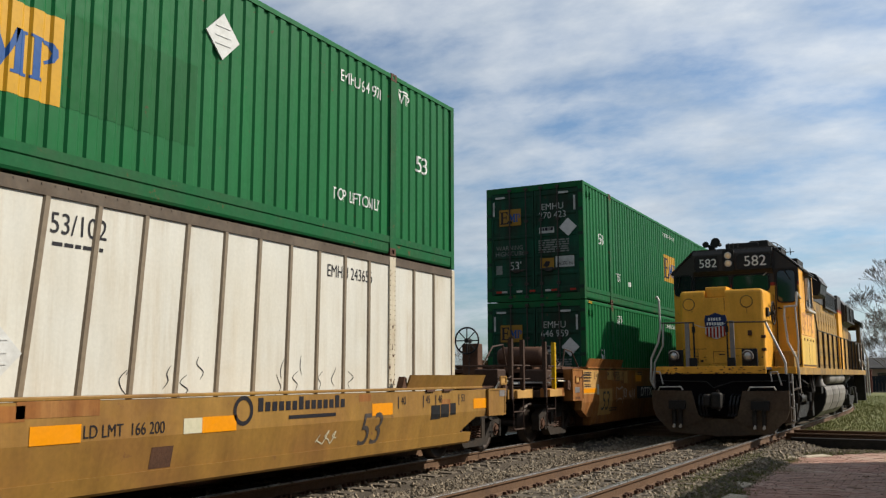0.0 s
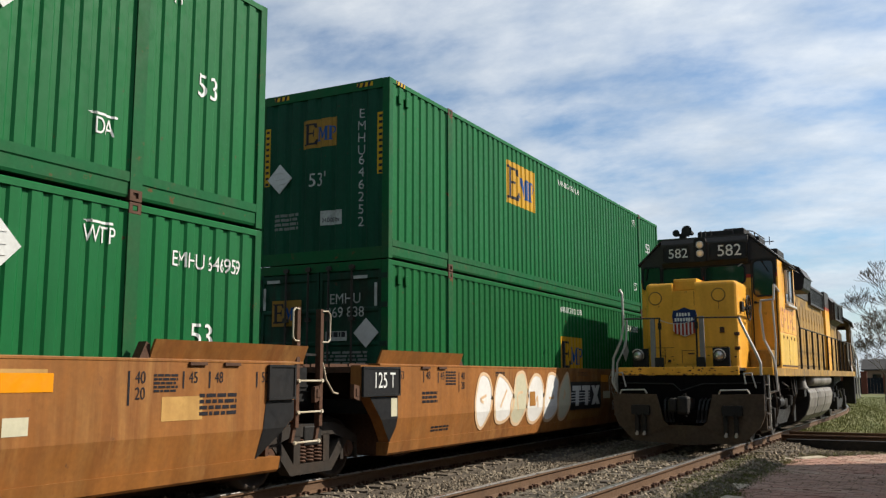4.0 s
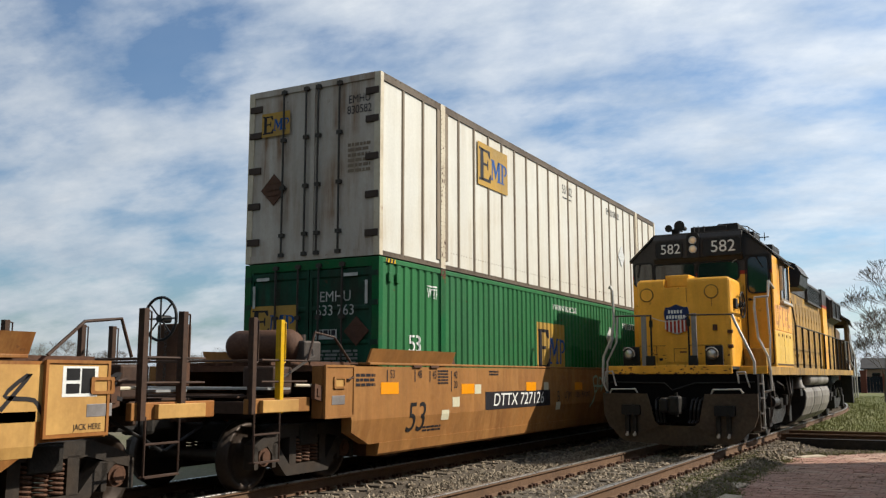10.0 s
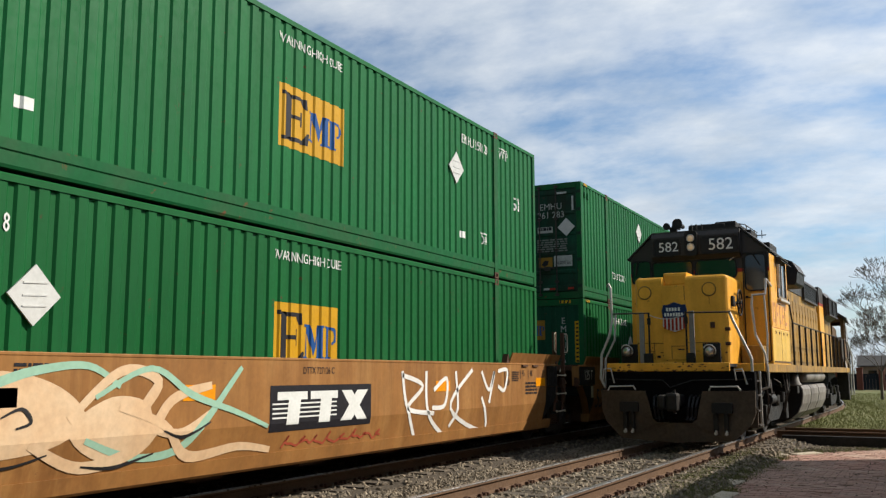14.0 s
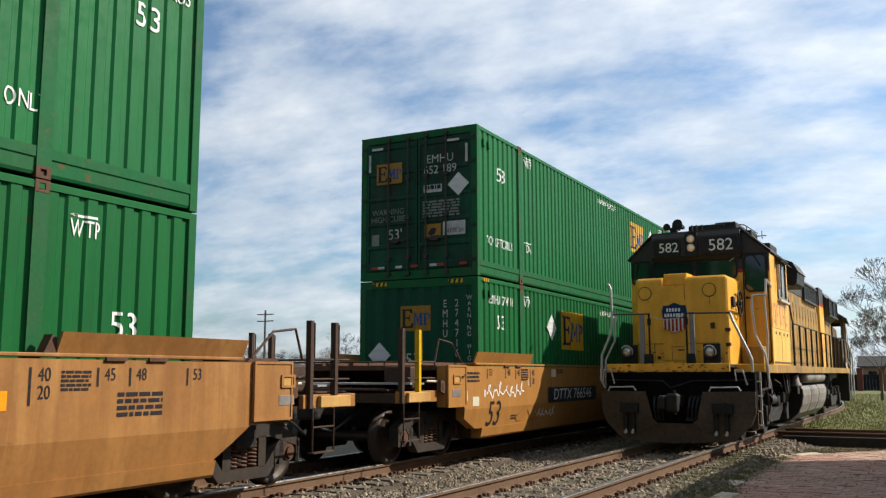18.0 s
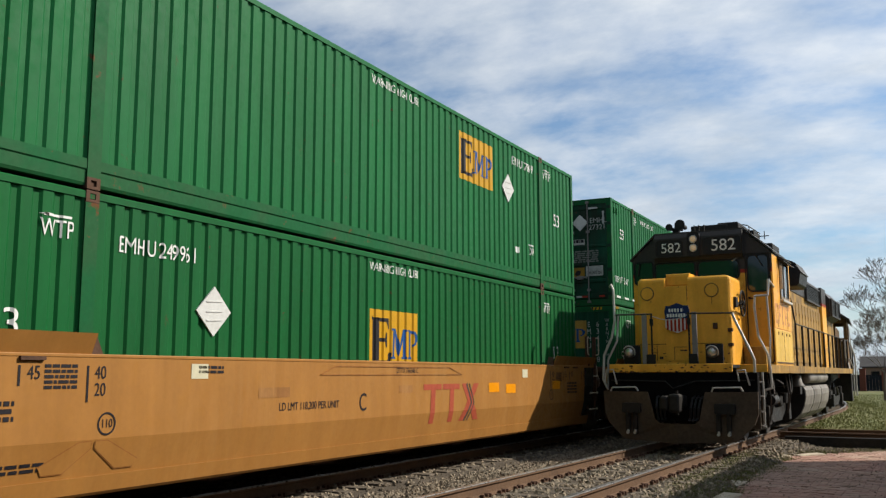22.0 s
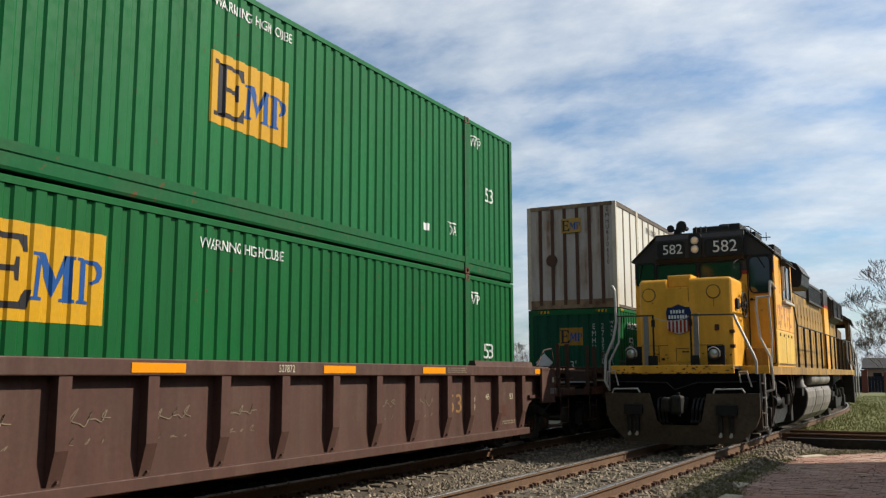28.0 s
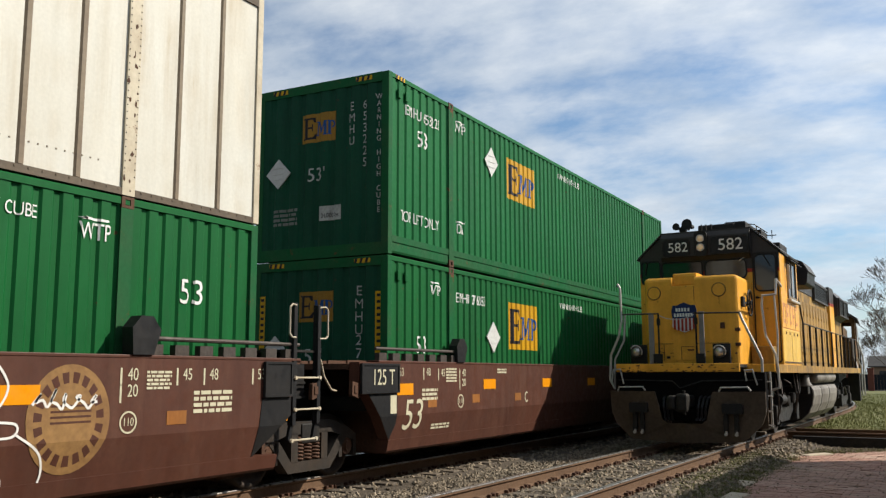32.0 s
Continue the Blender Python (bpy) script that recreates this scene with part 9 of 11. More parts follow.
def form(car, kind, u0, u1, v0, v1, fill, edge, width=0.045, halo=None, hole=None, proud=0.006, soft=True, lean=0.0):
    """One sprayed letter: a filled shape, its outline, and a wider pale rim behind it."""
    pts = [(u0 + (u1 - u0) * x + lean * y, v0 + (v1 - v0) * y) for x, y in FORMS[kind]]
    if soft:
        pts = curve_points(sum(([a, tuple(Vector(a).lerp(Vector(b), 0.5))] for a, b in zip(pts, pts[1:] + pts[:1])), []), 3, True)
    if halo:
        put(car, "graffiti_rim", stroke(pts + pts[:2], width * 2.6), halo, proud - 0.0015)
    put(car, "graffiti_form", [pts], fill, proud, "sprayed graffiti letter")
    put(car, "graffiti_edge", stroke(pts + pts[:2], width), edge, proud + 0.0015)
    if hole:
        x0, x1, y0, y1 = hole
        put(car, "graffiti_form", [rect(u0 + (u1 - u0) * x0 + lean * y0, u0 + (u1 - u0) * x1 + lean * y0, v0 + (v1 - v0) * y0, v0 + (v1 - v0) * y1)], edge, proud + 0.001)


def spray(car, mat, width, *lines, proud=0.007, label="sprayed line"):
    for pts in lines:
        put(car, "spray_line", stroke(curve_points(pts, 6), width), mat, proud, label)


def tag_rows(car, u0, u1, rows, mat, width, seed, proud=0.007):
    """Rows of tight sprayed handwriting that cannot be read."""
    r = random.Random(seed)
    for k, (v0, v1) in enumerate(rows):
        scribble(car, u0, u1, v0, v1, max(3, round((u1 - u0) / 0.16)), mat, width, r.randrange(999), None, proud + 0.0005 * k)


def big_53(car, u, v, mat=None, backing=None):
    if backing:
        sticker(car, CAR_SIDE, u, v, 1.0, 0.62, backing, "paint_patch", 0.003)
    bm = letters("53", 0.44, 0.95)
    for w in bm.verts:
        w.co.x += 0.16 * w.co.y
    part("large_number", stamped(bm, u, v, CAR_SIDE, 0.006), mat or BLACK, car)


def markers(car, places, ink):
    """Small length marks near the corners of the car: figures beside a short bar."""
    for text, u, v in places:
        words(car, CAR_SIDE, text, u + 0.05, v, 0.12, ink, 0.8)
        sticker(car, CAR_SIDE, u - 0.10, v - 0.02, 0.025, 0.18, ink, "tick")


def bars_logo(car, u0, u1, v0, v1, panel=True):
    """A black panel with slanted white blocks and thin lines; no lettering."""
    w, h = u1 - u0, v1 - v0
    base = put(car, "logo_panel", [rect(u0, u1, v0, v1)], DARK_MARK, 0.004, "black panel with slanted white blocks")
    blocks = []
    for a in (0.06, 0.36):
        blocks += [[(u0 + w * a, v0 + h * 0.68), (u0 + w * (a + 0.27), v0 + h * 0.68), (u0 + w * (a + 0.27), v0 + h * 0.86), (u0 + w * a, v0 + h * 0.86)],
                   [(u0 + w * (a + 0.08), v0 + h * 0.14), (u0 + w * (a + 0.19), v0 + h * 0.14), (u0 + w * (a + 0.21), v0 + h * 0.68), (u0 + w * (a + 0.10), v0 + h * 0.68)]]
    blocks += [[(u0 + w * 0.66, v0 + h * 0.14), (u0 + w * 0.78, v0 + h * 0.14), (u0 + w * 0.96, v0 + h * 0.86), (u0 + w * 0.84, v0 + h * 0.86)],
               [(u0 + w * 0.84, v0 + h * 0.14), (u0 + w * 0.95, v0 + h * 0.14), (u0 + w * 0.78, v0 + h * 0.86), (u0 + w * 0.67, v0 + h * 0.86)]]
    for k, o in enumerate(blocks):
        put(base, "white_block", [o], WHITE_MARK, 0.0062 + 0.0006 * (k % 2))
    for z in (0.28, 0.38, 0.48, 0.58):
        put(base, "thin_line", [rect(u0 + w * 0.02, u0 + w * 0.62, v0 + h * z, v0 + h * (z + 0.035))], WHITE_MARK, 0.0055)


def amber(car, *places, w=0.55, h=0.17, wall=None, mat=None):
    for u, v in places:
        sticker(car, wall or CAR_SIDE, u, v, w, h, mat or AMBER, "reflector", 0.005)


def cream(car, *places):
    for u, v in places:
        sticker(car, CAR_SIDE, u, v, 0.26, 0.16, CREAM, "pale_sticker", 0.0045)


def prints(car, ink, *places):
    for k, (u, v, w, h, rows) in enumerate(places):
        small_print(car, CAR_SIDE, u, v, w, h, rows, ink, 11 + k)


def load_ring(car, u, v, ink):
    put(car, "load_ring", [[(u + x, v + z) for x, z in q] for q in hoop(0.11, 0.018)], ink)
    words(car, CAR_SIDE, "110", u, v, 0.08, ink)


def dark_box_sign(car, ink=None):
    words(car, BOX_SIDE, "125 T", -0.52, 1.37, 0.22, ink or WHITE_MARK, 0.8)
    sticker(car, CAR_SIDE, -0.20, 0.99, 0.17, 0.27, CREAM, "pale_sticker", 0.009)


KINDS = [("joint", "coupled"), ("coupled", "joint"), ("joint", "joint"), ("joint", "coupled"), ("coupled", "joint"), ("joint", "joint"), ("joint", "coupled"),
         ("coupled", "joint"), ("joint", "joint"), ("joint", "coupled"), ("coupled", "coupled"), ("coupled", "joint"), ("joint", "joint")]
PAINTS = [CAR_OLIVE, CAR_RUST, CAR_RUST, CAR_RUST, CAR_ORANGE, CAR_ORANGE, CAR_ORANGE, CAR_YELLOW, CAR_YELLOW, CAR_YELLOW, CAR_MAROON, CAR_BROWN, CAR_BROWN]
TELLS = ["dirty olive-yellow well car with rust patches and amber reflectors", "rust-orange well car with a black number panel and spoked brake wheel",
         "rust-orange well car covered with pale graffiti", "rust-orange well car with white, lilac and green graffiti",
         "weathered orange well car with blue graffiti and yellow grab posts", "weathered orange well car with a peach tentacled graffito",
         "weathered orange well car with thin white spray lines", "clean yellow-orange well car with white spray scrawls", "clean yellow-orange well car with a red logo",
         "clean yellow-orange well car with hooks on its top edge", "dull maroon well car with upright side stakes", "oxide-brown well car with a tan round emblem",
         "oxide-brown well car with amber reflectors"]
CARS = []
for i, y in enumerate(STACKS):
    paint, (near, far) = PAINTS[i], KINDS[i]
    car = well_car(TELLS[i], paint, near, far, style="rib" if i == 10 else "guard" if i > 10 else "lip", dark_ends=True, brake={1: "near", 4: "near", 9: "far"}.get(i, ""), top=TOP if i else 1.21)
    if far == "joint":
        joint_ladder(car, paint, 0.50 if i in (7, 8) else 0.74)
    TRAIN.append((car, TRAIN_X, y, 0.0))
    CARS.append(car)
INK = DARK_MARK
LEFT = [("53", -0.02, 1.45), ("48", 0.80, 1.45), ("45", 1.28, 1.44), ("40", 2.02, 1.44), ("20", 2.02, 1.28)]
RIGHT = [("40", 14.0, 1.42), ("20", 14.0, 1.26), ("45", 14.75, 1.42), ("48", 15.15, 1.42), ("53", 15.95, 1.42)]
for i, car in enumerate(CARS):
    if i == 10:
        continue
    ink = CREAM if i > 10 else INK
    if i:
        markers(car, LEFT, ink)
    else:
        markers(car, [(t, u, v - 0.37) for t, u, v in RIGHT if t != "20"], ink)
        put(car, "notice", [rect(14.9, 15.2, 0.74, 0.96), rect(15.22, 15.5, 0.76, 0.97), rect(15.54, 15.74, 0.79, 0.98)], BLACK, 0.004)
        continue
    markers(car, RIGHT, ink)
    prints(car, ink, (1.62, 1.40, 0.36, 0.24, 5), (-0.7 if KINDS[i][0] == "coupled" else 0.9, 1.36 if KINDS[i][0] == "coupled" else 1.1, 0.5, 0.2, 3), (15.2, 1.12, 0.6, 0.26, 4), (14.4, 1.36, 0.34, 0.2, 5),
           (3.6, 1.47, 0.4, 0.1, 2), (1.3, 0.6, 0.6, 0.1, 2))
    if KINDS[i][0] == "joint" and i:
        dark_box_sign(car, CREAM if i > 10 else None)

# olive car
c = CARS[0]
big_53(c, 13.2, 0.66, STEEL)
amber(c, (7.93, 0.9), (10.07, 0.9), (13.46, 0.95), (16.67, 0.95))
words(c, CAR_SIDE, "LD LMT  166 200", 8.74, 0.9, 0.12, INK)
put(c, "faded_brand", [rect(10.72 + 0.13 * k, 10.72 + 0.13 * k + 0.09, 1.01, 1.01 + (0.16 if k % 6 == 0 else 0.11)) for k in range(14)] + [rect(11.3, 12.3, 0.90, 0.945)], INK)
put(c, "round_logo", [[(10.46 + x, 1.03 + z) for x, z in q] for q in hoop(0.17, 0.05)], INK)
sticker(c, CAR_SIDE, 9.67, 0.9, 0.3, 0.16, CREAM)
for u, v, w, h in ((7.96, 1.13, 0.9, 0.15), (9.26, 0.6, 0.3, 0.22), (13.0, 1.12, 0.3, 0.1), (7.4, 1.1, 0.4, 0.14), (15.4, 0.95, 0.3, 0.2)):
    sticker(c, CAR_SIDE, u, v, w, h, RUST if h > 0.2 else CAR_RUST, "rust_patch", 0.003)
scribble(c, 11.9, 12.4, 0.55, 0.72, 3, CREAM, 0.015, 3)

# first rust-orange unit
c, SLIDE[0] = CARS[1], 0.25
plate(c, 4.87 - SLIDE[0], 0.98, "DTTX 727583")
sticker(c, CAR_SIDE, 6.95, 1.0, 0.62, 0.26, FADED_PANEL, "paint_patch", 0.003)
words(c, CAR_SIDE, "B", 6.62, 0.98, 0.24, INK)
put(c, "load_ring", [[(7.18 + x, 0.98 + z) for x, z in q] for q in hoop(0.11, 0.015)], INK)
amber(c, (3.21, 1.35), (6.24, 1.37), (10.12, 1.36), (12.49, 1.38))
for u, v, w, h in ((0.8, 1.43, 0.5, 0.22), (1.5, 1.42, 0.62, 0.24), (2.05, 1.38, 0.34, 0.3), (3.21, 1.45, 0.6, 0.1), (7.8, 1.44, 0.9, 0.14), (8.29, 1.0, 0.9, 0.12), (9.6, 1.1, 0.5, 0.2), (12.4, 1.44, 0.6, 0.12), (10.3, 1.2, 0.3, 0.3), (14.4, 1.1, 0.6, 0.25)):
    sticker(c, CAR_SIDE, u, v, w, h, FADED_PANEL, "paint_patch", 0.003)
big_53(c, 0.42, 0.80, None, FADED_PANEL)
sticker(c, CAR_SIDE, -0.63, 1.27, 1.05, 0.54, FADED_PANEL, "paint_patch", 0.0025)
sticker(c, CAR_SIDE, -0.70, 1.08, 0.92, 0.10, AMBER, "reflector", 0.005)
sticker(c, CAR_SIDE, -0.16, 1.10, 0.14, 0.24, CREAM, "pale_sticker", 0.0055)
small_print(c, CAR_SIDE, -0.86, 1.42, 0.5, 0.17, 3, INK, 14)
small_print(c, CAR_SIDE, -0.88, 1.19, 0.46, 0.08, 2, INK, 15)
words(c, BOX_SIDE, "JACK HERE", -1.42, 0.93, 0.055, INK)
load_ring(c, 2.0, 0.99, SPRAY_WHITE)
cream(c, (9.38, 0.98), (12.4, 1.0))
put(c, "sprayed_frame", stroke(curve_points([(1.22, 0.78), (1.25, 1.12), (1.5, 1.08), (1.8, 1.12), (1.78, 0.76), (1.6, 0.85), (1.4, 0.84), (1.22, 0.78)], 5), 0.014), SPRAY_WHITE)
scribble(c, 2.3, 2.9, 0.8, 1.1, 4, SPRAY_WHITE, 0.012, 21)
scribble(c, 6.6, 7.2, 1.22, 1.48, 4, SPRAY_WHITE, 0.014, 22)
scribble(c, 8.5, 9.3, 1.2, 1.42, 5, SPRAY_LILAC, 0.03, 23)

# second unit: pale letters, black panel, line scrawls, green and lilac forms
c, SLIDE[0] = CARS[2], 0.28
bubbles(c, 2.2, 7.1, 0.52, 1.52, 6, [SPRAY_WHITE, SPRAY_WHITE, CREAM], SPRAY_PEACH, 31, 0.2, 0.06)
sticker(c, CAR_SIDE, 4.85, 1.0, 0.28, 0.28, CAR_YELLOW, "paint_patch", 0.012)
words(c, CAR_SIDE, "C", 4.85, 1.0, 0.22, INK)
bars_logo(c, 7.05, 9.16, 0.70, 1.32)
sticker(c, CAR_SIDE, 8.05, 0.58, 2.2, 0.18, CAR_YELLOW, "paint_patch", 0.003)
words(c, CAR_SIDE, "DTTX 727583 C", 7.9, 1.49, 0.085, INK)
amber(c, (5.99, 1.38), (9.47, 1.39), (12.33, 1.39), (15.6, 1.28))
amber(c, (9.6, 1.0), mat=CREAM)
SLIDE[0] = 0
# three rows of tall thin handwriting that cannot be read
spray(c, SPRAY_WHITE, 0.021, [(10.38, 1.38), (10.26, 1.39), (10.21, 1.28), (10.28, 1.15), (10.36, 1.19)], proud=0.0070)
spray(c, SPRAY_WHITE, 0.021, [(10.47, 1.32), (10.41, 1.24), (10.45, 1.15), (10.55, 1.20), (10.55, 1.29), (10.49, 1.32)], proud=0.0076)
spray(c, SPRAY_WHITE, 0.021, [(10.57, 1.38), (10.63, 1.26), (10.66, 1.14)], proud=0.0082)
spray(c, SPRAY_WHITE, 0.021, [(10.57, 1.16), (10.67, 1.32), (10.71, 1.39)], proud=0.0088)
spray(c, SPRAY_WHITE, 0.021, [(10.71, 1.38), (10.72, 1.14)], proud=0.0094)
spray(c, SPRAY_WHITE, 0.021, [(10.88, 1.37), (10.79, 1.34), (10.77, 1.25)], proud=0.0100)
spray(c, SPRAY_WHITE, 0.021, [(10.67, 1.24), (10.89, 1.29), (10.86, 1.38)], proud=0.0106)
spray(c, SPRAY_WHITE, 0.021, [(10.90, 1.44), (10.96, 1.32), (10.94, 1.18), (10.86, 1.14), (10.80, 1.20)], proud=0.0112)
spray(c, SPRAY_WHITE, 0.021, [(10.28, 1.12), (10.36, 1.01), (10.38, 0.93)], proud=0.0073)
spray(c, SPRAY_WHITE, 0.021, [(10.28, 1.13), (10.41, 0.97), (10.50, 0.88)], proud=0.0079)
spray(c, SPRAY_WHITE, 0.021, [(10.50, 0.88), (10.47, 1.01), (10.49, 1.09)], proud=0.0085)
spray(c, SPRAY_WHITE, 0.021, [(10.52, 0.95), (10.57, 1.09), (10.67, 1.13), (10.77, 1.08), (10.73, 0.95)], proud=0.0091)
spray(c, SPRAY_WHITE, 0.021, [(10.53, 0.96), (10.73, 0.98)], proud=0.0097)
spray(c, SPRAY_WHITE, 0.021, [(10.67, 0.91), (10.77, 1.03), (10.85, 1.07), (10.90, 0.99), (10.82, 0.91), (10.71, 0.90)], proud=0.0103)
spray(c, SPRAY_WHITE, 0.021, [(10.80, 1.06), (10.92, 0.95), (11.02, 0.87)], proud=0.0109)
spray(c, SPRAY_WHITE, 0.021, [(11.02, 0.87), (11.00, 0.99), (10.98, 1.12)], proud=0.0115)
spray(c, SPRAY_WHITE, 0.021, [(10.34, 0.84), (10.37, 0.72), (10.41, 0.61)], proud=0.0070)
spray(c, SPRAY_WHITE, 0.021, [(10.27, 0.76), (10.38, 0.84), (10.45, 0.84), (10.45, 0.78), (10.36, 0.73)], proud=0.0076)
spray(c, SPRAY_WHITE, 0.021, [(10.45, 0.80), (10.48, 0.64), (10.61, 0.70)], proud=0.0082)
spray(c, SPRAY_WHITE, 0.021, [(10.47, 0.73), (10.59, 0.76)], proud=0.0088)
spray(c, SPRAY_WHITE, 0.021, [(10.59, 0.83), (10.57, 0.76), (10.65, 0.71), (10.71, 0.79), (10.63, 0.84)], proud=0.0094)
spray(c, SPRAY_WHITE, 0.021, [(10.75, 0.87), (10.71, 0.80), (10.77, 0.76), (10.85, 0.83), (10.79, 0.88)], proud=0.0100)
spray(c, SPRAY_WHITE, 0.021, [(10.75, 0.75), (10.79, 0.68)], proud=0.0106)
spray(c, SPRAY_WHITE, 0.021, [(10.85, 0.83), (10.88, 0.76), (10.90, 0.65)], proud=0.0112)
spray(c, SPRAY_WHITE, 0.021, [(10.90, 0.83), (10.77, 0.75)], proud=0.0118)
sticker(c, CAR_SIDE, 10.42, 1.51, 0.30, 0.13, CREAM, "notice_plate", 0.003)
spray(c, SPRAY_WHITE, 0.04, [(10.15, 1.05), (10.1, 1.35), (10.25, 1.5)], [(11.02, 0.95), (11.0, 0.6), (10.8, 0.46), (10.65, 0.5)],
      [(11.75, 0.9), (11.7, 1.5), (11.55, 1.58), (11.45, 1.3), (11.2, 1.05), (11.1, 0.7), (11.2, 0.48), (11.6, 0.5), (11.95, 0.62), (12.1, 0.9), (12.0, 1.05), (11.85, 0.95), (11.9, 1.3), (11.82, 1.52), (11.72, 1.4)],
      [(11.7, 0.9), (11.45, 0.85), (11.4, 0.65), (11.6, 0.6), (11.72, 0.75)], [(11.85, 0.85), (11.8, 0.7), (11.95, 0.62)],
      [(12.2, 0.98), (12.25, 1.25), (12.45, 1.4), (12.6, 1.3), (12.55, 1.12), (12.35, 1.05), (12.2, 0.98)], [(12.33, 1.26), (12.36, 1.3)], [(12.46, 1.27), (12.49, 1.3)], [(12.33, 1.14), (12.42, 1.18), (12.5, 1.15)],
      [(12.66, 1.3), (12.72, 0.85), (12.9, 0.72), (13.15, 0.85), (13.3, 0.95), (13.2, 1.1), (13.05, 1.0), (13.1, 1.3), (12.98, 1.45), (12.88, 1.3), (12.9, 1.0)])
put(c, "graffiti_block", [[(13.62, 0.55), (13.62, 0.85), (15.75, 0.95), (15.72, 0.62), (15.3, 0.5), (14.9, 0.56), (14.5, 0.46), (14.0, 0.5)]], SPRAY_BLACK, 0.004)
form(c, "Z", 13.64, 14.22, 0.66, 1.40, SPRAY_GREEN, SPRAY_BLACK, 0.05, SPRAY_LILAC, soft=False, lean=0.04)
form(c, "E", 14.28, 14.76, 0.60, 1.26, SPRAY_LILAC, SPRAY_BLACK, 0.05, SPRAY_LILAC, soft=False, lean=0.06)
form(c, "R", 14.82, 15.34, 0.70, 1.45, SPRAY_GREEN, SPRAY_BLACK, 0.05, SPRAY_LILAC, (0.38, 0.66, 0.62, 0.74), soft=False, lean=0.02)
form(c, "O", 15.38, 15.82, 0.62, 1.34, SPRAY_LILAC, SPRAY_BLACK, 0.05, SPRAY_LILAC, (0.42, 0.56, 0.3, 0.75))
spray(c, SPRAY_LILAC, 0.045, [(15.45, 1.42), (15.65, 1.55)], [(15.5, 1.40), (15.8, 1.46)], [(15.4, 1.44), (15.48, 1.56)])

# third unit: graffiti from end to end
c, SLIDE[0] = CARS[3], 0.165
SLIDE[0] = 0
put(c, "graffiti_ground", [curve_points([(1.15, 0.55), (1.2, 1.0), (1.55, 1.05), (1.75, 1.3), (1.95, 1.3), (1.9, 1.0), (1.7, 0.6), (1.5, 0.42)], 4, True)], SPRAY_RED, 0.003, "dark red sprayed shape")
put(c, "graffiti_ground", [[(6.35, 0.5), (6.5, 1.35), (6.9, 1.3), (7.0, 0.7), (6.8, 0.5)]], SPRAY_RED, 0.003)
for kind, u0, u1, hole in (("D", 2.5, 3.1, (0.42, 0.66, 0.3, 0.55)), ("U", 3.2, 4.1, None), ("S", 4.2, 5.1, None), ("M", 5.2, 6.45, None)):
    form(c, kind, u0 + 0.09, u1 + 0.09, 0.36, 1.38, SPRAY_KHAKI, SPRAY_BLACK, 0.04, SPRAY_LILAC, None, 0.0045, False, 0.06)
    form(c, kind, u0, u1, 0.40, 1.43, SPRAY_TAN, SPRAY_BLACK, 0.04, SPRAY_WHITE, hole, 0.0085, False, 0.06)
for u, v in ((2.75, 0.95), (3.7, 0.75), (4.55, 0.65), (4.95, 1.1), (6.0, 1.15), (5.8, 0.7)):
    put(c, "sprayed_ring", [[(u + x, v + z) for x, z in q] for q in hoop(0.065, 0.018)], SPRAY_RED, 0.0115)
    put(c, "sprayed_ring", [[(u + 0.1 + x, v - 0.09 + z) for x, z in q] for q in hoop(0.055, 0.018)], SPRAY_RED, 0.0115)
tag_rows(c, 6.55, 6.95, ((1.1, 1.22), (0.8, 1.0), (0.6, 0.72)), SPRAY_BLACK, 0.02, 43)
put(c, "graffiti_block", [curve_points([(7.1, 0.75), (7.4, 0.6), (8.0, 0.66), (8.8, 0.78), (9.4, 0.7), (9.5, 0.9), (8.4, 0.95), (7.4, 0.9)], 4, True)], SPRAY_BLACK, 0.0035)
form(c, "U", 7.12, 8.15, 0.78, 1.44, SPRAY_LILAC, SPRAY_BLACK, 0.04, SPRAY_STEEL, None, 0.007)
form(c, "O", 8.2, 8.75, 0.84, 1.42, SPRAY_GREEN, SPRAY_BLACK, 0.04, SPRAY_STEEL, (0.42, 0.55, 0.45, 0.9), 0.007)
form(c, "E", 8.85, 9.5, 0.84, 1.46, SPRAY_PEACH, SPRAY_BLACK, 0.04, SPRAY_STEEL, None, 0.007)
put(c, "graffiti_ground", [curve_points([(9.32, 1.49), (9.71, 1.37), (10.07, 1.25), (10.17, 1.4), (10.38, 1.52), (10.67, 1.54), (10.91, 1.46), (11.16, 1.52), (11.49, 1.55), (11.84, 1.44), (11.64, 1.23), (11.99, 1.13), (12.27, 0.68), (12.36, 0.33), (9.13, 0.33), (9.07, 0.46), (9.37, 0.77), (9.51, 1.01), (9.36, 1.19)], 4, True)], SPRAY_WHITE, 0.0035, "white sprayed ground")
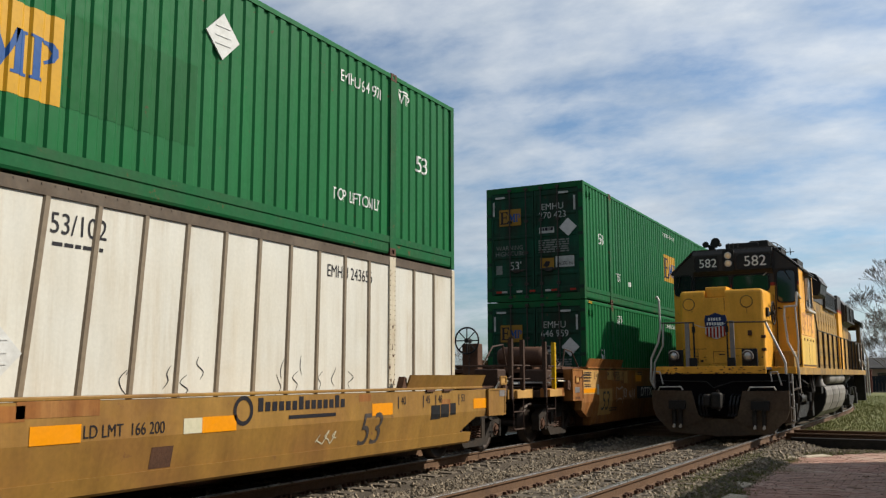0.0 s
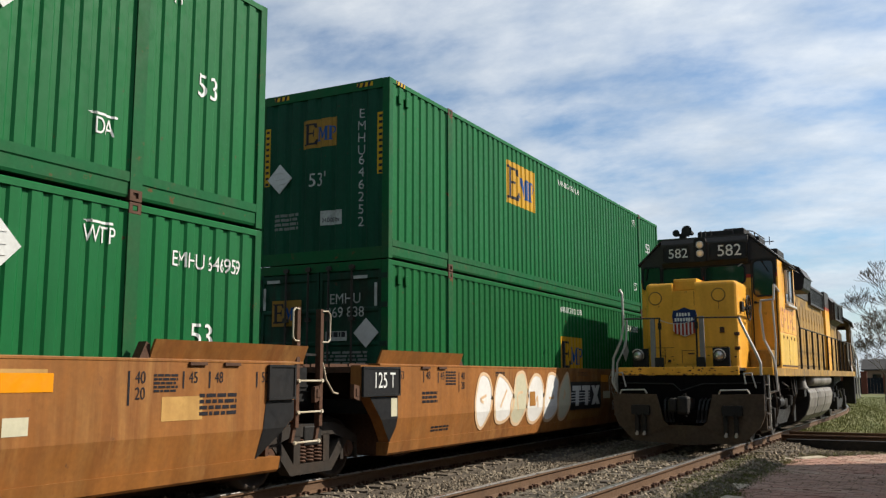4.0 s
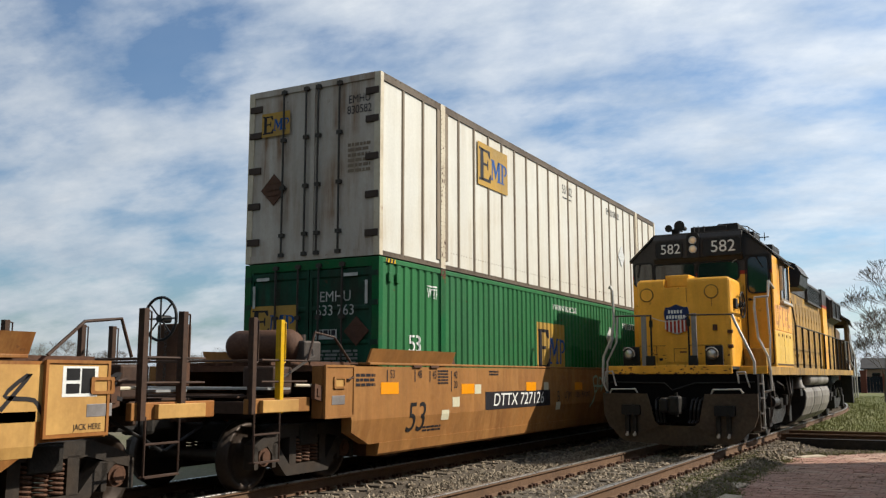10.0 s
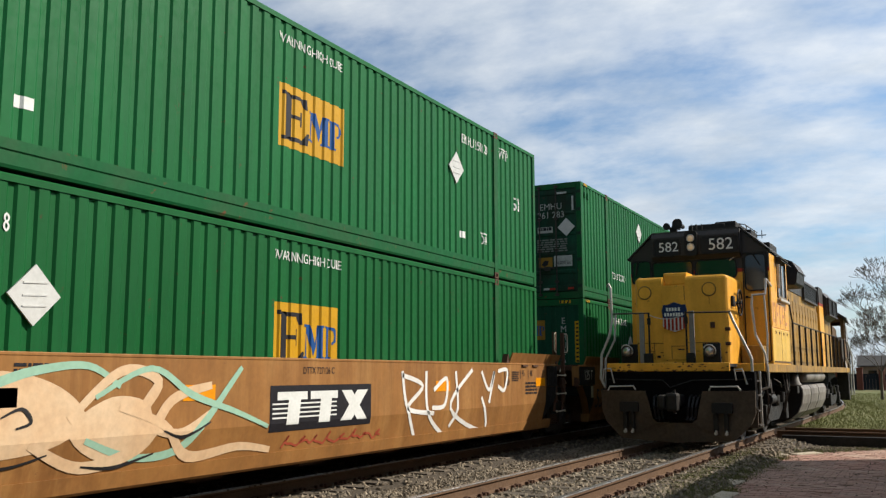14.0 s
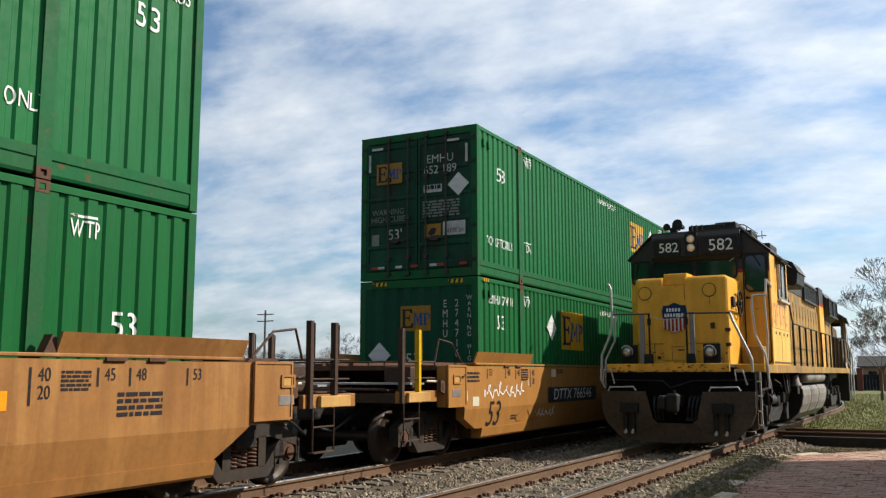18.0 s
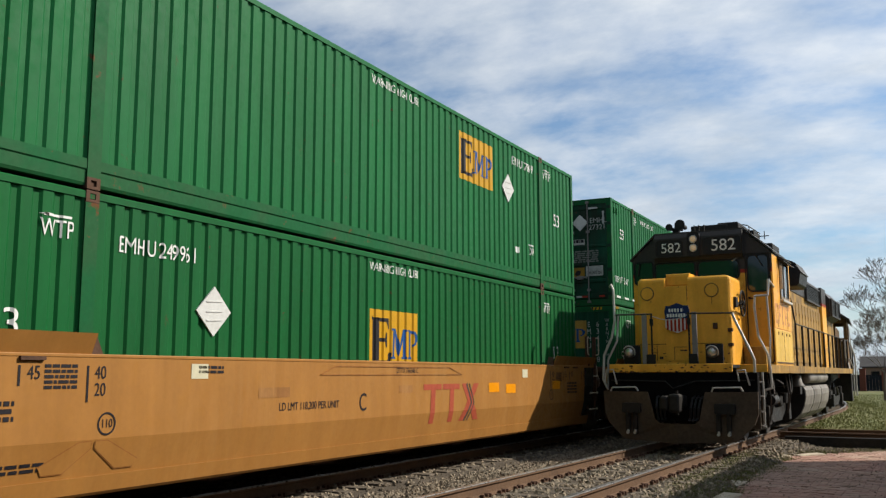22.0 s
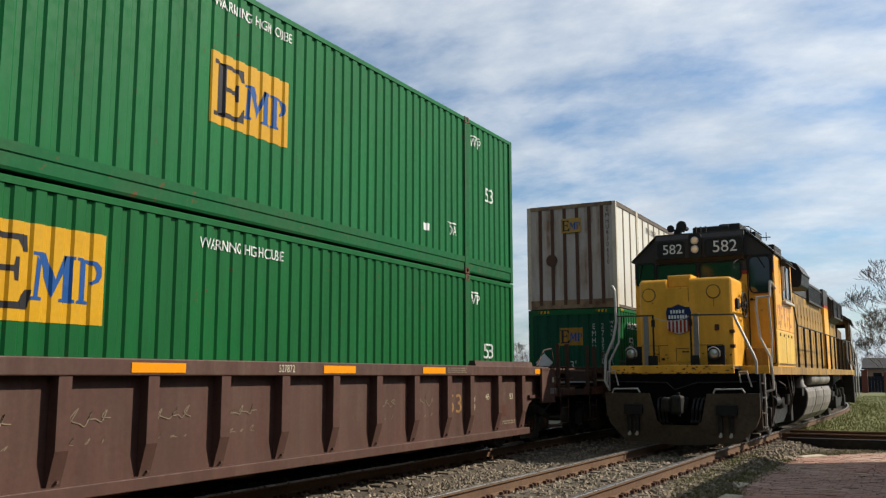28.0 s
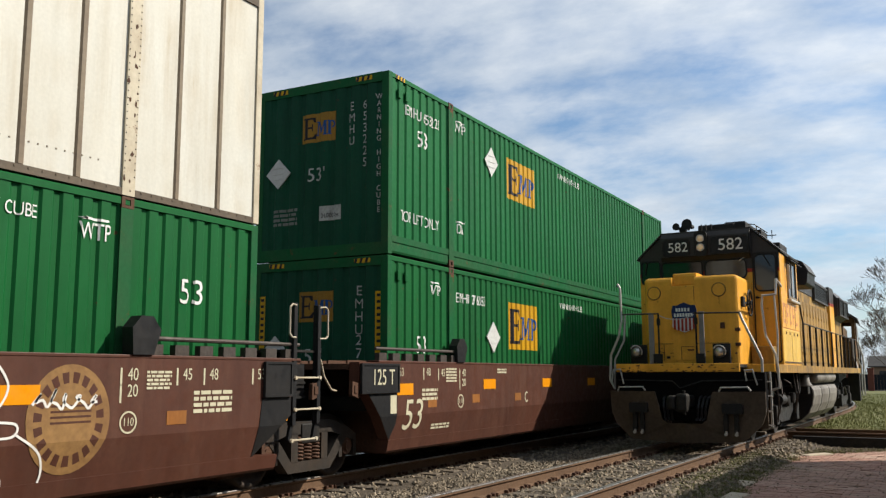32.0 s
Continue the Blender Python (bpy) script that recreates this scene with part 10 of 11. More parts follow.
spray(c, SPRAY_BLACK, 0.03, [(9.36, 1.25), (9.45, 1.33), (9.66, 1.37), (10.01, 1.35), (10.06, 1.21), (9.97, 1.12)], [(9.41, 1.16), (9.53, 1.12), (9.52, 0.94), (9.39, 0.7), (9.31, 0.67)], [(10.18, 1.14), (10.17, 1.33), (10.3, 1.48), (10.55, 1.53), (10.85, 1.5), (11.1, 1.34), (11.24, 1.13)], [(11.52, 1.53), (11.8, 1.49), (11.84, 1.38), (11.6, 1.23), (11.57, 1.16), (11.77, 1.25), (11.99, 1.24), (12.07, 1.11)], [(9.92, 0.7), (9.85, 0.49), (9.76, 0.26)], [(9.93, 0.74), (10.11, 0.75), (10.27, 0.64), (10.34, 0.71)], [(10.66, 0.75), (10.81, 0.52), (10.81, 0.32), (10.48, 0.28)], [(11.5, 0.74), (11.43, 0.56), (11.15, 0.41), (11.6, 0.42), (11.65, 0.24)], [(12.15, 0.68), (12.07, 0.6), (12.32, 0.49), (12.36, 0.31)])
put(c, "graffiti_dot", [[(11.59 + 0.055 * x, 1.41 + 0.075 * z) for x, z in disc_of(1.0, 16)]], SPRAY_BLACK, 0.007)
words(c, CAR_SIDE, "ARMA", 10.2, 0.46, 0.13, SPRAY_BLACK, 1.0, tilt=-0.25)
words(c, CAR_SIDE, "D.A!!", 12.0, 0.45, 0.13, SPRAY_BLACK, 1.0)
put(c, "graffiti_form", [[(11.84, 1.49), (12.35, 1.51), (12.92, 1.44), (12.44, 1.26), (12.89, 1.06), (12.53, 0.57), (12.57, 0.32), (12.37, 0.33), (12.27, 0.68), (12.03, 1.15)]], SPRAY_LILAC, 0.0055)
put(c, "graffiti_form", [[(12.57, 0.32), (12.52, 0.62), (12.94, 0.8), (12.97, 1.04), (13.09, 1.3), (13.54, 1.19), (13.92, 0.99), (13.97, 0.65), (13.3, 0.47)]], SPRAY_GREEN, 0.008)
put(c, "graffiti_edge", stroke([(13.09, 1.3), (13.54, 1.19), (13.92, 0.99), (13.97, 0.65), (13.3, 0.47), (12.57, 0.32), (12.52, 0.62)], 0.045), SPRAY_WHITE, 0.0095)
put(c, "graffiti_edge", stroke([(12.75, 1.42), (13.25, 1.2), (13.0, 0.98)], 0.06), SPRAY_WHITE, 0.0095)
words(c, CAR_SIDE, "EDO.MEXICO", 13.23, 0.74, 0.13, SPRAY_BLACK, 1.0, tilt=0.22)
SLIDE[0] = 0.165
put(c, "graffiti_form", [[(13.49, 0.64), (13.8, 0.88), (14.22, 1.01), (14.39, 0.41), (13.64, 0.31)]], SPRAY_BLACK, 0.008)
put(c, "graffiti_form", [[(14.28, 1.05), (14.74, 1.15), (15.36, 1.13), (15.86, 1.03), (15.65, 0.42), (15.18, 0.66), (14.7, 0.71), (14.39, 0.49)]], SPRAY_BLACK, 0.008)
put(c, "graffiti_form", [[(13.28, 1.54), (14.16, 1.54), (14.5, 1.48), (14.74, 1.13), (13.66, 0.93), (13.54, 1.19), (13.18, 1.44)]], SPRAY_WHITE, 0.007)
put(c, "graffiti_arrow", [[(15.26, 1.34), (15.9, 1.57), (15.89, 1.1), (15.4, 1.13), (15.46, 1.34)]], SPRAY_BLACK, 0.0085)
put(c, "graffiti_edge", stroke([(15.26, 1.34), (15.9, 1.57), (15.89, 1.1)], 0.03), SPRAY_WHITE, 0.0095)
put(c, "graffiti_edge", stroke([(13.66, 0.93), (14.22, 1.01), (14.39, 0.41), (13.64, 0.31)], 0.045), SPRAY_WHITE, 0.0095)
put(c, "graffiti_edge", stroke(curve_points([(14.39, 0.49), (14.7, 0.71), (15.17, 0.66), (15.64, 0.42)], 4), 0.045), SPRAY_WHITE, 0.0095)
put(c, "scrawl", [q for k in range(4) for q in stroke([(14.0 + 0.12 * math.cos(k * 0.785), 1.28 + 0.12 * math.sin(k * 0.785)), (14.0 - 0.12 * math.cos(k * 0.785), 1.28 - 0.12 * math.sin(k * 0.785))], 0.016)], SPRAY_BLACK, 0.0095)
p = part("number_plate_panel", stamped(flat(rect(-1.58, 1.58, -0.165, 0.165)), 11.17, 0.985, CAR_SIDE, 0.0125), DARK_MARK, c, "black panel with white car number")
bm = letters("DTTX 727583", 0.225, 1.28)
for w in bm.verts:
    w.co.x += 0.22 * w.co.y
part("lettering", stamped(bm, 11.17, 0.985, CAR_SIDE, 0.0145), WHITE_MARK, p)
amber(c, (9.4, 1.33), (12.57, 1.33), (15.96, 1.28), (0.3, 1.2))
for u, v, w, h in ((16.6, 1.28, 0.8, 0.5), (16.4, 0.92, 0.6, 0.4)):
    sticker(c, CAR_SIDE, u, v, w, h, FADED_PANEL, "paint_patch", 0.003)
sticker(c, BOX_SIDE, 17.28, 1.22, 0.66, 0.62, FADED_PANEL, "paint_patch", 0.002)
sticker(c, BOX_SIDE, 17.30, 1.38, 0.40, 0.28, WHITE_MARK, "notice")
put(c, "notice_face", [rect(17.14, 17.29, 1.39, 1.5), rect(17.31, 17.46, 1.27, 1.5), rect(17.14, 17.29, 1.27, 1.36)], BLACK, 0.006, "", BOX_SIDE)
words(c, BOX_SIDE, "JACK HERE", 17.4, 0.96, 0.055, INK)
scribble(c, 16.3, 17.8, 1.1, 1.45, 3, SPRAY_BLACK, 0.04, 46)
big_53(c, 0.42, 0.80, None, CAR_YELLOW)

# orange car: three units
c, SLIDE[0] = CARS[4], 0.355
plate(c, 4.81 - SLIDE[0], 0.985, "DTTX 727126")
words(c, CAR_SIDE, "B", 6.52, 0.99, 0.22, INK)
put(c, "load_ring", [[(7.06 + x, 0.99 + z) for x, z in q] for q in hoop(0.11, 0.015)], INK)
amber(c, (5.01, 1.22), (2.18, 1.21), (7.8, 1.2), (10.6, 1.2), (15.6, 1.25), (-0.4, 1.25), w=0.5)
cream(c, (1.73, 1.0), (1.35, 0.8), (2.57, 1.2), (5.82, 1.22), (6.5, 0.8))
big_53(c, 0.42, 0.78)
SLIDE[0] = 0
put(c, "graffiti_ground", [[(10.0, 0.75), (10.25, 0.5), (10.2, 0.34), (10.5, 0.5), (12.9, 0.34), (13.5, 0.7), (13.55, 1.5), (12.4, 1.5), (10.5, 1.54), (10.4, 1.2)]], SPRAY_WHITE, 0.0035)
form(c, "T", 10.15, 11.2, 0.42, 1.5, SPRAY_BLUE, SPRAY_BLUE, 0.03, None, None, 0.006)
form(c, "F", 11.15, 12.15, 0.42, 1.46, SPRAY_STEEL, SPRAY_BLUE, 0.03, SPRAY_STEEL, None, 0.0085)
form(c, "F", 12.0, 12.85, 0.46, 1.46, SPRAY_KHAKI, SPRAY_WHITE, 0.035, None, None, 0.0105)
form(c, "F", 12.75, 13.55, 0.40, 1.48, SPRAY_BLUE, SPRAY_WHITE, 0.04, None, None, 0.0125)
spray(c, SPRAY_MINT, 0.016, [(10.7, 1.38), (10.78, 1.43), (10.82, 1.36), (10.72, 1.3), (10.86, 1.3)], [(10.92, 1.36), (10.98, 1.43), (11.02, 1.35), (10.96, 1.3), (10.92, 1.36)], [(11.1, 1.42), (11.11, 1.3)], proud=0.009)
spray(c, SPRAY_MINT, 0.05, [(8.95, 0.72), (9.3, 1.0), (9.2, 1.35), (9.5, 1.4), (9.45, 1.1), (9.25, 1.05)], [(9.6, 1.1), (9.65, 1.38), (9.85, 1.3), (9.75, 1.05)], [(9.9, 1.1), (10.0, 1.4), (10.1, 1.2)], [(9.2, 1.2), (9.9, 1.2), (10.4, 1.45)], proud=0.003)
spray(c, SPRAY_RED, 0.03, [(14.2, 1.1), (14.3, 1.32), (14.45, 1.15), (14.3, 1.0)], [(14.5, 1.25), (14.6, 1.05), (14.75, 1.2), (14.65, 1.3), (14.5, 1.0)], [(14.6, 0.95), (14.8, 0.85), (14.9, 1.1), (14.75, 1.15)])
put(c, "sprayed_shade", [rect(13.5, 14.1, 0.62, 0.78)], SPRAY_STEEL, 0.003)
words(c, CAR_SIDE, "LD LMT  117,000  PER UNIT", 8.1, 1.01, 0.12, INK)
SLIDE[0] = 0.355
c, SLIDE[0] = CARS[5], 0
big_53(c, 0.48, 0.80, STEEL)
amber(c, (0.2, 1.25), (5.71, 1.22), (3.2, 1.22), (11.4, 1.22), (15.7, 1.25), w=0.5)
bars_logo(c, 6.93, 9.2, 0.72, 1.28)
OCTO = [[(2.2, 1.1), (2.6, 1.35), (3.3, 1.45), (3.9, 1.3), (4.2, 1.0), (3.8, 0.75), (3.0, 0.7), (2.5, 0.9)], [(4.0, 0.9), (4.5, 1.2), (5.0, 1.1), (4.9, 0.7), (4.4, 0.6)]]
for k, o in enumerate(OCTO):
    g = put(c, "graffiti_form", [curve_points(o, 5, True)], SPRAY_PEACH, 0.005 + 0.001 * k, "peach sprayed creature with curling arms")
for k, (pts, tone, w) in enumerate((([(3.2, 1.4), (2.8, 1.5), (3.0, 1.3), (3.6, 1.45), (4.2, 1.5), (4.6, 1.3)], SPRAY_MINT, 0.09), ([(4.0, 1.0), (4.6, 1.45), (5.1, 1.35), (4.9, 1.0), (5.4, 0.8), (5.9, 1.0)], SPRAY_PEACH, 0.13),
                                    ([(4.2, 0.8), (4.8, 0.6), (5.4, 0.62), (5.8, 0.9), (6.2, 1.3), (6.4, 1.5)], SPRAY_MINT, 0.10), ([(3.6, 0.8), (4.2, 0.55), (4.9, 0.7), (5.3, 1.15), (5.9, 1.3)], SPRAY_PEACH, 0.14),
                                    ([(4.6, 1.1), (5.2, 0.9), (5.6, 0.55), (6.4, 0.6), (7.0, 0.52)], SPRAY_PEACH, 0.12), ([(4.3, 1.2), (5.0, 1.48), (5.6, 1.2), (6.3, 1.0), (6.9, 0.8)], SPRAY_MINT, 0.08))):
    put(c, "graffiti_arm", stroke(curve_points(pts, 6), w, 0.4), tone, 0.007 + 0.0006 * k)
for pts in ([(2.2, 1.05), (2.5, 0.8), (2.9, 0.64), (3.4, 0.62), (3.8, 0.7)], [(3.3, 1.05), (3.5, 1.12), (3.6, 1.0), (3.45, 0.95)], [(4.2, 0.56), (4.6, 0.52), (5.1, 0.62)], [(5.2, 0.84), (5.5, 0.76), (5.9, 0.9)]):
    put(c, "graffiti_line", stroke(curve_points(pts, 6), 0.04, 0.6), SPRAY_BLACK, 0.0115)
scribble(c, 1.3, 3.0, 0.5, 0.64, 7, SPRAY_RED, 0.02, 52)
spray(c, SPRAY_WHITE, 0.07, [(10.08, 1.46), (10.2, 0.96), (10.56, 0.44)], [(10.08, 1.4), (10.71, 1.23), (10.25, 0.9), (11.09, 0.79)], [(10.83, 1.46), (10.89, 0.82), (11.47, 0.44)], [(11.08, 1.16), (11.53, 1.34), (11.46, 0.92), (11.02, 0.88)], [(11.86, 1.46), (11.93, 0.85), (11.69, 0.55)], [(12.5, 1.49), (11.66, 0.85), (13.11, 0.41), (12.87, 1.01)], [(12.88, 1.46), (13.18, 1.13), (13.43, 1.46), (13.18, 0.9)], [(13.59, 1.46), (14.01, 1.48), (13.87, 1.12), (13.58, 1.19)])
scribble(c, 7.2, 9.6, 0.52, 0.66, 8, SPRAY_RED, 0.03, 54)
words(c, CAR_SIDE, "DTTX 727126 C", 7.93, 1.46, 0.085, INK)
c, SLIDE[0] = CARS[6], -0.1
plate(c, 11.56 - SLIDE[0], 0.985, "DTTX 727126")
words(c, CAR_SIDE, "A", 9.57, 0.99, 0.22, INK)
amber(c, (2.72, 1.2), (5.54, 1.2), (8.38, 1.2), (11.11, 1.24), (13.53, 1.2), w=0.5)
cream(c, (9.79, 1.2), (5.0, 1.19), (13.2, 1.2))
words(c, CAR_SIDE, "LD LMT  117,000  PER UNIT", 7.85, 1.0, 0.12, INK)
words(c, CAR_SIDE, "DTTX 727126 A", 7.9, 1.46, 0.085, INK)
put(c, "load_ring", [[(9.02 + x, 0.99 + z) for x, z in q] for q in hoop(0.12, 0.015)], INK)
spray(c, SPRAY_WHITE, 0.034, [(2.9, 1.2), (3.0, 0.95), (2.9, 0.85), (3.1, 1.15), (3.05, 1.28), (2.9, 1.2)], [(3.3, 1.52), (3.55, 1.5), (3.8, 1.5), (3.75, 1.1), (3.6, 0.8), (3.3, 0.55), (3.6, 0.62), (3.95, 0.58)], [(4.78, 1.53), (5.32, 1.56), (5.29, 1.42), (5.36, 0.96), (5.12, 1.1), (4.92, 1.01)], [(4.87, 1.26), (5.2, 1.26)], [(5.09, 1.51), (5.11, 1.07)], [(5.57, 1.42), (5.74, 1.43), (5.73, 1.3), (5.63, 1.23), (5.6, 1.4)], [(5.98, 1.56), (6.03, 1.45), (5.84, 1.23), (6.1, 1.11), (6.12, 1.04)], [(5.66, 1.08), (5.78, 0.87), (5.79, 0.68), (5.14, 0.4)], [(6.05, 1.13), (6.23, 1.18), (6.46, 1.01), (6.49, 0.75), (6.34, 0.47), (6.15, 0.4), (5.93, 0.65), (5.9, 0.93), (5.73, 0.99)], [(4.85, 0.75), (4.99, 0.76), (5.04, 0.6), (5.0, 0.38)], label="thin white spray line")
spray(c, SPRAY_WHITE, 0.02, [(6.28, 1.25), (6.33, 1.49), (6.39, 1.31), (6.51, 1.49), (6.47, 1.21), (6.61, 1.43), (6.67, 1.25), (6.79, 1.53), (6.81, 1.21)], label="thin white spray line")
scribble(c, 2.4, 3.9, 0.6, 1.4, 4, SPRAY_GREEN, 0.05, 62, proud=0.004)
big_53(c, 0.48, 0.80)
words(c, CAR_SIDE, "GWG33A", 5.0, 1.46, 0.09, INK)

# clean yellow car: three units
c, SLIDE[0] = CARS[7], -0.06
plate(c, 4.45 - SLIDE[0], 0.985, "DTTX 766546")
words(c, CAR_SIDE, "A", 6.85, 1.02, 0.22, INK)
big_53(c, 0.26, 0.69)
put(c, "load_ring", [[(7.43 + x, 1.01 + z) for x, z in q] for q in hoop(0.1, 0.015)], INK)
scribble(c, -0.1, 1.7, 1.0, 1.3, 7, SPRAY_WHITE, 0.025, 71)
scribble(c, 2.2, 3.4, 0.56, 0.74, 6, SPRAY_WHITE, 0.02, 72)
put(c, "scrawl", [rect(-0.16, -0.14, 1.02, 1.14), rect(-0.2, -0.18, 1.02, 1.14), rect(1.85, 1.87, 1.2, 1.32)], SPRAY_WHITE, 0.006)
cream(c, (-1.0, 1.05), (-0.54, 0.95), (3.28, 1.44))
prints(c, INK, (8.64, 0.96, 0.9, 0.16, 2))
words(c, CAR_SIDE, "DTTX 766546 A", 7.86, 1.48, 0.08, INK)
c, SLIDE[0] = CARS[8], -0.08
words(c, CAR_SIDE, "C", 6.76, 1.03, 0.24, INK)
words(c, CAR_SIDE, "LD LMT 118,200 PER UNIT", 5.53, 1.03, 0.095, INK)
words(c, CAR_SIDE, "DTTX 766546 C", 8.0, 1.48, 0.08, INK)
put(c, "paint_patch", [rect(4.5, 5.1, 1.15, 1.27)], CAR_ORANGE, 0.003)
put(c, "paint_patch", [rect(7.75, 8.15, 1.15, 1.26)], CAR_ORANGE, 0.003)
big_53(c, 0.73, 0.69)
RED_BLOCKS = [[(8.5, 1.18), (9.1, 1.18), (9.1, 1.27), (8.5, 1.27)], [(8.7, 0.65), (8.85, 0.65), (8.9, 1.18), (8.75, 1.18)], [(9.15, 1.18), (9.75, 1.18), (9.75, 1.27), (9.15, 1.27)], [(9.35, 0.65), (9.5, 0.65), (9.55, 1.18), (9.4, 1.18)],
              [(9.75, 0.65), (9.92, 0.65), (10.5, 1.27), (10.3, 1.27)], [(10.3, 0.65), (10.5, 0.65), (10.02, 1.27), (9.84, 1.27)]]
for k, o in enumerate(RED_BLOCKS):
    put(c, "red_block", [o], SPRAY_RED, 0.004 + 0.0005 * (k % 2), "red slanted logo block")
put(c, "grey_chevron", stroke([(9.95, 0.65), (10.2, 0.95), (10.02, 1.27)], 0.05), STEEL, 0.0065)
put(c, "grey_chevron", stroke([(10.06, 0.65), (10.3, 0.95), (10.12, 1.27)], 0.03), STEEL, 0.0075)
amber(c, (14.3, 1.2), (11.14, 1.19), (11.9, 1.16), w=0.45)
cream(c, (3.5, 1.46), (12.6, 1.44))
load_ring(c, 2.25, 0.96, INK)
load_ring(c, 14.0, 1.0, INK)
c, SLIDE[0] = CARS[9], -0.1
plate(c, 11.3, 0.97, "DTTX 766546")
words(c, CAR_SIDE, "B", 9.34, 1.03, 0.26, INK)
words(c, CAR_SIDE, "GWG33B", 5.15, 1.45, 0.12, INK)
words(c, CAR_SIDE, "LD LMT 118,200 PER UNIT", 7.57, 1.02, 0.085, INK)
amber(c, (4.94, 1.2), w=0.5, mat=CAR_ORANGE)
amber(c, (14.48, 1.2), (-0.3, 1.25), w=0.45)
sticker(c, BOX_SIDE, 17.5, 1.38, 0.4, 0.3, AMBER, "reflector")
words(c, CAR_SIDE, "DTTX 766546 B", 8.13, 1.48, 0.08, INK)
big_53(c, 0.55, 0.69)
for u in (5.05, 8.03, 11.08):
    part("top_hook", shared(("top_hook",), lambda: made(lambda bm: prism(bm, [(-0.16, TOP + 0.03), (-0.12, TOP + 0.11), (0.0, TOP + 0.15), (0.14, TOP + 0.09), (0.16, TOP + 0.03)], "x", OUT - 0.14, OUT + 0.03)), CAR_YELLOW), CAR_YELLOW, c, m=Matrix.Translation((0, u, 0)))
for c, places in ((CARS[7], (1.62, 2.15, 13.4, 14.1)), (CARS[8], (1.82, 2.43, 13.4, 14.17)), (CARS[9], (1.7, 2.3, 7.7, 8.44, 13.74))):
    for k, u in enumerate(places):
        s = 1 if k % 2 else -1
        shape = [(u + s * a, b) for a, b in ((-0.28, 0.80), (-0.14, 0.80), (0.27, 0.60), (0.22, 0.53), (0.0, 0.53), (-0.28, 0.74))]
        edge = put(c, "brace_edge", stroke(shape + shape[:1], 0.02), CAR_RUST, 0.008)
        put(edge, "brace_plate", [shape], CAR_YELLOW, 0.010)
    top = [(5.75, 1.42), (6.1, 1.535), (9.4, 1.535), (9.85, 1.42)]
    put(c, "stiffener_edge", stroke(top + top[:1], 0.014), CAR_RUST, 0.008)

# maroon car
c, SLIDE[0] = CARS[10], 0
amber(c, (3.48, 1.51), (6.49, 1.51), (9.75, 1.51), (12.4, 1.51), (-0.6, 1.51), (17.0, 1.51), w=0.75, h=0.10, wall=CHORD_SIDE)
words(c, WEB_SIDE, "527872", 3.35, 1.0, 0.16, CREAM)
words(c, CHORD_SIDE, "527872", 8.6, 1.51, 0.09, CREAM)
small_print(c, CHORD_SIDE, 13.2, 1.51, 0.7, 0.10, 3, POST_GREY, 8)
bm = letters("53", 0.31, 1.3)
part("large_number", stamped(bm, 13.37, 0.94, WEB_SIDE, 0.004), EMBLEM, c)
for text, u, v, h in (("20", 14.05, 1.01, 0.12), ("40", 14.05, 0.87, 0.12), ("45", 14.67, 1.04, 0.10), ("48", 15.22, 1.04, 0.10), ("53", 15.73, 1.03, 0.10), ("45", 1.5, 1.05, 0.11), ("20", 2.1, 1.04, 0.12), ("40", 2.1, 0.88, 0.12), ("53", 0.6, 1.04, 0.12)):
    words(c, WEB_SIDE, text, u, v, h, CREAM, 1.2)
small_print(c, WEB_SIDE, 15.6, 0.55, 0.6, 0.08, 2, POST_GREY, 6)
sticker(c, WEB_SIDE, 15.3, 0.78, 0.4, 0.2, CAR_BROWN, "paint_patch")
for k, u in enumerate((2.75, 4.7, 5.8, 6.9, 8.0, 11.2, 12.4)):
    tag_rows(c, u - 0.3, u + 0.25, ((0.95, 1.12), (0.72, 0.86)), POST_GREY, 0.011, 90 + k, -0.118)

# oxide-brown car: two units
c, SLIDE[0] = CARS[11], -0.04
amber(c, (2.42, 1.25), (5.28, 1.25), (7.83, 1.25), (10.29, 1.25), (12.78, 1.25), (16.3, 0.95), (-0.8, 1.13), w=0.5)
words(c, CAR_SIDE, "211008", 5.21, 0.98, 0.24, CREAM, 0.8)
put(c, "faded_bars", [rect(3.35 + 0.26 * k, 3.52 + 0.26 * k, 0.86, 1.1) for k in range(4)], POST_GREY)
words(c, CAR_SIDE, "A", 6.84, 0.99, 0.22, CREAM)
big_53(c, 0.4, 0.85, CREAM)
for u, v in ((2.7, 1.01), (1.08, 1.0), (14.7, 0.98)):
    sticker(c, CAR_SIDE, u, v, 0.28, 0.14, CAR_RUST, "rust_patch", 0.004)
load_ring(c, 2.06, 1.0, CREAM)
load_ring(c, 14.05, 0.96, CREAM)
e = put(c, "round_emblem", [[(13.36 + 0.46 * x, 1.02 + 0.5 * z) for x, z in disc_of(1.0, 32)]], EMBLEM, 0.004, "faded tan round emblem")
put(e, "emblem_bars", [[(13.36 + (0.38 + 0.05) * math.cos(a) * 0.9, 1.02 + 0.43 * math.sin(a)), (13.36 + 0.30 * math.cos(a), 1.02 + 0.33 * math.sin(a)), (13.36 + 0.30 * math.cos(a + 0.2), 1.02 + 0.33 * math.sin(a + 0.2)),
                       (13.36 + 0.387 * math.cos(a + 0.2), 1.02 + 0.43 * math.sin(a + 0.2))] for a in [0.33 * k for k in range(19)]], CAR_BROWN, 0.0052)
put(e, "emblem_view", [rect(13.15, 13.6, 0.98 + 0.05 * k, 1.0 + 0.05 * k) for k in range(4)], CAR_BROWN, 0.0052)
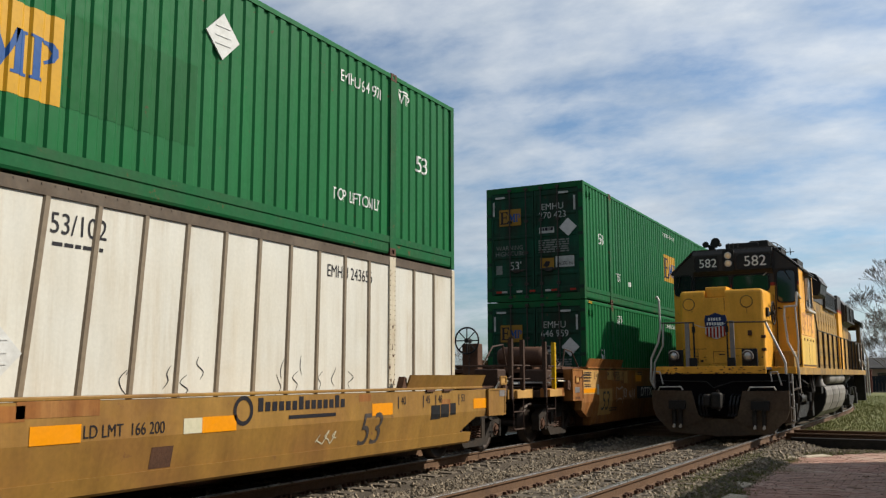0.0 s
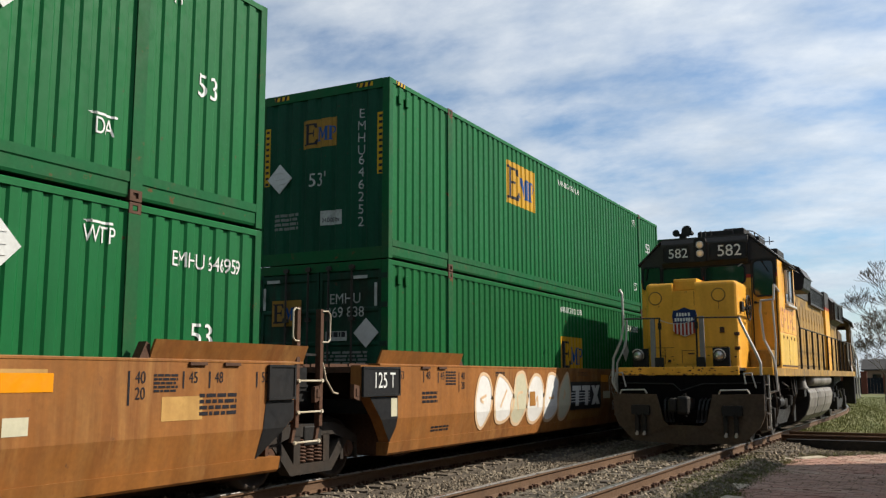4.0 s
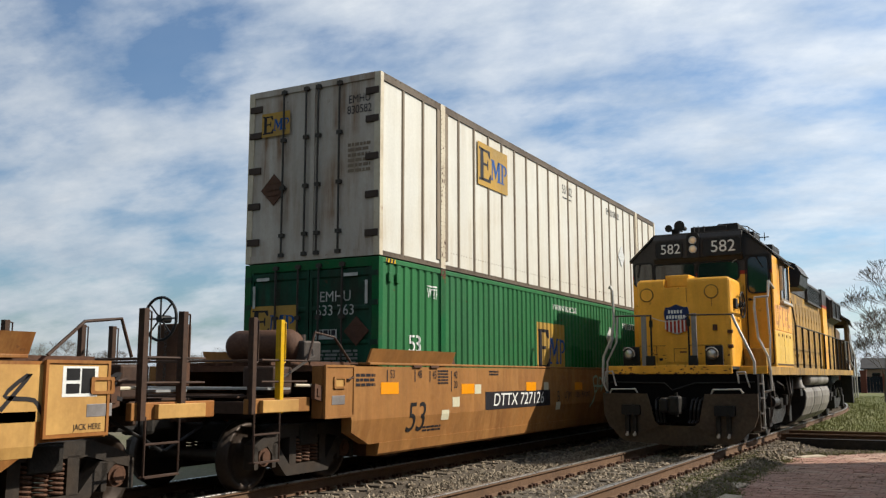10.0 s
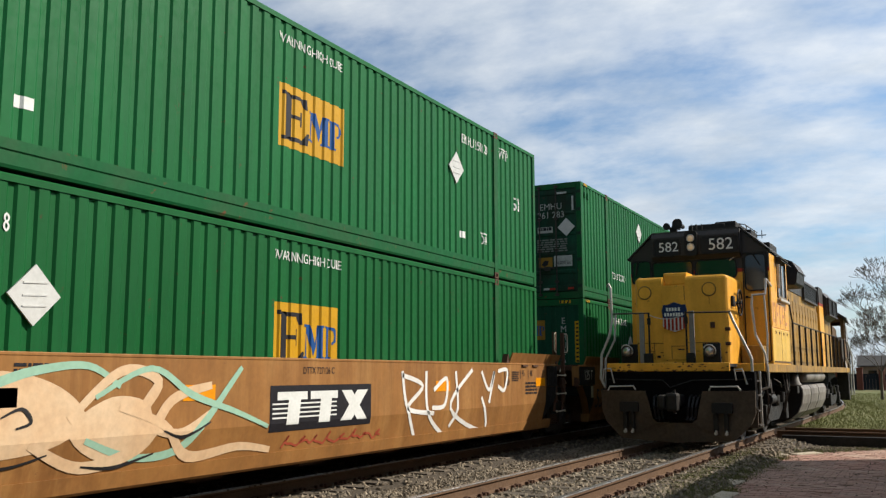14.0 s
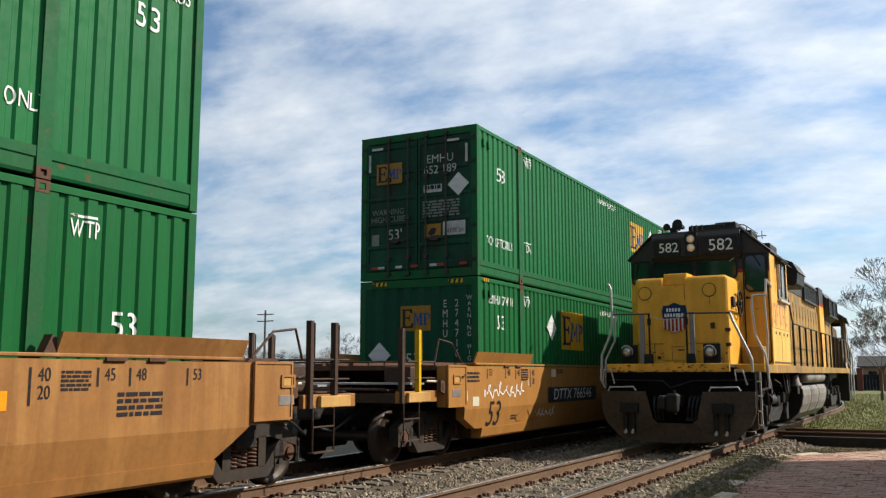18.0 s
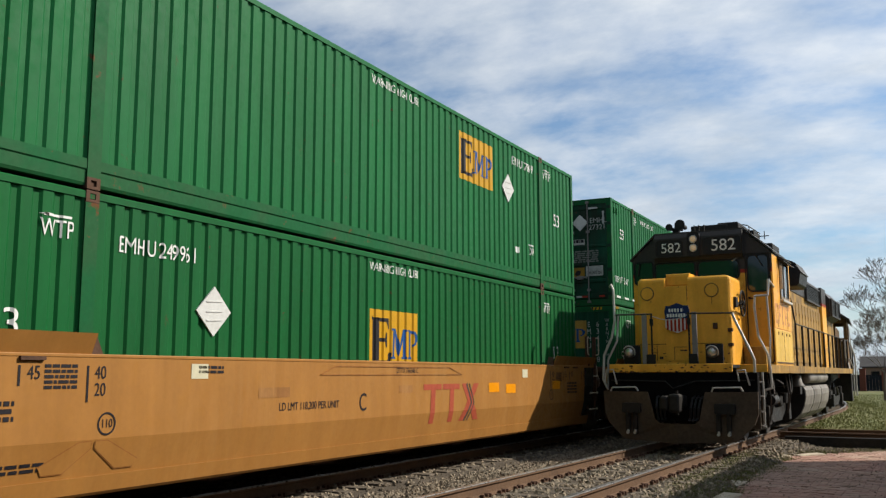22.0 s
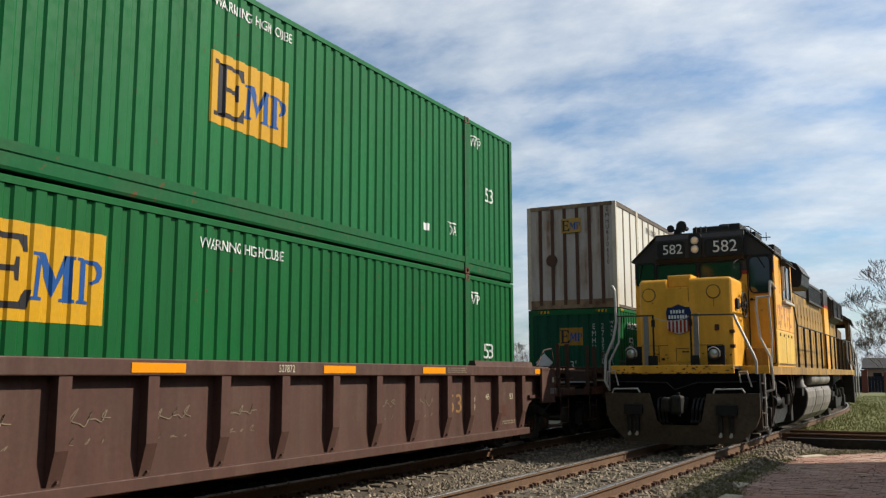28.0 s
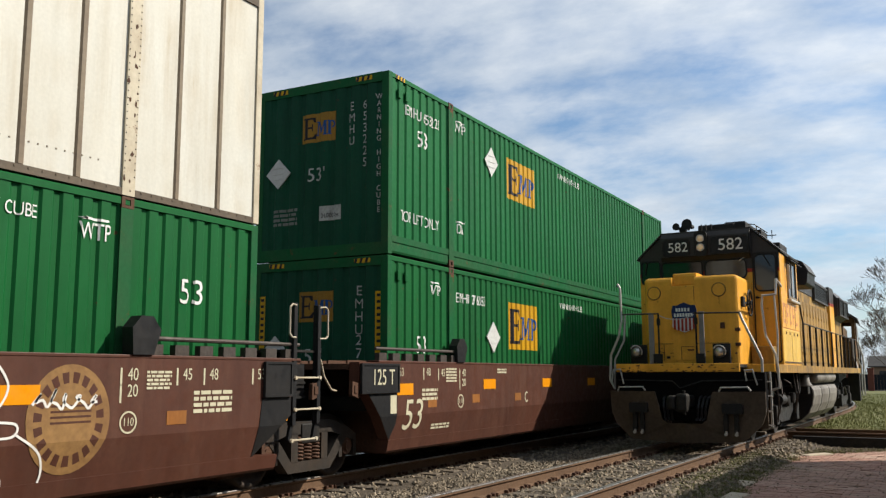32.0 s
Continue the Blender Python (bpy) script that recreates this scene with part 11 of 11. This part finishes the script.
tag_rows(c, 12.95, 13.7, ((1.1, 1.3),), SPRAY_WHITE, 0.026, 111)
words(c, CAR_SIDE, "LD LMT  115500  PER UNIT", 7.95, 0.98, 0.12, CREAM)
small_print(c, CAR_SIDE, 8.0, 1.46, 0.75, 0.11, 1, CREAM, 12)
spray(c, SPRAY_WHITE, 0.022, [(9.25, 0.31), (9.23, 0.5), (9.3, 0.7), (9.46, 0.8), (9.78, 0.81)], [(9.35, 0.31), (9.33, 0.5), (9.38, 0.68), (9.51, 0.79)], [(9.31, 1.09), (9.34, 0.96), (9.37, 0.82), (9.46, 0.81), (9.42, 0.99), (9.39, 1.07)], [(9.28, 1.09), (9.55, 0.99), (9.75, 0.93), (9.49, 1.16), (9.37, 1.31), (9.42, 1.46), (9.55, 1.54), (9.72, 1.52), (9.85, 1.39), (9.89, 1.19), (9.91, 0.97)], [(9.85, 1.41), (10.0, 1.53), (10.18, 1.54), (10.27, 1.45), (10.27, 1.3)], [(10.12, 0.94), (10.45, 1.14), (10.44, 0.83), (10.11, 0.78)], [(10.27, 1.3), (10.41, 1.47), (10.6, 1.53), (10.87, 1.47), (10.95, 1.3), (10.95, 0.8)], [(10.77, 1.19), (10.62, 1.13), (10.57, 0.99), (10.64, 0.82), (10.79, 0.85), (10.78, 0.96), (10.72, 0.94)], [(10.93, 1.12), (11.13, 0.84), (11.61, 0.84), (11.52, 1.09), (11.16, 0.88)], [(10.95, 1.38), (11.07, 1.53), (11.32, 1.56), (11.5, 1.45), (11.44, 1.2), (11.27, 0.98)], [(11.5, 1.45), (11.66, 1.55), (11.9, 1.55), (12.0, 1.38), (11.95, 1.12), (11.68, 0.95), (11.83, 0.99), (11.77, 0.78), (12.0, 0.87), (12.2, 0.81), (11.95, 1.12)], label="thin white spray line")
spray(c, SPRAY_WHITE, 0.022, [(11.95, 1.12), (11.98, 1.42), (12.14, 1.54), (12.31, 1.54)], [(12.57, 1.55), (12.71, 1.33), (12.62, 1.13), (12.49, 1.04), (12.8, 1.0), (12.76, 0.89), (12.37, 0.9)], [(9.75, 0.81), (9.75, 0.71), (9.85, 0.64), (9.95, 0.79), (9.89, 0.84), (9.81, 0.79), (9.94, 0.52), (9.96, 0.31)], [(10.25, 0.82), (10.45, 0.75), (10.51, 0.56), (10.52, 0.31)], [(11.13, 0.84), (11.14, 0.56), (11.03, 0.35)], [(11.17, 0.84), (11.49, 0.84), (11.6, 0.7), (11.6, 0.48), (11.56, 0.31)], [(11.85, 0.78), (12.11, 0.72), (12.21, 0.53), (12.15, 0.31)], [(12.63, 0.89), (12.51, 0.65), (12.41, 0.42), (12.54, 0.31), (12.73, 0.49), (12.56, 0.77)], [(12.81, 0.91), (13.07, 0.72), (13.1, 0.47), (12.89, 0.31)], label="thin white spray line")
c, SLIDE[0] = CARS[12], -0.08
amber(c, (0.21, 1.2), (3.16, 1.25), (5.89, 1.25), (8.6, 1.25), w=0.5)
big_53(c, 0.48, 0.80, CREAM)
words(c, CAR_SIDE, "C", 4.8, 0.98, 0.2, CREAM)
load_ring(c, 2.03, 0.98, CREAM)
for u, v in ((1.06, 0.98), (2.61, 1.01), (4.4, 1.0)):
    sticker(c, CAR_SIDE, u, v, 0.28, 0.14, CAR_RUST, "rust_patch", 0.004)

# ---- motion of the train and of the locomotive ----
def run(t):
    """Metres that the train has come since the start."""
    k = t / 32
    return 224.646 * k - 8.310 * k ** 2 + 39.167 * k ** 3 - 19.211 * k ** 4


CREEP = [(0, 3.05), (0.5, 2.70), (1, 2.31), (1.5, 1.96), (2, 1.62), (2.5, 1.32), (3, 1.04), (3.5, 0.77), (4.5, 0.32), (5.5, 0.0), (6, -0.09), (6.5, -0.14), (7, -0.21),
         (7.5, -0.25), (8, -0.26), (8.5, -0.22), (9, -0.17), (9.5, -0.13), (10, -0.09), (10.5, -0.05), (11, -0.02), (12, -0.01), (13, 0.0), (22, 0.0), (32, 0.0)]


def motions():
    for thing, x, y, z in TRAIN:
        rows = [(t, y - run(t)) for t in range(33)]
        walk(thing, [(t, pose(x - bend(w + LONG / 2) + math.sin(radians(bend_yaw(w + LONG / 2))) * LONG / 2 * -1, w, z, 0, 0, bend_yaw(w + LONG / 2))) for t, w in rows])
    for thing, y in ENGINES:
        walk(thing, [(t, pose(LOCO_X + drift(y + c) - (0.28 if y > 30 else 0), y + c, 0, 0, 0, 2.6 if y > 30 else -SKEW)) for t, c in CREEP])
    for wheel, place in RUNNING:
        walk(wheel, [(i / 15, Matrix.Translation(place) @ Matrix.Rotation(run(i / 15) / 0.42, 4, "X")) for i in range(481)])


motions()
